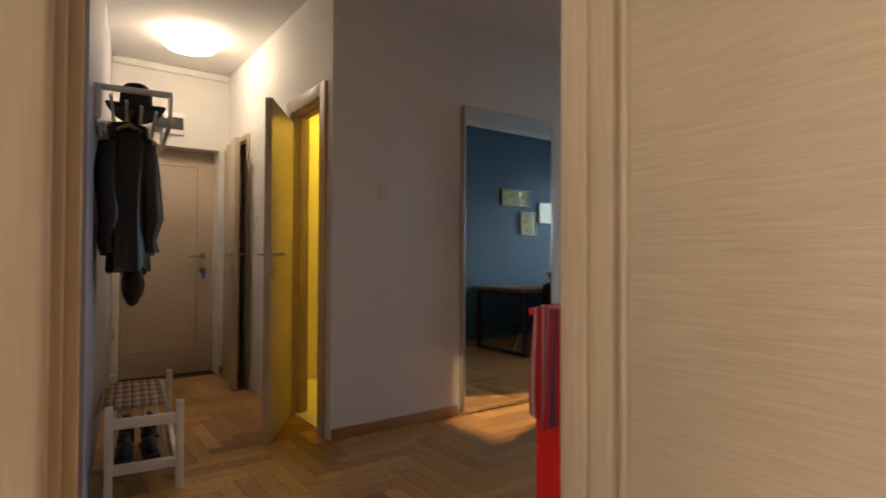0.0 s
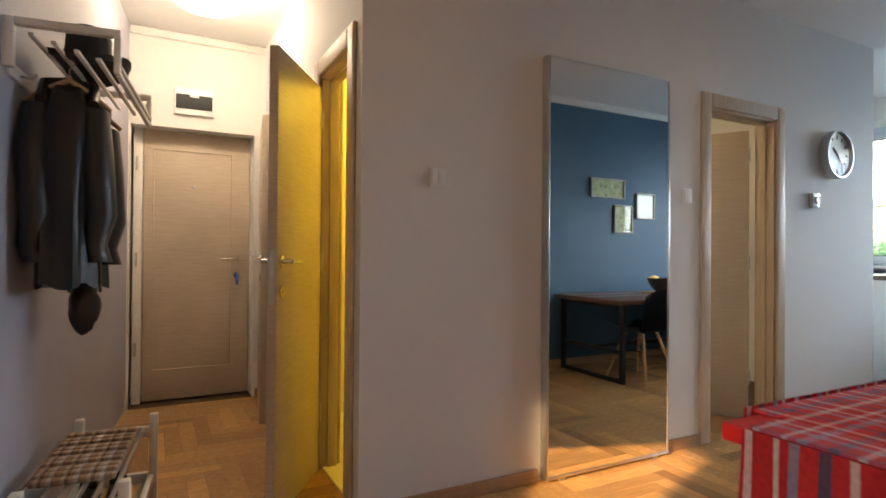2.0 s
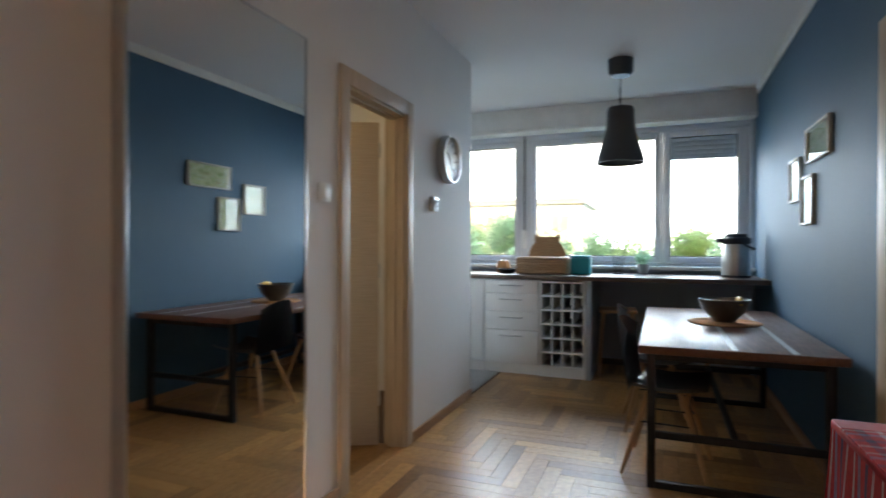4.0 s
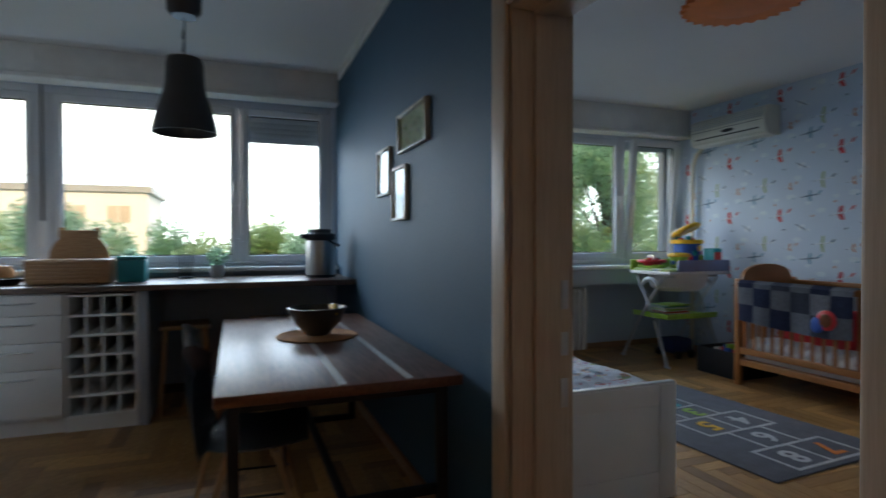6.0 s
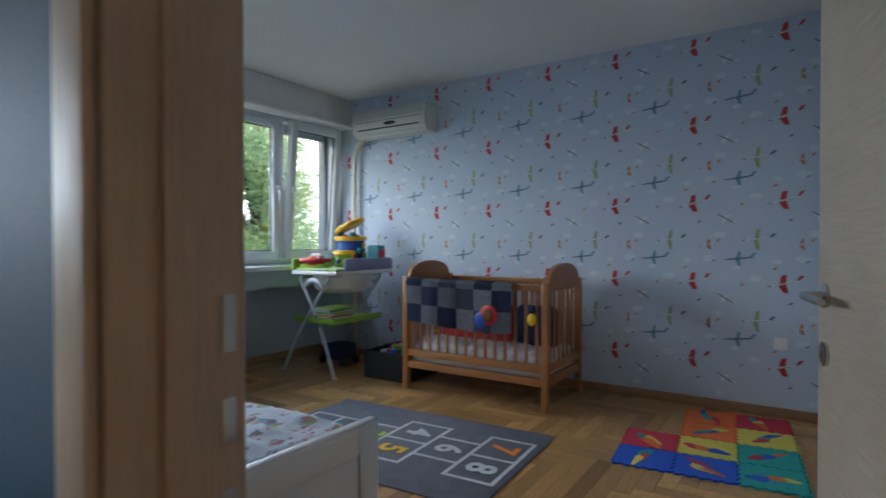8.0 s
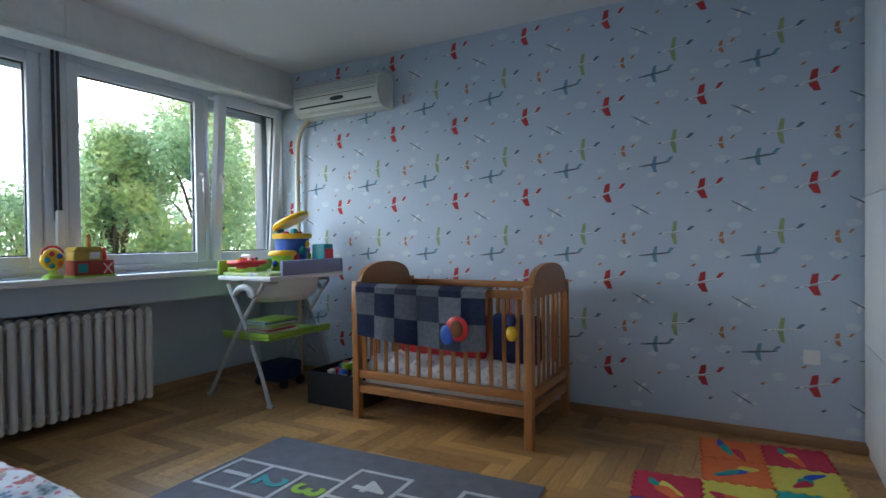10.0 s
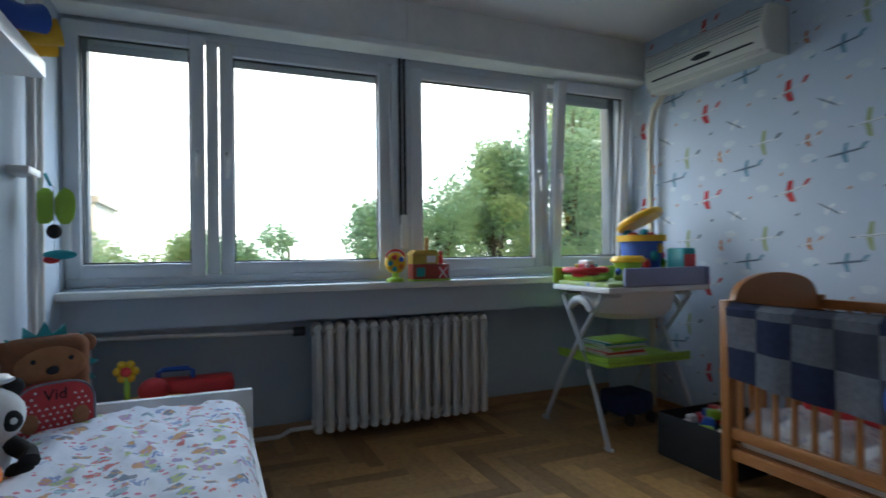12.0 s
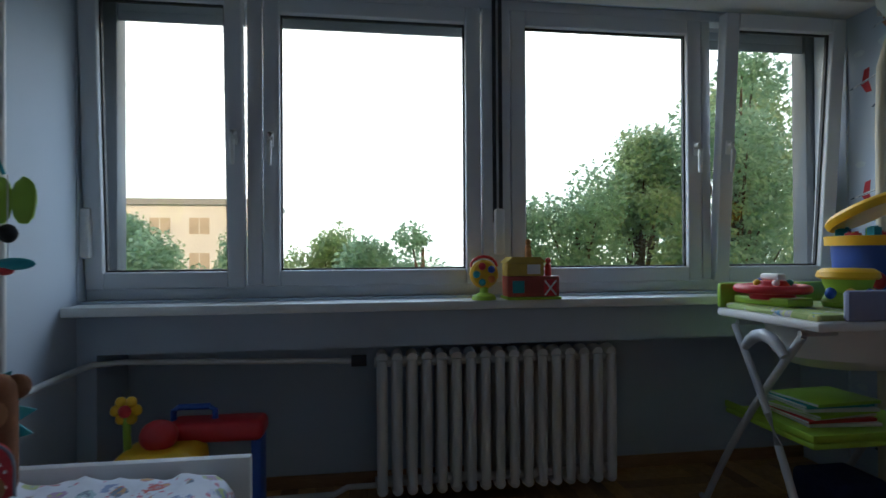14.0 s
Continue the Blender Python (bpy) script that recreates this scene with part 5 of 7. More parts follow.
part("dish", lathe(bmesh.new(), [(0, 0), (0.06, 0), (0.10, 0.045), (0.094, 0.046), (0.055, 0.01), (0, 0.01)]), M["black_metal"], o)
o = on_counter("wire_stand", "black wire stand with small leaves before the window", "ornament", 6.86, 2.53)
bm = bmesh.new()
for k in range(7):
    tube(bm, [(0, -0.09 + 0.03 * k, 0.36), (0, -0.03 + 0.01 * k, 0.0)], 0.003, 5)
tube(bm, [(0, -0.09, 0.36), (0, 0.09, 0.36)], 0.003, 5)
part("wires", bm, M["black_metal"], o)
part("base", boxes((-0.05, 0.05, -0.05, 0.05, 0, 0.012), bevel=0.004), M["black_metal"], o)


def pot_plant(x, y, h, r):
    o = on_counter("potted_plant", "small green plant in a grey pot by the window", "plant", x, y)
    part("pot", lathe(bmesh.new(), [(0, 0), (0.045, 0), (0.06, 0.10), (0.054, 0.10), (0.045, 0.085), (0, 0.085)]), M["upvc_dark"], o, "grey plant pot")
    rnd = random.Random(int(y * 100))
    bm = bmesh.new()
    for k in range(150):
        p = Vector((rnd.gauss(0, 1), rnd.gauss(0, 1), rnd.gauss(0, 1))).normalized() * r * rnd.uniform(0.5, 1.05) + Vector((0, 0, h))
        q = Matrix.Rotation(rnd.uniform(0, 6.3), 3, "Z") @ Matrix.Rotation(rnd.uniform(-1, 1), 3, "X")
        bm.faces.new([bm.verts.new(p + q @ Vector(c)) for c in ((-0.012, -0.02, 0), (0.012, -0.015, 0.002), (0.009, 0.02, 0), (-0.008, 0.022, 0.003))])
    part("foliage", bm, M["leaf"], o)
    bm = bmesh.new()
    tube(bm, [(0, 0, 0.08), (0.005, 0, h)], 0.006, 6)
    part("stem", bm, M["bark"], o)


pot_plant(6.88, 2.30, 0.17, 0.075)
pot_plant(6.88, 2.92, 0.17, 0.06)
o = on_counter("vacuum_flask", "stout steel pump flask with a black top on the worktop", "vacuum flask", 6.60, 1.52, 20)
part("body", lathe(bmesh.new(), [(0, 0.02), (0.112, 0.02), (0.115, 0.04), (0.115, 0.27), (0.108, 0.30), (0, 0.30)]), M["steel"], o)
part("lid", lathe(bmesh.new(), [(0.110, 0.295), (0.120, 0.31), (0.120, 0.345), (0.09, 0.36), (0.085, 0.385), (0.0, 0.39)]), M["rubber"], o, "black lid")
part("base", lathe(bmesh.new(), [(0, 0), (0.118, 0), (0.118, 0.022), (0, 0.022)]), M["rubber"], o, "black base")
part("spout", boxes((-0.025, 0.025, 0.10, 0.17, 0.31, 0.345), bevel=0.01), M["rubber"], o, "black pouring spout")
bm = bmesh.new()
tube(bm, [(-0.122, 0, 0.30), (-0.135, -0.05, 0.27), (-0.10, -0.11, 0.255), (0, -0.145, 0.25), (0.10, -0.11, 0.255), (0.135, -0.05, 0.27), (0.122, 0, 0.30)], 0.009)
part("handle", bm, M["rubber"], o, "black handle")


# ---- things: nursery ----
def cot():
    """A slatted cot, long side along x; origin at the front corner of low x."""
    c = thing("cot", "honey beech baby cot with slatted sides", "cot", (4.364, -2.554, 0))
    L, D = 1.264, 0.70
    for x in (0.0, L - 0.05):
        for y in (0.0, D - 0.05):
            part("post", boxes((x, x + 0.05, y, y + 0.05, 0, 0.912), bevel=0.006), M["crib"], c)
    for y in (0.008, D - 0.042):
        part("top_rail", boxes((0.05, L - 0.05, y, y + 0.034, 0.842, 0.89), bevel=0.006), M["crib_h"], c)
        part("bottom_rail", boxes((0.05, L - 0.05, y, y + 0.034, 0.272, 0.325), bevel=0.006), M["crib_h"], c)
        part("base_rail", boxes((0.05, L - 0.05, y, y + 0.034, 0.175, 0.225), bevel=0.006), M["crib_h"], c)
        for k in range(14):
            x = 0.05 + (L - 0.1) * (k + 0.5) / 14
            part("slat", boxes((x - 0.0125, x + 0.0125, y + 0.010, y + 0.024, 0.325, 0.842), bevel=0.004), M["crib"], c)
    for x in (0.008, L - 0.042):
        bm = bmesh.new()
        n = 18
        pts = [(x, 0.05, 0.842), (x, D - 0.05, 0.842), (x, D - 0.05, 0.90)]
        pts += [(x, D / 2 + (D / 2 - 0.06) * math.cos(math.pi * i / n), 0.90 + 0.135 * math.sin(math.pi * i / n) ** 0.75) for i in range(1, n)]
        pts += [(x, 0.05, 0.90)]
        prism(bm, pts, 0.034, (1, 0, 0))
        part("arched_head", bm, M["crib"], c)
        part("end_rail", boxes((x, x + 0.034, 0.05, D - 0.05, 0.272, 0.325), bevel=0.006), M["crib"], c)
        part("end_base_rail", boxes((x, x + 0.034, 0.05, D - 0.05, 0.175, 0.225), bevel=0.006), M["crib"], c)
        for k in range(7):
            y = 0.05 + (D - 0.1) * (k + 0.5) / 7
            part("slat", boxes((x + 0.010, x + 0.024, y - 0.0125, y + 0.0125, 0.325, 0.842), bevel=0.004), M["crib"], c)
    part("base_board", boxes((0.05, L - 0.05, 0.045, D - 0.045, 0.21, 0.225)), M["crib"], c)
    return c


cot()
ma = thing("cot_mattress", "white cot mattress with a ruffled printed sheet", "mattress", (4.422, -2.499, 0.226))
part("mattress", boxes((0, 1.148, 0, 0.59, 0, 0.10), bevel=0.02), M["white_matt"], ma)
bm = bmesh.new()
nx, ny = 84, 30
g = []
for i in range(nx + 1):
    row = []
    for j in range(ny + 1):
        x, y = 0.004 + 1.14 * i / nx, 0.004 + 0.582 * j / ny
        rim_ = max(0.0, 1 - min(i / nx * 1.14, (nx - i) / nx * 1.14, j / ny * 0.58, (ny - j) / ny * 0.58) / 0.05)
        row.append(bm.verts.new((x, y, 0.168 - 0.045 * rim_ ** 2 + 0.022 * math.sin(x * 38 + 2 * math.sin(y * 9)) * (0.4 + 0.6 * (j > ny * 0.6)) + 0.015 * noise.noise(Vector((x * 9, y * 9, 1))))))
    g.append(row)
for i in range(nx):
    for j in range(ny):
        bm.faces.new((g[i][j], g[i + 1][j], g[i + 1][j + 1], g[i][j + 1]))
rim = [g[i][0] for i in range(nx + 1)] + [g[nx][j] for j in range(1, ny + 1)] + [g[i][ny] for i in range(nx - 1, -1, -1)] + [g[0][j] for j in range(ny - 1, 0, -1)]
low = [bm.verts.new((v.co.x, v.co.y, 0.102)) for v in rim]
for k in range(len(rim)):
    m_ = (k + 1) % len(rim)
    bm.faces.new((rim[k], low[k], low[m_], rim[m_]))
bm.faces.new(low)
part("bedding", bm, M["crib_sheet"], ma, "white ruffled bedding with grey stripes")
for name, label, x0, x1, c in (("red_cushion", "red cushion standing in the cot", 0.42, 1.08, "red"), ("blue_cushion", "blue cushion standing in the cot", 0.04, 0.38, "navy")):
    cu = thing(name, label, "cushion", (4.422, -2.28, 0.375))
    bm = bmesh.new()
    box(bm, x0, x1, -0.05, 0.05, 0, 0.32, 0.045, 4)
    for v in bm.verts:
        v.co.y += 0.012 * math.sin(v.co.x * 14) + (0.02 if v.co.y > 0 else -0.01) * math.sin(math.pi * v.co.z / 0.32)
    part("cushion_cover", bm, M[c], cu)

bl = thing("patchwork_blanket", "blue and grey patchwork baby blanket over the cot rail", "blanket", (4.60, -1.849, 0))
pat = {k: paint("patch_" + k, c, 0.95, 0.18, 40, 400, 0.5) for k, c in (("navy", (0.030, 0.040, 0.095)), ("grey", (0.20, 0.215, 0.25)), ("slate", (0.075, 0.085, 0.12)), ("pale", (0.27, 0.29, 0.33)))}
PW, PH = 0.158, 0.15


def blanket_point(u, v):
    """u along the rail, v down the front from behind the rail."""
    sway = 0.012 + 0.020 * math.sin(u * 11) * min(1, max(0, v) * 2.5) + 0.006 * math.sin(u * 37)
    if v < 0:
        return Vector((u, -0.062, 0.900 + v))
    if v < 0.06:
        return Vector((u, -0.062 + v * 1.33, 0.903))
    return Vector((u, 0.022 + sway, 0.903 - (v - 0.06) * (1 + 0.05 * math.sin(u * 5))))


cols = ("slate", "grey", "navy", "pale", "navy", "grey", "slate", "pale", "navy")
for i in range(6):
    for j in range(3):
        bm = bmesh.new()
        g = []
        for a in range(5):
            g.append([bm.verts.new(blanket_point(0.02 + PW * (i + a / 4), -0.03 + PH * (j + b / 4))) for b in range(5)])
        for a in range(4):
            for b in range(4):
                bm.faces.new((g[a][b], g[a + 1][b], g[a + 1][b + 1], g[a][b + 1]))
        bmesh.ops.solidify(bm, geom=bm.faces[:], thickness=0.006)
        part("patch", bm, pat[("navy" if (i * 7 + j) % 3 else "slate") if (i + j) % 2 else ("grey" if (i + 2 * j) % 3 else "pale")], bl)
bm = bmesh.new()
blob(bm, (0.20, 0.03, 0.66), (0.075, 0.012, 0.075), 18)
for v in bm.verts:
    v.co.y += 0.02
part("applique", bm, M["red"], bl, "round red applique")
bm = bmesh.new()
blob(bm, (0.20, 0.04, 0.66), (0.045, 0.010, 0.05), 16)
for v in bm.verts:
    v.co.y += 0.02
part("applique_face", bm, M["brown_plush"], bl, "brown applique")
bm = bmesh.new()
blob(bm, (0.265, 0.032, 0.62), (0.05, 0.012, 0.06), 14)
for v in bm.verts:
    v.co.y += 0.02
part("applique_sleeve", bm, M["blue"], bl, "blue applique")
toy = thing("hanging_toy", "small yellow and purple soft toy tied to the cot slats", "toy", (4.475, -1.838, 0.60))
bm = bmesh.new()
blob(bm, (0, 0, 0.05), (0.035, 0.025, 0.045), 12)
part("toy_body", bm, M["yellow"], toy)
bm = bmesh.new()
blob(bm, (0, 0, 0.12), (0.028, 0.022, 0.03), 12)
part("head", bm, M["navy"], toy)
bm = bmesh.new()
tube(bm, [(0, 0, 0.14), (0, -0.01, 0.26)], 0.003, 5)
part("cord", bm, M["red"], toy)

# black toy boxes beside the cot
tbx = thing("toy_box", "black fabric toy box full of toys", "toy box", (5.68, -2.475, 0))
for r in ((0, 0.46, 0, 0.012, 0, 0.24), (0, 0.46, 0.50, 0.512, 0, 0.24), (0, 0.012, 0.0125, 0.4995, 0, 0.24), (0.448, 0.46, 0.0125, 0.4995, 0, 0.24), (0.0125, 0.4475, 0.0125, 0.4995, 0, 0.012)):
    part("panel", boxes(r, bevel=0.003), M["black_cloth"], tbx)
rnd = random.Random(4)
for k in range(22):
    t_ = thing("small_toy", "bright plastic toy in the black box", "toy", (5.68 + rnd.uniform(0.07, 0.39), -2.475 + rnd.uniform(0.07, 0.43), 0.13 + 0.02 * (k % 5)), rnd.uniform(0, 360), group="toys in the black box")
    c = M[("red", "blue", "white", "green", "red", "teal")[k % 6]]
    bm = bmesh.new()
    if k % 3 == 0:
        box(bm, -0.05, 0.05, -0.03, 0.03, 0, 0.05, 0.008)
    elif k % 3 == 1:
        lathe(bm, [(0, 0), (0.035, 0.0), (0.04, 0.03), (0.028, 0.06), (0, 0.065)], seg=14)
    else:
        box(bm, -0.06, 0.06, -0.022, 0.022, 0.012, 0.035, 0.008)
        box(bm, -0.03, 0.03, -0.02, 0.02, 0.035, 0.06, 0.01)
    part("toy_body", bm, c, t_)

# changing table with a bath tray, near the window
ct = thing("changing_table", "folding baby changing table with crossed grey legs", "changing table")
CX0, CX1, CY0, CY1, CH = 6.26, 6.80, -2.50, -1.72, 0.93
for y in (CY1 - 0.03, CY0 + 0.06):
    for a, b in (((CX0 + 0.02, 0.0), (CX1 - 0.10, CH - 0.06)), ((CX1 + 0.16, 0.0), (CX0 + 0.10, CH - 0.06))):
        bm = bmesh.new()
        pts = []
        for i in range(9):
            s = i / 8
            pts.append((a[0] + (b[0] - a[0]) * s - 0.035 * math.sin(math.pi * s) * (1 if b[0] > a[0] else -1), y + (0.012 if b[0] > a[0] else -0.014), a[1] + (b[1] - a[1]) * s))
        tube(bm, pts, [0.015] * 9, 12)
        lo = pts[0]
        tube(bm, [(lo[0] - 0.03, lo[1], 0.013), (lo[0] + 0.03, lo[1], 0.013)], 0.013, 8)
        part("leg", bm, M["grey_tube"], ct, "grey enamelled tube leg")
    bm = bmesh.new()
    xm = (CX0 + CX1) / 2 - 0.02
    tube(bm, [(xm + u, y + 0.028, CH - 0.075 - 5.5 * u * u) for u in (-0.11, -0.08, -0.045, 0.0, 0.045, 0.08, 0.11)], [0.016, 0.021, 0.024, 0.025, 0.024, 0.021, 0.016], 12)
    part("hinge_cover", bm, M["grey_tube"], ct, "pale hinge cover")
for x in (CX0 + 0.10, CX1 - 0.10):
    bm = bmesh.new()
    tube(bm, [(x, CY0 + 0.05, CH - 0.05), (x, CY1 - 0.03, CH - 0.05)], 0.012)
    part("cross_tube", bm, M["grey_tube"], ct)
part("top_frame", boxes((CX0 - 0.02, CX1, CY0, CY1, CH - 0.03, CH + 0.005), bevel=0.012), M["white"], ct)
bm = bmesh.new()
lathe(bm, [(0, 0), (0.18, 0.0), (0.23, 0.04), (0.26, 0.17), (0.25, 0.17), (0.21, 0.05), (0, 0.02)], seg=32)
for v in bm.verts:
    v.co = Vector(((CX0 + CX1) / 2 + v.co.x * 0.95, (CY0 + CY1) / 2 + v.co.y * 1.25, CH - 0.20 + v.co.z))
part("bath_tub", bm, M["white"], ct, "white plastic bath tub")
for r in ((CX0 - 0.02, CX1, CY0, CY0 + 0.03), (CX0 - 0.02, CX0 + 0.01, CY0 + 0.03, CY1 - 0.12), (CX1 - 0.03, CX1, CY0 + 0.03, CY1)):
    bm = bmesh.new()
    box(bm, r[0], r[1], r[2], r[3], CH + 0.005, CH + 0.115, 0.012)
    part("raised_side", bm, M["lavender"] if r[0] < CX1 - 0.1 else M["green"], ct, "padded raised side")
part("pad", boxes((CX0 + 0.01, CX1 - 0.03, CY0 + 0.03, CY1 - 0.02, CH + 0.004, CH + 0.03), bevel=0.012), speckled("green_pad_print", (0.45, 0.58, 0.20), [(0.7, 0.75, 0.3), (0.2, 0.4, 0.6), (0.6, 0.6, 0.6), (0.35, 0.5, 0.1)], 14.0, 0.6, 0.4), ct, "green printed changing pad")
tray = part("tray", boxes((CX0 + 0.06, CX1 + 0.02, CY0 + 0.08, CY1 - 0.05, 0.46, 0.485), bevel=0.01), M["green"], ct, "lime green lower tray")
for r in ((CX0 + 0.06, CX1 + 0.02, CY1 - 0.065, CY1 - 0.05), (CX0 + 0.06, CX0 + 0.075, CY0 + 0.08, CY1 - 0.065)):
    part("tray_rim", boxes((r[0], r[1], r[2], r[3], 0.485, 0.515), bevel=0.005), M["green"], tray)
for k in range(7):
    bk = thing("picture_book", "thin picture book lying on the lime tray", "book", (CX0 + 0.33 + 0.01 * (k % 3), -2.06 + 0.012 * (k % 2), 0.486 + 0.014 * k), -6 + 5 * (k % 4), group="books on the tray")
    part("cover", boxes((-0.12, 0.12, -0.15, 0.15, 0, 0.0135), bevel=0.002), M[("white", "red", "white_matt", "green", "white", "teal", "green")[k]], bk)
    part("pages", boxes((-0.117, 0.121, -0.147, 0.151, 0.003, 0.0105)), M["white_matt"], bk, "white page block")
bin_ = thing("wheeled_toy", "dark wheeled toy under the changing table", "toy", (6.72, -2.25, 0))
part("toy_body", boxes((-0.12, 0.12, -0.14, 0.14, 0.05, 0.20), bevel=0.03), M["navy"], bin_)
for sx in (-1, 1):
    for sy in (-1, 1):
        bm = bmesh.new()
        tube(bm, [(sx * 0.125, sy * 0.09, 0.04), (sx * 0.150, sy * 0.09, 0.04)], 0.04, 14)
        part("wheel", bm, M["rubber"], bin_, "black wheel")

# toys on the changing table
ZT2 = CH + 0.031
tk = thing("toy_bucket", "yellow bucket of building bricks with its lid up", "toy bucket", (CX0 + 0.35, CY0 + 0.2, ZT2))
part("bucket", lathe(bmesh.new(), [(0, 0), (0.118, 0.0), (0.138, 0.26), (0.145, 0.26), (0.145, 0.275), (0.130, 0.275), (0.112, 0.02), (0, 0.02)], seg=32), M["blue"], tk)
part("rim", lathe(bmesh.new(), [(0.140, 0.245), (0.158, 0.245), (0.160, 0.285), (0.140, 0.287)], seg=32), M["yellow"], tk, "yellow rim")
for k in range(7):
    a = 2.6 + 0.42 * k
    bm = bmesh.new()
    blob(bm, (0.128 * math.cos(a), 0.128 * math.sin(a), 0.10 + 0.05 * (k % 3)), (0.028, 0.028, 0.035), 12)
    part("sticker", bm, M[("red", "teal", "yellow", "green")[k % 4]], tk, "bright printed sticker")
bm = lathe(bmesh.new(), [(0, 0.0), (0.150, 0.0), (0.158, 0.012), (0.158, 0.03), (0.14, 0.045), (0, 0.05)], seg=32)
bmesh.ops.rotate(bm, verts=bm.verts, cent=(0, 0, 0), matrix=Matrix.Rotation(radians(24), 3, "Y") @ Matrix.Rotation(radians(-12), 3, "X"))
bmesh.ops.translate(bm, verts=bm.verts, vec=(0.0, 0.0, 0.37))
lid_ = part("lid", bm, M["yellow"], tk, "yellow lid")
for k in range(12):
    c = ("green", "red", "teal", "yellow", "red", "green", "blue", "yellow", "teal")[k % 9]
    b = thing("toy_brick", "plastic building brick in the yellow bucket", "toy brick", (CX0 + 0.35 - 0.075 + 0.05 * (k % 4), CY0 + 0.2 - 0.05 + 0.05 * (k // 4), ZT2 + 0.235 + 0.02 * (k % 3)), 20 * k, group="toy bricks")
    part("brick_body", boxes((-0.028, 0.028, -0.015, 0.015, 0, 0.045), bevel=0.003), M[c], b)
    for x in (-0.014, 0.014):
        part("stud", lathe(bmesh.new(), [(0, 0.051), (0.008, 0.051), (0.008, 0.045)], (x, 0, 0), 10), M[c], b)
dk = thing("toy_drum", "yellow and green toy drum on the changing pad", "toy drum", (CX0 + 0.22, CY0 + 0.43, ZT2))
part("shell", lathe(bmesh.new(), [(0, 0), (0.085, 0), (0.09, 0.02), (0.072, 0.06), (0.09, 0.115), (0, 0.115)], seg=28), M["green"], dk)
part("drumhead", lathe(bmesh.new(), [(0, 0.155), (0.085, 0.153), (0.104, 0.14), (0.108, 0.12), (0.100, 0.112), (0.09, 0.112)], seg=28), M["yellow"], dk, "yellow drumhead")
for k in range(5):
    a = 1.6 + 0.9 * k
    bm = bmesh.new()
    blob(bm, (0.078 * math.cos(a), 0.078 * math.sin(a), 0.055), (0.022, 0.022, 0.024), 12)
    part("spot", bm, M["yellow" if k % 2 else "blue"], dk, "round coloured spot")
sw = thing("toy_steering_wheel", "red toy steering wheel lying on the changing pad", "toy", (CX0 + 0.36, CY0 + 0.65, ZT2 + 0.005), 10)
bm = bmesh.new()
n = 28
tube(bm, [(0.128 * math.cos(2 * math.pi * i / n), 0.128 * math.sin(2 * math.pi * i / n), 0.062) for i in range(n + 1)], 0.018, 10, False)
part("rim", bm, M["red"], sw)
part("hub", lathe(bmesh.new(), [(0, 0.10), (0.055, 0.095), (0.085, 0.055), (0.085, 0.02), (0, 0.02)]), M["red"], sw, "red hub")
for a in (0.4, 2.5, 4.6):
    bm = bmesh.new()
    tube(bm, [(0.07 * math.cos(a), 0.07 * math.sin(a), 0.06), (0.125 * math.cos(a), 0.125 * math.sin(a), 0.062)], 0.016, 8)
    part("spoke", bm, M["red"], sw)
part("base", boxes((-0.13, 0.13, -0.07, 0.07, -0.004, 0.03), bevel=0.008), M["green"], sw, "lime green base")
part("horn", boxes((-0.045, 0.045, -0.03, 0.02, 0.098, 0.125), bevel=0.01), M["white"], sw, "white horn block")
for k in range(5):
    a = k * 1.25
    bm = bmesh.new()
    blob(bm, (0.062 * math.cos(a), 0.062 * math.sin(a), 0.088), (0.016, 0.016, 0.014), 10)
    part("button", bm, M[("blue", "yellow", "white", "teal", "blue")[k]], sw, "coloured button")
tc_ = thing("toy_case", "green and red toy case at the back of the table", "toy", (CX0 + 0.085, CY0 + 0.08, ZT2), 0)
part("case", boxes((-0.05, 0.09, -0.03, 0.08, 0, 0.20), bevel=0.015), M["teal"], tc_)
part("door", boxes((-0.053, -0.049, -0.02, 0.07, 0.03, 0.16), bevel=0.0015), M["red"], tc_, "red flap")

# toys on the sill
hs = thing("toy_house", "red and yellow toy farm house on the window sill", "toy house", (6.99, -0.92, 0.972))
part("base", boxes((-0.07, 0.07, -0.125, 0.125, 0, 0.012), bevel=0.003), M["green"], hs)
barn = part("barn", boxes((-0.055, 0.055, -0.12, 0.12, 0.012, 0.105), bevel=0.005), M["brick_red"], hs)
part("window", boxes((-0.060, -0.054, 0.045, 0.10, 0.03, 0.085), bevel=0.002), M["teal"], barn, "teal shutter")
part("barn_door", boxes((-0.060, -0.054, -0.105, -0.045, 0.015, 0.09), bevel=0.002), M["red"], barn, "red barn door")
for s in (-1, 1):
    bm = bmesh.new()
    tube(bm, [(-0.062, -0.075 - s * 0.026, 0.02), (-0.062, -0.075 + s * 0.026, 0.085)], 0.004, 6)
    part("door_brace", bm, M["white"], barn, "white cross brace")
loft = part("loft", boxes((-0.05, 0.05, -0.05, 0.12, 0.1055, 0.165), bevel=0.005), M["ochre"], hs, "mustard upper storey")
part("window_frame", boxes((-0.056, -0.049, -0.03, 0.03, 0.115, 0.158), bevel=0.002), M["white"], loft, "white window")
bm = bmesh.new()
prism(bm, [(-0.056, -0.06, 0.1655), (-0.056, 0.13, 0.1655), (-0.056, 0.10, 0.192), (-0.056, -0.03, 0.192)], 0.112, (1, 0, 0))
part("roof", bm, M["ochre"], hs, "mustard roof")
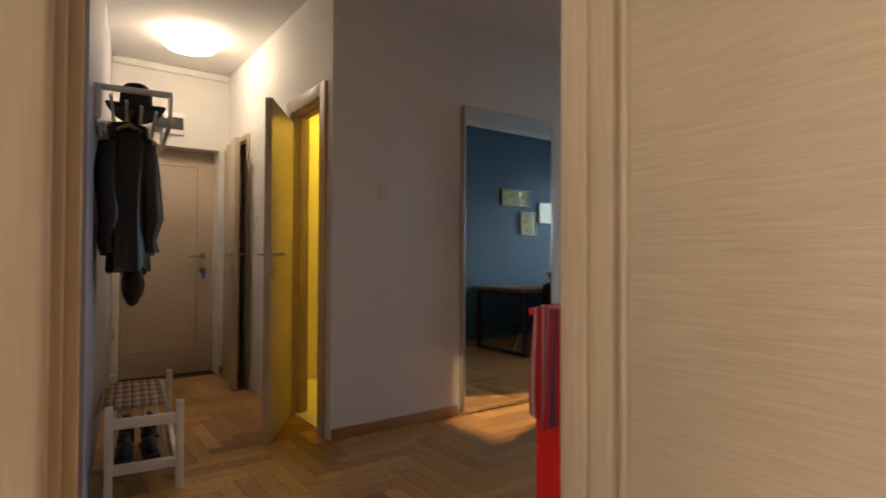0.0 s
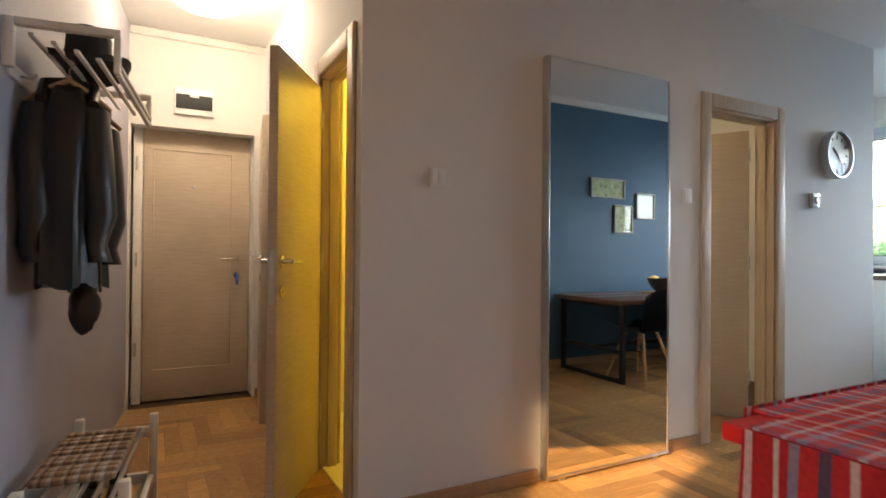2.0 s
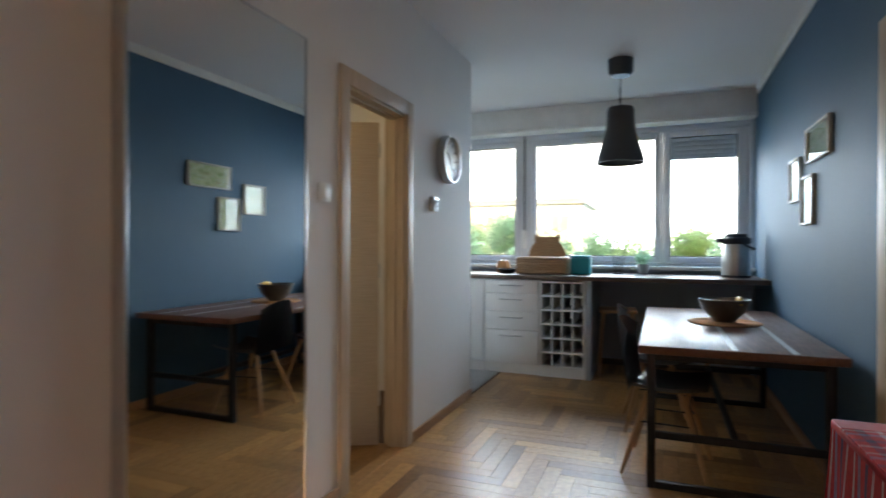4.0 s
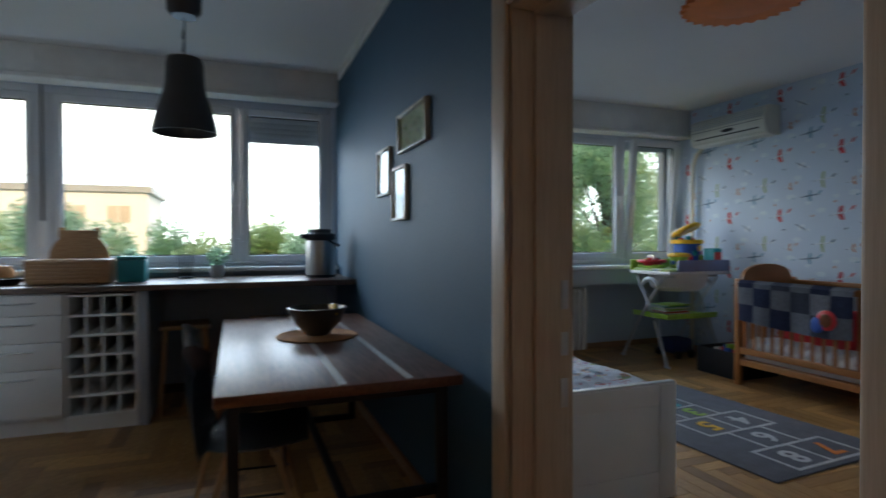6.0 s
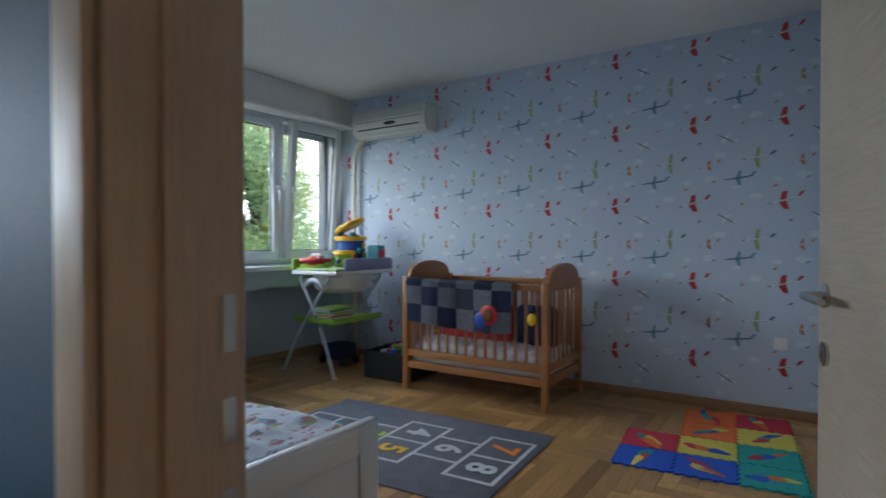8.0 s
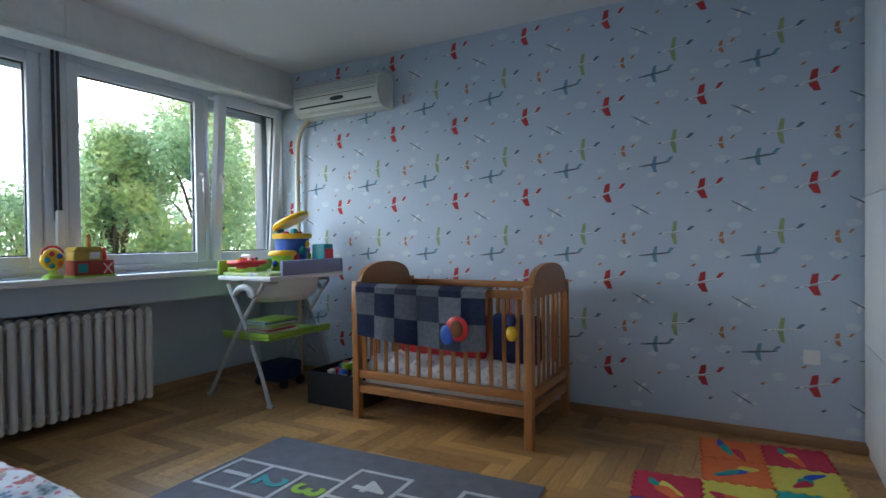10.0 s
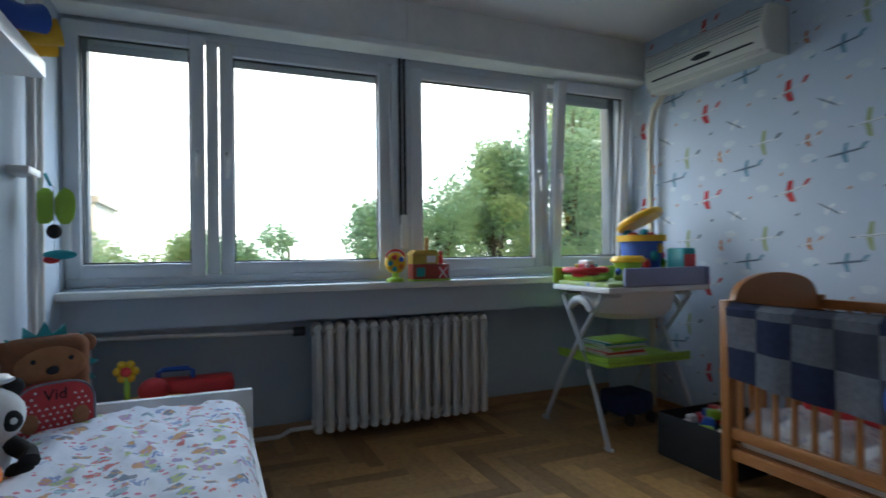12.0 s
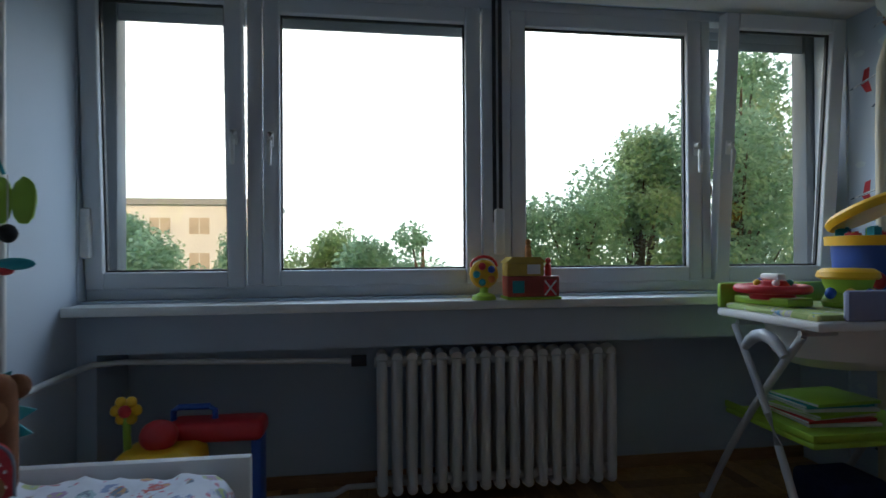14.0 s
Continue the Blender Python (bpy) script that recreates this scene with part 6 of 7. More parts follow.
for y, c in ((-0.085, "red"), (0.01, "tan_plush")):
    bm = bmesh.new()
    z = 0.1055 if y < -0.05 else 0.192
    tube(bm, [(0, y, z), (0, y, z + 0.05), (0, y, z + 0.058)], [0.016, 0.014, 0.006], 10)
    blob(bm, (0, y, z + 0.068), (0.014, 0.014, 0.015), 10)
    part("peg_figure", bm, M[c], hs, "small wooden peg")
gi = thing("toy_roller", "round yellow and teal rolling toy on the sill", "toy", (6.985, -0.70, 0.972))
part("base", lathe(bmesh.new(), [(0, 0), (0.058, 0), (0.052, 0.018), (0.02, 0.032), (0.018, 0.06), (0, 0.06)], seg=20), M["green"], gi, "green foot")
bm = lathe(bmesh.new(), [(0, -0.022), (0.055, -0.022), (0.065, -0.01), (0.065, 0.01), (0.055, 0.022), (0, 0.022)], seg=24)
for v in bm.verts:
    v.co = Vector((v.co.z, v.co.x, v.co.y + 0.115))
part("wheel", bm, M["yellow"], gi)
for k in range(5):
    a = k * 1.2566
    bm = bmesh.new()
    blob(bm, (-0.022, 0.038 * math.cos(a), 0.115 + 0.038 * math.sin(a)), (0.01, 0.017, 0.017), 10)
    part("knob", bm, M[("teal", "red", "blue", "orange", "teal")[k]], gi, "coloured knob")
bm = bmesh.new()
tube(bm, [(0, -0.06 * math.cos(0.4 * i), 0.15 + 0.045 * math.sin(0.4 * i)) for i in range(9)], 0.007, 8)
part("arch", bm, M["red"], gi, "red arch handle")

# air conditioner and its pipe duct
def oval_display():
    bm = lathe_y(0, 0, 0, 1, [(0, 0), (0.07, 0.0), (0.06, 0.006), (0, 0.007)])
    for v in bm.verts:
        v.co = Vector((v.co.x - 0.03, v.co.y + 0.212, v.co.z * 0.26 + 0.105))
    return bm


M["ac_cream"] = paint("aged_cream_plastic", (0.70, 0.68, 0.61), 0.4, 0.04, 6)
ac = thing("air_conditioner", "aged cream wall air conditioner with a rounded front", "air conditioner", (6.28, YP, 2.241))
ac.scale = (1.06, 1.0, 1.0)
bm = bmesh.new()
prism(bm, [(-0.42, 0, 0.0), (-0.42, 0.15, 0.0), (-0.42, 0.20, 0.05), (-0.42, 0.215, 0.13), (-0.42, 0.19, 0.24), (-0.42, 0.15, 0.275), (-0.42, 0, 0.275)], 0.84, (1, 0, 0))
part("body", bm, M["ac_cream"], ac)
bm = bmesh.new()
for k in range(5):
    z = 0.17 + 0.02 * k
    box(bm, -0.405, 0.405, 0.18 + 0.012 - 0.006 * k, 0.215 - 0.0065 * k, z, z + 0.006, 0.001)
part("grille", bm, M["upvc_dark"], ac, "grey front grille")
part("flap", boxes((-0.39, 0.39, 0.155, 0.185, 0.012, 0.03), bevel=0.004), M["ac_cream"], ac)
part("outlet_slot", boxes((-0.36, 0.36, 0.185, 0.2065, 0.060, 0.072)), M["rubber"], ac, "dark air outlet slot")
part("panel_gap", boxes((-0.40, 0.40, 0.195, 0.2145, 0.138, 0.142)), M["rubber"], ac, "dark panel gap")
part("display", oval_display(), M["rubber"], ac, "dark oval display")
for x in (-0.424, 0.420):
    part("end_cap", boxes((x, x + 0.004, 0.005, 0.19, 0.01, 0.262), bevel=0.001), M["ac_cream"], ac)
dp = thing("pipe_duct", "cream plastic pipe running down from the air conditioner", "pipe", (0, 0, 0))
bm = bmesh.new()
tube(bm, [(6.70, YP + 0.05, 2.26), (6.80, YP + 0.05, 2.17), (6.84, YP + 0.05, 2.06), (6.85, YP + 0.05, 1.8), (6.85, YP + 0.05, 1.0), (6.85, YP + 0.05, 0.02)], 0.022, 12)
part("pipe", bm, paint("cream_plastic", (0.66, 0.60, 0.46), 0.5, 0.04, 9), dp)

# cast iron radiator
ra = thing("radiator", "cream enamelled cast iron column radiator below the window", "radiator", (7.13, 0, 0))
NS = 17
for k in range(NS):
    y = -1.39 + 1.184 * (k + 0.5) / NS
    bm = bmesh.new()
    for dx in (-0.045, 0.045):
        tube(bm, [(dx, y, 0.09), (dx, y, 0.15), (dx, y, 0.65), (dx, y, 0.69)], [0.022, 0.024, 0.024, 0.022], 10)
    tube(bm, [(-0.045, y, 0.698), (0.0, y, 0.710), (0.045, y, 0.698)], 0.026, 10)
    tube(bm, [(-0.045, y, 0.09), (0.0, y, 0.08), (0.045, y, 0.09)], 0.026, 10)
    tube(bm, [(0, y - 0.0345, 0.675), (0, y + 0.0345, 0.675)], 0.024, 10)
    tube(bm, [(0, y - 0.0345, 0.115), (0, y + 0.0345, 0.115)], 0.024, 10)
    part("section", bm, M["radiator"], ra)
for y in (-1.21, -0.38):
    for z in (0.16, 0.60):
        part("bracket", boxes((0.03, XR - 7.13, y - 0.012, y + 0.012, z, z + 0.03), bevel=0.004), M["radiator"], ra)
pp = thing("heating_pipe", "white painted heating pipes beside the radiator", "pipe")
bm = bmesh.new()
tube(bm, [(6.36, YN - 0.05, 0.70), (6.85, YN - 0.05, 0.71), (7.02, YN - 0.06, 0.715), (7.06, 0.98, 0.715), (7.13, 0.88, 0.712), (7.13, -0.12, 0.685)], 0.013, 10)
part("flow_pipe", bm, M["radiator"], pp)
bm = bmesh.new()
tube(bm, [(7.13, -0.21, 0.10), (7.13, -0.08, 0.10), (7.13, -0.02, 0.07), (7.13, 0.95, 0.06)], 0.013, 10)
part("return_pipe", bm, M["radiator"], pp)
bm = bmesh.new()
tube(bm, [(7.13, -0.17, 0.685), (7.13, -0.10, 0.685)], 0.027, 12)
part("valve", bm, M["rubber"], pp, "black radiator valve")
rs = thing("riser_pipes", "pair of white vertical heating risers against the wall", "pipe")
for x in (6.38, 6.49):
    bm = bmesh.new()
    tube(bm, [(x, YN - 0.055, 0.0), (x, YN - 0.055, ZC)], 0.017, 12)
    part("riser", bm, M["radiator"], rs)
part("bracket", boxes((6.27, 6.43, YN - 0.075, YN - 0.002, 1.47, 1.50), bevel=0.004), M["radiator"], rs)

# wall shelf with plush toys
ws = thing("wall_shelf", "white box shelf on the wall above the bed", "shelf", (4.65, YN, 1.705))
part("board", boxes((0, 1.14, -0.24, -0.004, 0, 0.05), bevel=0.003), M["white"], ws)
for k, (x, c, d) in enumerate(((5.68, "yellow", "red"), (5.50, "blue", "red"))):
    pt = thing("plush_toy", "bright plush toy sitting on the white shelf", "plush toy", (x, YN - 0.13, 1.755), 200 + 30 * k, group="plush toys on the shelf")
    bm = bmesh.new()
    blob(bm, (0, 0, 0.09), (0.075, 0.07, 0.095), 16, 0.06)
    part("torso", bm, M[d], pt)
    bm = bmesh.new()
    blob(bm, (0, 0, 0.22), (0.065, 0.062, 0.065), 16, 0.04)
    part("head", bm, M["tan_plush"], pt)
    for s in (-1, 1):
        bm = bmesh.new()
        tube(bm, [(s * 0.04, 0.03, 0.05), (s * 0.055, 0.11, 0.045), (s * 0.06, 0.16, 0.06)], [0.035, 0.034, 0.04], 12)
        part("foot", bm, M[c], pt)

# bed along the wall
BX0, BX1, BY0, BY1 = 4.163, 6.328, 0.186, YN - 0.03
bd = thing("child_bed", "white child bed with panelled ends", "bed")
for x0, x1 in ((BX0, BX0 + 0.035), (BX1 - 0.035, BX1)):
    e = part("end_board", boxes((x0, x1, BY0, BY1, 0.0, 0.564), bevel=0.006), M["white"], bd)
    f0, f1 = (x0 - 0.008, x0 - 0.0005) if x0 < 5 else (x1 + 0.0005, x1 + 0.008)
    for r in ((BY0 + 0.005, BY0 + 0.10, 0.02, 0.554), (BY1 - 0.10, BY1 - 0.005, 0.02, 0.554), (BY0 + 0.101, BY1 - 0.101, 0.46, 0.554), (BY0 + 0.101, BY1 - 0.101, 0.02, 0.14)):
        part("panel_stile", boxes((f0, f1, *r), bevel=0.002), M["white"], e)
for y in (BY0 + 0.01, BY1 - 0.035):
    part("side_rail", boxes((BX0 + 0.0355, BX1 - 0.0355, y, y + 0.025, 0.18, 0.40), bevel=0.004), M["white"], bd)
part("slat_base", boxes((BX0 + 0.0355, BX1 - 0.0355, BY0 + 0.0355, BY1 - 0.0355, 0.30, 0.32)), M["beech"], bd)
mt = thing("bed_mattress", "mattress in a crumpled white sheet with coloured animals", "mattress")
bm = bmesh.new()
nx, ny = 90, 32
mx0, mx1, my0, my1, mz = BX0 + 0.05, BX1 - 0.05, BY0 + 0.04, BY1 - 0.045, 0.535
g = []
for i in range(nx + 1):
    row = []
    for j in range(ny + 1):
        x, y = mx0 + (mx1 - mx0) * i / nx, my0 + (my1 - my0) * j / ny
        edge = min(i, nx - i) / nx * 2.4, min(j, ny - j) / ny * 0.9
        fall = 0.055 * (max(0, 1 - edge[0] / 0.06) ** 2 + max(0, 1 - edge[1] / 0.06) ** 2)
        z = mz - fall + 0.012 * (1 - abs(noise.noise(Vector((x * 2.0 + y * 2.5, y * 6 - x * 2.2, 7))))) ** 7 + 0.011 * (1 - abs(noise.noise(Vector((x * 3.4, y * 11 - x * 3, 2))))) ** 6 + 0.010 * noise.noise(Vector((x * 5, y * 9, 0))) + 0.006 * noise.noise(Vector((x * 14 + y * 9, y * 20, 3)))
        row.append(bm.verts.new((x, y, z)))
    g.append(row)
for i in range(nx):
    for j in range(ny):
        bm.faces.new((g[i][j], g[i + 1][j], g[i + 1][j + 1], g[i][j + 1]))
rim = [g[i][0] for i in range(nx + 1)] + [g[nx][j] for j in range(1, ny + 1)] + [g[i][ny] for i in range(nx - 1, -1, -1)] + [g[0][j] for j in range(ny - 1, 0, -1)]
low = [bm.verts.new((v.co.x, v.co.y, 0.325)) for v in rim]
for k in range(len(rim)):
    m_ = (k + 1) % len(rim)
    bm.faces.new((rim[k], low[k], low[m_], rim[m_]))
bm.faces.new(low)
part("sheet", bm, M["bedding"], mt)
part("mattress_core", boxes((mx0 + 0.01, mx1 - 0.01, my0 + 0.01, my1 - 0.01, 0.3215, 0.46), bevel=0.02), M["white_matt"], mt)

# plush toys and a backpack on the bed
BZ = 0.525
hb = thing("hedgehog_backpack", "brown hedgehog children's backpack with a red spotted pocket", "backpack", (6.14, 0.90, BZ), -60)
bm = bmesh.new()
box(bm, -0.135, 0.135, -0.05, 0.05, 0.0, 0.34, 0.045, 5)
part("pack", bm, M["brown_plush"], hb)
bm = bmesh.new()
arch = [Vector((0.125 * math.copysign(abs(math.cos(a)) ** 0.6, math.cos(a)), -0.085, 0.085 + 0.10 * math.sin(a) ** 0.8)) for a in (math.pi * i / 20 for i in range(1, 20))]
arch = [Vector((0.125, -0.085, 0.02))] + arch + [Vector((-0.125, -0.085, 0.02)), Vector((-0.11, -0.085, 0.006)), Vector((0.11, -0.085, 0.006))]
prism(bm, arch, 0.04, (0, 1, 0))
pocket = part("pocket", bm, paint("red_canvas", (0.50, 0.045, 0.05), 0.9, 0.1, 30, 300, 0.2), hb, "red front pocket with small white triangles")
bm = bmesh.new()
tube(bm, [tuple(p) for p in arch[:-2]], 0.004, 8)
part("piping", bm, pat["grey"], pocket, "grey piping round the pocket")
bm = bmesh.new()
for r in range(8):
    for k in range(11):
        x, z = -0.115 + 0.022 * k + (0.011 if r % 2 else 0), 0.014 + 0.020 * r
        if abs(x) < 0.113 and (abs(x) / 0.118) ** 2.4 + (max(0.0, z + 0.012 - 0.085) / 0.10) ** 2 < 0.95 and not (abs(x) < 0.055 and 0.105 < z < 0.170):
            prism(bm, [(x - 0.005, -0.0862, z), (x + 0.005, -0.0862, z), (x, -0.0862, z + 0.009)], 0.001, (0, 1, 0))
part("triangle_print", bm, M["white_matt"], pocket, "small white triangles")
bm = bmesh.new()
blob(bm, (0, -0.048, 0.240), (0.112, 0.012, 0.068), 20)
part("face", bm, M["caramel"], hb, "tan face patch")
for s in (-1, 1):
    bm = bmesh.new()
    blob(bm, (s * 0.058, -0.060, 0.262), (0.009, 0.004, 0.009), 10)
    part("eye", bm, M["black_plush"], hb)
    bm = bmesh.new()
    blob(bm, (s * 0.13, 0.0, 0.30), (0.035, 0.02, 0.035), 12)
    part("ear", bm, M["brown_plush"], hb)
    bm = bmesh.new()
    blob(bm, (s * 0.078, -0.087, 0.055), (0.028, 0.007, 0.034), 12)
    part("paw", bm, M["caramel"], hb)
bm = bmesh.new()
blob(bm, (0, -0.062, 0.225), (0.021, 0.008, 0.015), 12)
part("nose", bm, M["black_plush"], hb)
for k in range(11):
    a = math.pi * (-0.10 + 1.20 * k / 10)
    c0 = Vector((0.125 * math.cos(a), 0.01, 0.215 + 0.125 * math.sin(a)))
    d0 = Vector((math.cos(a), 0, math.sin(a)))
    s0 = Vector((-math.sin(a), 0, math.cos(a)))
    bm = bmesh.new()
    prism(bm, [c0 - s0 * 0.026, c0 + s0 * 0.026, c0 + d0 * 0.05], 0.012, (0, 1, 0))
    part("spike", bm, M["teal"], hb, "teal felt spike")
cu_txt = bpy.data.curves.new("name_writing", "FONT")
cu_txt.body, cu_txt.size, cu_txt.extrude, cu_txt.align_x = "Vid", 0.055, 0.0008, "CENTER"
tmp = bpy.data.objects.new("name_writing", cu_txt)
scene.collection.objects.link(tmp)
bpy.context.view_layer.update()
me_txt = bpy.data.meshes.new_from_object(tmp.evaluated_get(bpy.context.evaluated_depsgraph_get()))
bpy.data.objects.remove(tmp)
me_txt.materials.clear()
me_txt.materials.append(M["black_plush"])
wt = new("name_writing", me_txt)
wt.parent = hb
wt.matrix_basis = pose(0, -0.0865, 0.125, 90, 0, 0)

pa = thing("panda_plush", "white and black panda plush toy sitting on the bed", "plush toy", (5.70, 0.945, BZ), -62)
bm = bmesh.new()
blob(bm, (0, 0, 0.17), (0.095, 0.085, 0.085), 22)
blob(bm, (0, 0.02, 0.06), (0.07, 0.07, 0.075), 18)
part("head_and_torso", bm, M["white_plush"], pa)
for s in (-1, 1):
    bm = bmesh.new()
    blob(bm, (s * 0.045, -0.072, 0.165), (0.026, 0.018, 0.030), 14)
    part("eye_patch", bm, M["black_plush"], pa, "black eye patch")
    bm = bmesh.new()
    blob(bm, (s * 0.045, -0.089, 0.168), (0.009, 0.005, 0.010), 10)
    part("eye", bm, M["white_plush"], pa)
    bm = bmesh.new()
    blob(bm, (s * 0.068, 0.01, 0.245), (0.028, 0.018, 0.028), 12)
    part("ear", bm, M["black_plush"], pa, "black ear")
    bm = bmesh.new()
    tube(bm, [(s * 0.05, -0.02, 0.09), (s * 0.085, -0.06, 0.06), (s * 0.08, -0.09, 0.045)], [0.028, 0.026, 0.028], 10)
    part("arm", bm, M["black_plush"], pa, "black arm")
    bm = bmesh.new()
    blob(bm, (s * 0.06, -0.08, 0.022), (0.036, 0.045, 0.024), 12)
    part("leg", bm, M["black_plush"], pa, "black leg")
bm = bmesh.new()
blob(bm, (0, -0.086, 0.148), (0.012, 0.008, 0.008), 10)
part("nose", bm, M["black_plush"], pa)
ot = thing("patchwork_plush", "orange and grey patchwork plush animal on the bed", "plush toy", (5.56, 0.965, BZ), -60)
for c, p, r in (("orange", (0, -0.03, 0.05), (0.09, 0.08, 0.05)), ("white_plush", (0, 0.0, 0.13), (0.07, 0.06, 0.08)), ("tan_plush", (0, 0.01, 0.24), (0.06, 0.06, 0.06))):
    bm = bmesh.new()
    blob(bm, p, r, 16, 0.12)
    part("patch_piece", bm, M[c], ot)
bm = bmesh.new()
blob(bm, (0.02, -0.03, 0.30), (0.10, 0.05, 0.02), 14, 0.1)
part("cap", bm, M["grey_tube"], ot, "grey cap brim")

# toy stack behind the bed
fs = thing("flower_toy", "yellow ride-on toy with a flower behind the bed", "ride-on toy", (6.75, 0.61, 0))
bm = bmesh.new()
box(bm, -0.12, 0.12, -0.16, 0.14, 0.06, 0.46, 0.05, 4)
part("toy_body", bm, M["yellow"], fs)
bm = bmesh.new()
tube(bm, [(0, 0.11, 0.44), (0, 0.115, 0.58)], 0.014, 10)
part("stalk", bm, M["green"], fs)
for k in range(6):
    a = k * math.pi / 3
    bm = bmesh.new()
    blob(bm, (0, 0.115 + 0.036 * math.cos(a), 0.60 + 0.036 * math.sin(a)), (0.018, 0.022, 0.022), 10)
    part("petal", bm, M["yellow"], fs)
bm = bmesh.new()
blob(bm, (-0.014, 0.115, 0.60), (0.016, 0.024, 0.024), 12)
part("flower_heart", bm, M["red"], fs, "red flower heart")
bm = bmesh.new()
blob(bm, (0, 0.0, 0.50), (0.06, 0.07, 0.06), 14)
part("knob", bm, M["red"], fs)
for sx in (-1, 1):
    for sy in (-1, 1):
        bm = bmesh.new()
        tube(bm, [(sx * 0.12, sy * 0.11, 0.06), (sx * 0.15, sy * 0.11, 0.06)], 0.06, 16)
        part("wheel", bm, M["blue"], fs)
rt = thing("toy_piano", "red toy piano with a blue handle behind the bed", "toy piano", (6.88, 0.42, 0))
bm = bmesh.new()
box(bm, -0.08, 0.08, -0.18, 0.20, 0.44, 0.52, 0.03, 4)
part("keyboard", bm, M["red"], rt)
bm = bmesh.new()
tube(bm, [(0, 0.18, 0.51), (0, 0.18, 0.555), (0, 0.16, 0.57), (0, 0.04, 0.57), (0, 0.02, 0.555), (0, 0.02, 0.51)], 0.013, 10)
part("handle", bm, M["blue"], rt, "blue carrying handle")
for sy in (-1, 1):
    part("leg", boxes((-0.06, 0.06, sy * 0.15 - 0.02, sy * 0.15 + 0.02, 0, 0.44), bevel=0.006), M["blue"], rt)

# clip-on leaf mobile hanging from the risers
lm = thing("leaf_mobile", "green leaf mobile with ladybird and frog toys on the pipe", "mobile", (6.42, YN - 0.09, 1.49))
bm = bmesh.new()
tube(bm, [(0, 0, 0.0), (0.0, -0.02, -0.05)], 0.006, 6)
part("clip", bm, M["teal"], lm)
for s in (-1, 1):
    bm = bmesh.new()
    blob(bm, (0.02, -0.03 + s * 0.035, -0.13), (0.012, 0.04, 0.075), 12, 0.15)
    part("leaf", bm, M["green"], lm, "green felt leaf")
bm = bmesh.new()
blob(bm, (0.0, -0.03, -0.235), (0.025, 0.028, 0.03), 12)
part("ladybird", bm, M["black_plush"], lm, "black ladybird")
bm = bmesh.new()
blob(bm, (0.0, -0.05, -0.33), (0.02, 0.06, 0.02), 12)
part("frog", bm, M["teal"], lm, "teal frog")
bm = bmesh.new()
blob(bm, (0.0, -0.02, -0.35), (0.016, 0.03, 0.016), 10)
part("frog_belly", bm, M["red"], lm)
bm = bmesh.new()
tube(bm, [(0, -0.03, -0.05), (0, -0.03, -0.36)], 0.002, 5)
part("cord", bm, M["white"], lm)

# sun-shaped ceiling lamp
sl = thing("sun_lamp", "orange sun-shaped ceiling lamp", "ceiling lamp", (4.49, -0.62, 0))
bm = bmesh.new()
n = 28
prism(bm, [((0.34 if i % 2 else 0.30) * math.cos(2 * math.pi * i / (2 * n)), (0.34 if i % 2 else 0.30) * math.sin(2 * math.pi * i / (2 * n)), ZC - 0.085) for i in range(2 * n)], 0.022)
part("sun_disc", bm, M["orange"], sl)
part("shade", lathe(bmesh.new(), [(0, ZC - 0.100), (0.14, ZC - 0.097), (0.20, ZC - 0.0855), (0, ZC - 0.0855)], seg=32), M["orange"], sl)
part("base", lathe(bmesh.new(), [(0, ZC - 0.062), (0.12, ZC - 0.062), (0.12, ZC), (0, ZC)], seg=28), M["white_matt"], sl)

# white wardrobe behind the door
wd = thing("wardrobe", "white wardrobe with flat fronts beside the door", "wardrobe", (2.57, YP + 0.03, 0))
part("body", boxes((0, 0.20, 0, 1.9, 0, 2.6), bevel=0.003), M["white"], wd)
for k in range(4):
    for z0, z1 in ((0.08, 0.60), (0.605, 1.38), (1.385, 2.57)):
        part("front", boxes((0.201, 0.22, 0.008 + 0.472 * k, 0.475 + 0.472 * k, z0, z1), bevel=0.002), M["white"], wd)
so = thing("wall_socket", "white wall socket on the wallpaper", "socket", (3.022, YP, 0.50), 180)
part("plate", boxes((-0.04, 0.04, -0.01, 0, -0.04, 0.04), bevel=0.004), M["white"], so)
part("well", lathe_y(0, -0.0105, 0, -1, [(0.0, -0.006), (0.018, -0.006), (0.02, 0.0005), (0.022, 0.0005)]), M["white_matt"], so)


# ---- rug and foam mat ----
rug = thing("hopscotch_rug", "grey nursery rug with white hopscotch squares and numbers", "rug", (4.926, -0.88, 0), 3.5)
bm = bmesh.new()
box(bm, -0.81, 0.81, -0.533, 0.533, 0.0, 0.010, 0.004)
part("rug_body", bm, M["rug_grey"], rug)
CELLS = [(-0.76, -0.49, -0.32, -0.02), (-0.76, -0.49, -0.02, 0.28), (-0.49, -0.205, -0.17, 0.13), (-0.205, 0.085, -0.32, -0.02), (-0.205, 0.085, -0.02, 0.28), (0.085, 0.31, -0.17, 0.13), (0.31, 0.535, -0.17, 0.13), (0.535, 0.76, -0.17, 0.13)]
LINES = set()
for x0, x1, y0, y1 in CELLS:
    LINES |= {(x0 - 0.011, x1 + 0.011, y0 - 0.011, y0 + 0.011), (x0 - 0.011, x1 + 0.011, y1 - 0.011, y1 + 0.011), (x0 - 0.011, x0 + 0.011, y0 + 0.011, y1 - 0.011), (x1 - 0.011, x1 + 0.011, y0 + 0.011, y1 - 0.011)}
for k, r in enumerate(sorted(LINES)):
    part("woven_line", boxes((r[0], r[1], r[2], r[3], 0.009, 0.0118 + 0.00005 * k)), M["rug_white"], rug, "white woven line")


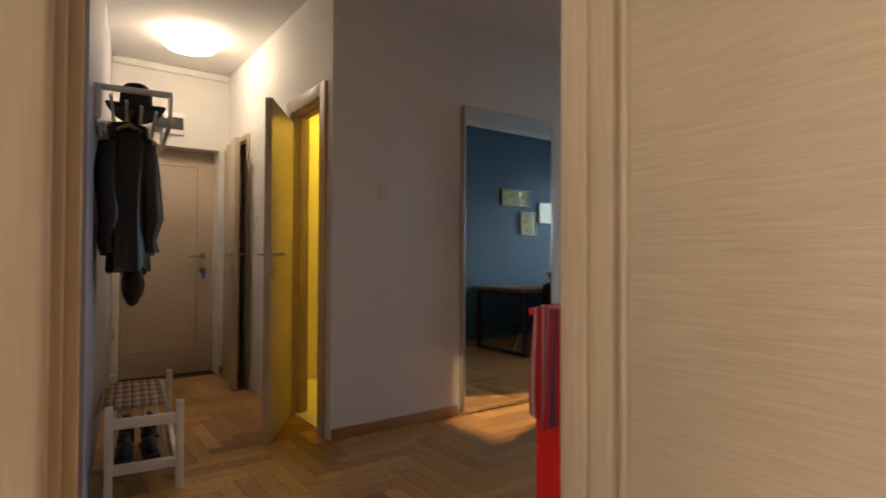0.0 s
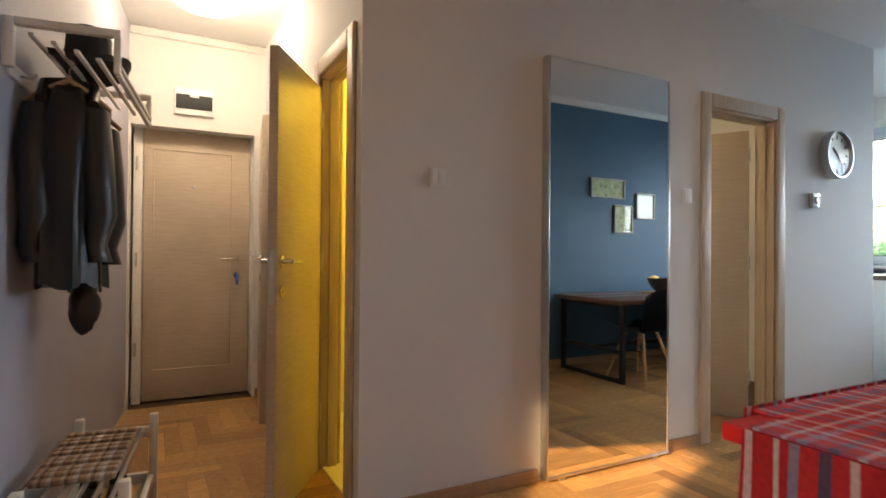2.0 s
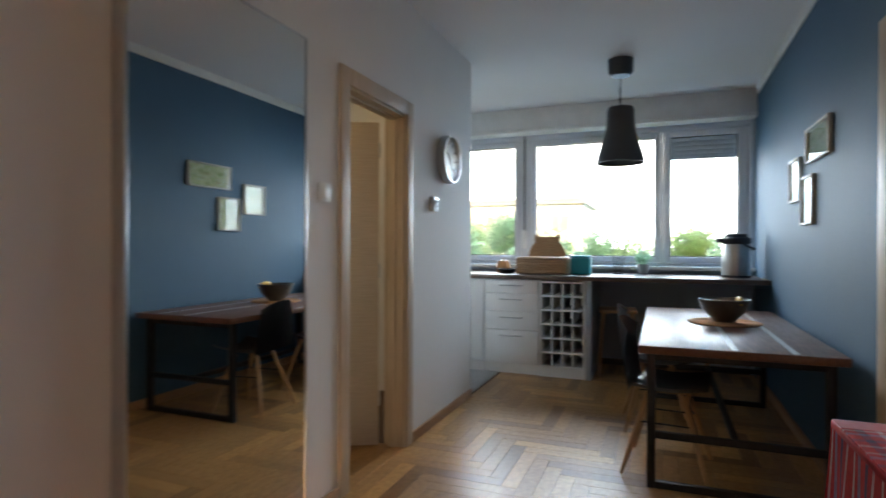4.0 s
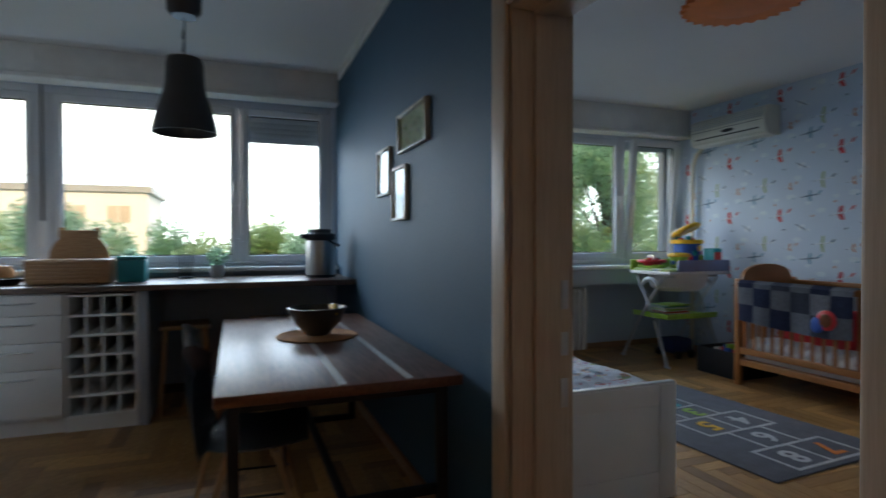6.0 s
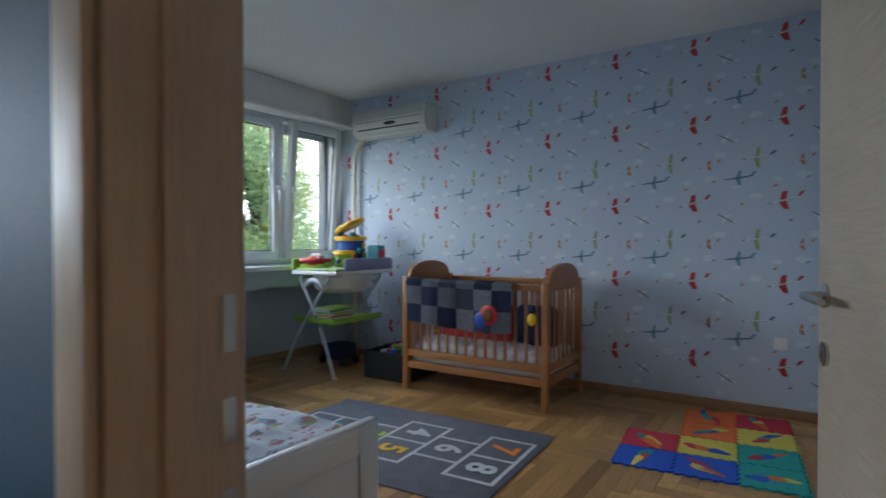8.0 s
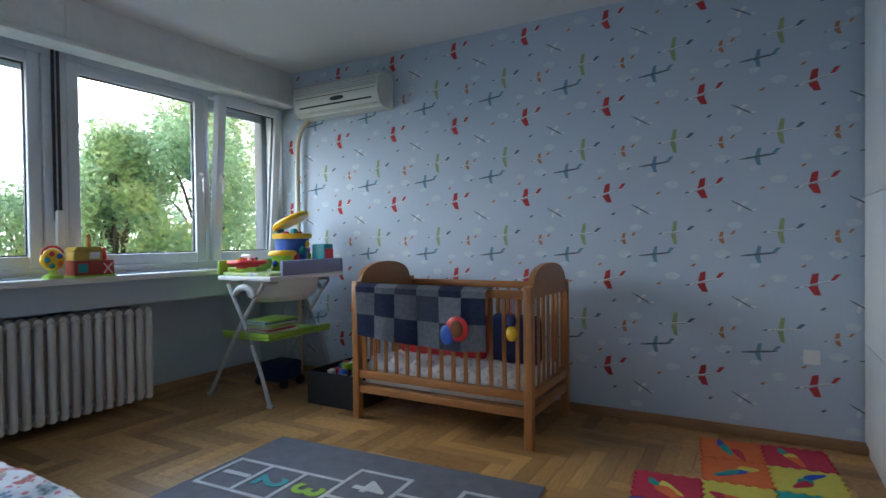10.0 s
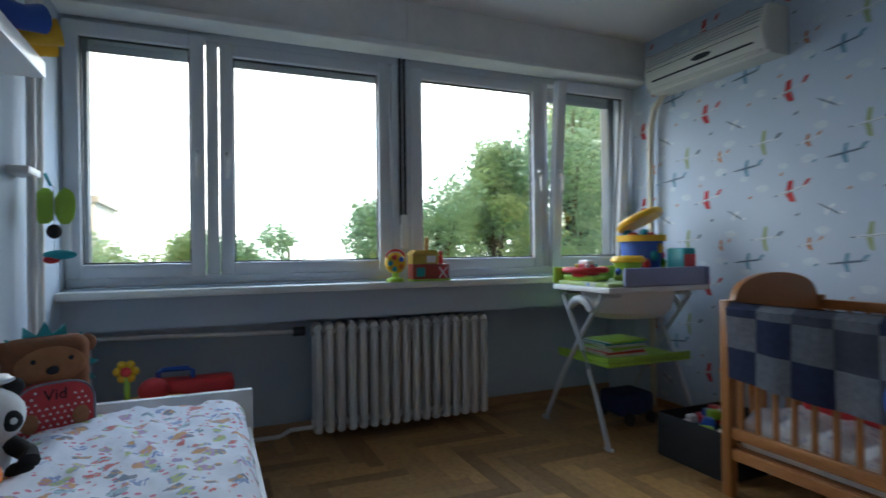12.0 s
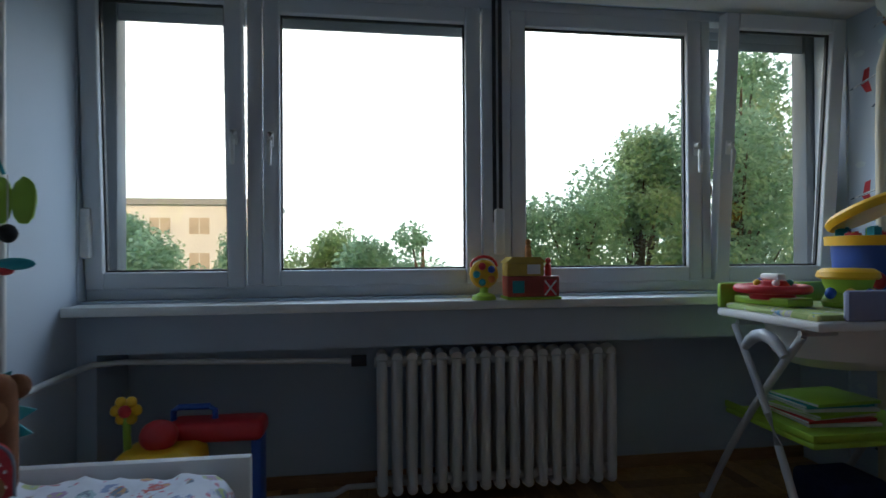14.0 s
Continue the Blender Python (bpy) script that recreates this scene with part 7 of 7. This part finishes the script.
def writing(parent, text, size, m, material, name="writing"):
    """Letters as a thin mesh."""
    c = bpy.data.curves.new(name, "FONT")
    c.body, c.size, c.extrude, c.align_x, c.align_y, c.offset = text, size, 0.001, "CENTER", "CENTER", 0.006
    t_ob = bpy.data.objects.new(name, c)
    scene.collection.objects.link(t_ob)
    bpy.context.view_layer.update()
    me = bpy.data.meshes.new_from_object(t_ob.evaluated_get(bpy.context.evaluated_depsgraph_get()))
    bpy.data.objects.remove(t_ob)
    me.materials.clear()
    me.materials.append(material)
    ob = new(name, me)
    ob.parent = parent
    ob.matrix_basis = m
    return ob


for (x0, x1, y0, y1), text, mat in zip(CELLS, "78645321", ("orange", "rug_white", "rug_white", "rug_white", "yellow", "green", "teal", "rug_white")):
    writing(rug, text, 0.23, pose((x0 + x1) / 2, (y0 + y1) / 2, 0.0135, 0, 0, 90), M[mat], "number")

foam = {"blue": (0.02, 0.10, 0.55), "teal": (0.02, 0.33, 0.30), "pink": (0.55, 0.03, 0.07), "yellow": (0.70, 0.60, 0.10), "orange": (0.75, 0.16, 0.04)}
foam = {k: paint("foam_" + k, c, 0.85, 0.05, 20, 300, 0.25) for k, c in foam.items()}
fm = thing("foam_puzzle_mat", "bright foam puzzle mat with cut-out picture shapes", "play mat", (3.76, -1.25, 0), 6)
TS = 0.305


def jigsaw(w):
    pts = []
    for side in range(4):
        for i in range(40):
            s = i / 40
            bump = 0.009 if math.sin(s * math.pi * 10) > 0 else -0.004
            p = (s * w, -bump) if side == 0 else (w + bump, s * w) if side == 1 else (w - s * w, w + bump) if side == 2 else (-bump, w - s * w)
            pts.append((p[0], p[1], 0.0))
    return pts


LAY = [(0, 0, "blue"), (1, 0, "blue"), (2, 0, "teal"), (0, 1, "pink"), (1, 1, "yellow"), (2, 1, "teal"), (1, 2, "orange"), (2, 2, "yellow"), (1, 3, "orange"), (2, 3, "pink")]
rnd = random.Random(11)
for i, j, c in LAY:
    x0, y0 = -TS * (i + 1), -TS * (j + 1)
    bm = bmesh.new()
    prism(bm, [(p[0] + x0, p[1] + y0, 0.0003 * (i + 3 * j)) for p in jigsaw(TS - 0.012)], 0.010)
    tile = part("foam_tile", bm, foam[c], fm)
    others = [k for k in foam if k != c]
    cx, cy = x0 + TS / 2, y0 + TS / 2
    a0 = rnd.uniform(0, 3.14)
    for k in range(3):
        bm = bmesh.new()
        ux, uy = math.cos(a0), math.sin(a0)
        off = (-0.06 + 0.06 * k)
        l_, w_ = rnd.uniform(0.04, 0.09), rnd.uniform(0.018, 0.035)
        px, py = cx + ux * off - uy * rnd.uniform(-0.03, 0.03), cy + uy * off + ux * rnd.uniform(-0.03, 0.03)
        n = 18
        prism(bm, [(px + (ux * l_ * math.cos(q) - uy * w_ * math.sin(q)) * (1 + 0.2 * math.sin(3 * q + k)), py + (uy * l_ * math.cos(q) + ux * w_ * math.sin(q)) * (1 + 0.2 * math.sin(3 * q + k)), 0.0103 + 0.0003 * (i + 3 * j)) for q in [2 * math.pi * u / n for u in range(n)]], 0.0008 + 0.0004 * k)
        part("picture_piece", bm, foam[others[(i + j + k) % 4]], tile)

# ---- wallpaper print ----
INK = {"red_ink": (0.52, 0.05, 0.06), "green_ink": (0.34, 0.42, 0.22), "blue_ink": (0.16, 0.32, 0.46), "rust_ink": (0.50, 0.22, 0.12), "dark_ink": (0.13, 0.17, 0.24), "white_ink": (0.72, 0.76, 0.80), "cloud_ink": (0.62, 0.70, 0.76)}
INK = {k: paint(k, c, 0.85, 0.08, 30, 250, 0.08) for k, c in INK.items()}
prints = {k: bmesh.new() for k in INK}


def stamp(ink, outline, x, z, ang, scale, layer):
    ca, sa = math.cos(ang), math.sin(ang)
    bm_ = prints[ink]
    vs = [bm_.verts.new((x - (u * ca - v * sa) * scale, YP + 0.0006 * layer, z + (u * sa + v * ca) * scale)) for u, v in outline]
    bm_.faces.new(vs)


BODY = [(-0.52, -0.010), (-0.30, -0.030), (0.25, -0.026), (0.48, 0.0), (0.25, 0.032), (-0.30, 0.026)]
NOSE = [(-0.52, -0.010), (-0.40, -0.024), (-0.40, 0.02), (-0.50, 0.010)]
WING_UP = [(-0.16, 0.02), (0.02, 0.02), (0.10, 0.30), (-0.04, 0.30)]
WING_LO = [(-0.20, -0.02), (0.0, -0.02), (0.02, -0.34), (-0.12, -0.30)]
STRIPE = [(-0.30, -0.018), (0.30, -0.014), (0.30, -0.002), (-0.30, -0.004)]
TAIL = [(0.30, 0.02), (0.42, 0.02), (0.60, 0.20), (0.46, 0.22)]
for k in range(-1, 9):
    for r in range(-1, 6):
        X, Z = 2.997 + 0.566 * k, 2.607 - 0.566 * r
        for dx, dz, ang, sc, wing, bodyink in ((0, 0, 0.24, 0.215, "red_ink", "white_ink"), (0.16, -0.265, 0.08, 0.20, "green_ink", "white_ink"), (0.275, -0.40, 0.10, 0.20, "blue_ink", "dark_ink"), (-0.10, -0.30, 0.25, 0.14, "rust_ink", "white_ink"), (0.36, -0.12, -0.55, 0.14, "white_ink", "dark_ink")):
            x, z = X + dx, Z + dz
            if not (2.6 < x < XW - 0.04 and 0.08 < z < ZC - 0.03):
                continue
            lay = 1.5
            ku, kv = {"red_ink": (1.05, 0.9), "green_ink": (0.75, 1.15), "blue_ink": (0.7, 0.8)}.get(wing, (0.9, 0.8))
            stamp(wing, [(u * ku, v * kv) for u, v in WING_UP], x, z, ang, sc, lay)
            stamp(wing, [(u * ku, v * kv) for u, v in WING_LO], x, z, ang, sc, lay)
            stamp("dark_ink" if wing == "green_ink" else wing, [(u * 0.9 + 0.02, v * 0.7) for u, v in TAIL], x, z, ang, sc, lay)
            stamp(bodyink, BODY, x, z, ang, sc, lay + 1)
            stamp("dark_ink", NOSE, x, z, ang, sc, lay + 2)
            stamp("dark_ink", STRIPE, x, z, ang, sc, lay + 2)
        for dx, dz, w in ((0.18, 0.03, 0.042), (0.40, -0.23, 0.04), (-0.10, -0.40, 0.045), (0.05, -0.42, 0.03), (0.30, 0.10, 0.028)):
            x, z = X + dx, Z + dz
            if 2.6 < x < XW - 0.06 and 0.1 < z < ZC - 0.04:
                stamp("cloud_ink", [(w * math.cos(q) * (1 + 0.12 * math.sin(5 * q)), 0.55 * w * math.sin(q)) for q in [2 * math.pi * u / 14 for u in range(14)]], x, z, 0, 1.0, 1)
        for dx, dz, c in ((0.26, -0.02, "rust_ink"), (-0.03, -0.14, "dark_ink"), (0.06, -0.47, "rust_ink"), (0.44, -0.42, "blue_ink")):
            x, z = X + dx, Z + dz
            if 2.6 < x < XW - 0.06 and 0.1 < z < ZC - 0.04:
                stamp(c, [(-0.018, 0), (0, -0.006), (0.018, 0.008), (0.002, 0.010)], x, z, 0.2, 1.0, 1.5)
for k, b in prints.items():
    tagged(part(k.replace("ink", "print"), b, INK[k], paper), "small printed aeroplane figures", kind="stuff")

# ---- outdoors ----
solid("ground", boxes((7.76, 400, -300, 300, -9.2, -9.0)), M["grass"], "grass ground below the building", "ground")


def tree(x, y, top, rad, seed, lit):
    rnd = random.Random(seed)
    t = thing("tree", "leafy deciduous tree outside the window", "tree", (x, y, -9.0), group="trees outside")
    h = top + 9.0
    bm = bmesh.new()
    tube(bm, [(0, 0, 0), (0.1, 0.05, h * 0.3), (-0.05, 0.1, h * 0.6), (0.1, 0, h * 0.9)], [0.28, 0.22, 0.15, 0.05], 10)
    part("trunk", bm, M["bark"], t)
    blobs = []
    bm = bmesh.new()
    for k in range(20):
        a, e = rnd.uniform(0, 6.28), rnd.uniform(0.0, 1.0)
        d = rad * rnd.uniform(0.15, 0.95) * (1.0 - 0.75 * e * e)
        c = Vector((d * math.cos(a), d * math.sin(a), h - 0.3 * rad - (1 - e) * 2.4 * rad))
        blobs.append((c, rad * rnd.uniform(0.24, 0.44)))
        tube(bm, [(0, 0, c.z * 0.72), (c.x * 0.6, c.y * 0.6, c.z * 0.92), tuple(c)], [0.07, 0.045, 0.02], 6)
    part("limbs", bm, M["bark"], t)
    verts, faces = [], []
    for c, r in blobs:
        for k in range(int(900 * (r / 1.1) ** 1.6) + 160):
            p = c + Vector((rnd.gauss(0, 1), rnd.gauss(0, 1), rnd.gauss(0, 0.8))).normalized() * r * rnd.uniform(0.45, 1.12)
            q = Euler((rnd.uniform(-1.0, 1.0), rnd.uniform(-1.0, 1.0), rnd.uniform(0, 6.28))).to_matrix()
            s = rnd.uniform(0.05, 0.105)
            b = len(verts)
            verts += [tuple(p + q @ Vector(v)) for v in ((-s, -s * 0.3, 0), (0, -s * 0.55, 0.02), (s, 0, 0), (0.1 * s, s * 0.6, 0.03), (-0.7 * s, s * 0.4, 0))]
            faces.append((b, b + 1, b + 2, b + 3, b + 4))
    me = bpy.data.meshes.new("crown")
    me.from_pydata(verts, [], faces)
    me.materials.append(M["leaf_lit"] if lit else M["leaf"])
    crown = new("crown", me)
    crown.parent = t


for k, (x, y, top, rad) in enumerate(((19.0, -10.8, 7.0, 2.5), (22.0, -13.5, 8.4, 3.2), (20.0, -6.4, 3.8, 2.3), (20.5, -4.3, 2.9, 1.8), (20.5, -8.6, 4.9, 2.2), (22.0, -2.0, 2.5, 2.0), (27.0, -12.6, 7.0, 3.0), (25.0, 1.0, 2.5, 2.1), (27.0, 4.6, 2.0, 1.9), (25.0, 8.2, 3.0, 2.0), (30.0, 12.0, 3.0, 2.2), (28.0, 16.0, 2.8, 2.4), (21.0, -0.3, 1.7, 2.0), (22.0, 3.0, 1.7, 2.2), (21.0, 6.0, 1.9, 2.2), (20.0, 9.2, 2.0, 2.4))):
    tree(x, y, top, rad, 20 + k, k % 3 == 1)

bm = bmesh.new()
n = 24
ring_lo, ring_hi = [], []
for i in range(n + 1):
    a = -1.45 + 2.9 * i / n
    ring_lo.append(bm.verts.new((8 + 380 * math.cos(a), 380 * math.sin(a), -30)))
    ring_hi.append(bm.verts.new((8 + 380 * math.cos(a), 380 * math.sin(a), 330)))
for i in range(n):
    bm.faces.new((ring_lo[i], ring_lo[i + 1], ring_hi[i + 1], ring_hi[i]))
solid("backdrop", bm, emitter("hazy_sky", (0.84, 0.93, 1.0), 2.2), "bright white hazy sky", "sky")

ab = thing("apartment_building", "pale low apartment building far beyond the trees", "building", (62.0, 26.0, -9.0))
part("wall", boxes((0, 12, -16, 18, 0, 15.0)), M["facade"], ab)
part("roof", boxes((-0.4, 12.4, -16.4, 18.4, 15.0, 15.6)), M["upvc_dark"], ab, "flat grey roof slab")
for fl in range(4):
    for k in range(9):
        y = -14.5 + 3.7 * k
        w = part("window", boxes((-0.05, 0.02, y, y + 1.9, 1.6 + 3.5 * fl, 3.2 + 3.5 * fl)), M["facade_blind"], ab)
        part("window_frame", boxes((-0.09, -0.051, y + 0.9, y + 1.0, 1.6 + 3.5 * fl, 3.2 + 3.5 * fl)), M["white"], w)

# ---- herringbone parquet, last ----
PB, PL = 0.085, 0.51       # width and length of a block
shapes = {}


def block_mesh(lx, ly, mat):
    key = (round(lx, 4), round(ly, 4), mat)
    if key not in shapes:
        g = 0.0008
        x0, x1, y0, y1, c = g, lx - g, g, ly - g, 0.0006
        v = [(x0, y0, -0.006), (x1, y0, -0.006), (x1, y1, -0.006), (x0, y1, -0.006), (x0, y0, -c), (x1, y0, -c), (x1, y1, -c), (x0, y1, -c), (x0 + c, y0 + c, 0), (x1 - c, y0 + c, 0), (x1 - c, y1 - c, 0), (x0 + c, y1 - c, 0)]
        f = [(8, 9, 10, 11)] + [(a, (a + 1) % 4, (a + 1) % 4 + 4, a + 4) for a in range(4)] + [(a + 4, (a + 1) % 4 + 4, (a + 1) % 4 + 8, a + 8) for a in range(4)]
        shapes[key] = (v, f)
    return shapes[key]


ROOMS = [(-2.2, XW, 1.10, YM), (-2.2, 1.40, YM, YE), (2.56, XR, YP, 1.10), (-2.2, 2.44, -2.8, 1.10), (MD0, MD1, YM, 5.2)]
NEAR = [(3.4, 5.0, -2.3, 0.0), (1.2, 3.4, 2.0, 3.5)]
verts, faces = [], []
meshes, count = {}, 0
for u in range(-160, 161):
    for s in range(-30, 31):
        for turned in (False, True):
            ox, oy = u * PB + s * PL, u * PB - s * PL
            x0, y0 = (ox - PB, oy) if turned else (ox, oy)
            lx, ly = (PB, PL) if turned else (PL, PB)
            for a, b, c, d in ROOMS:
                ca, cb, cc, cd = max(x0, a), min(x0 + lx, b), max(y0, c), min(y0 + ly, d)
                if cb - ca < 0.004 or cd - cc < 0.004:
                    continue
                v, f = block_mesh(cb - ca, cd - cc, turned)
                whole = cb - ca > lx - 0.001 and cd - cc > ly - 0.001
                if whole and count < 290 and any(n[0] < x0 and x0 + lx < n[1] and n[2] < y0 and y0 + ly < n[3] for n in NEAR):
                    key = turned
                    if key not in meshes:
                        me = bpy.data.meshes.new("parquet_block")
                        me.from_pydata(v, [], f)
                        me.materials.append(M["parquet_y"] if turned else M["parquet_x"])
                        meshes[key] = me
                    ob = new("parquet_block", meshes[key])
                    ob.location = (x0, y0, 0)
                    ob.parent = floor
                    count += 1
                else:
                    base = len(verts)
                    verts += [(p[0] + ca, p[1] + cc, p[2]) for p in v]
                    faces += [tuple(q + base for q in face) for face in f]
me = bpy.data.meshes.new("parquet_rest")
me.from_pydata(verts, [], faces)
me.materials.append(M["parquet_far"])
rest = new("parquet_rest", me)
rest.parent = floor
tagged(rest, "oak herringbone blocks", kind="stuff")
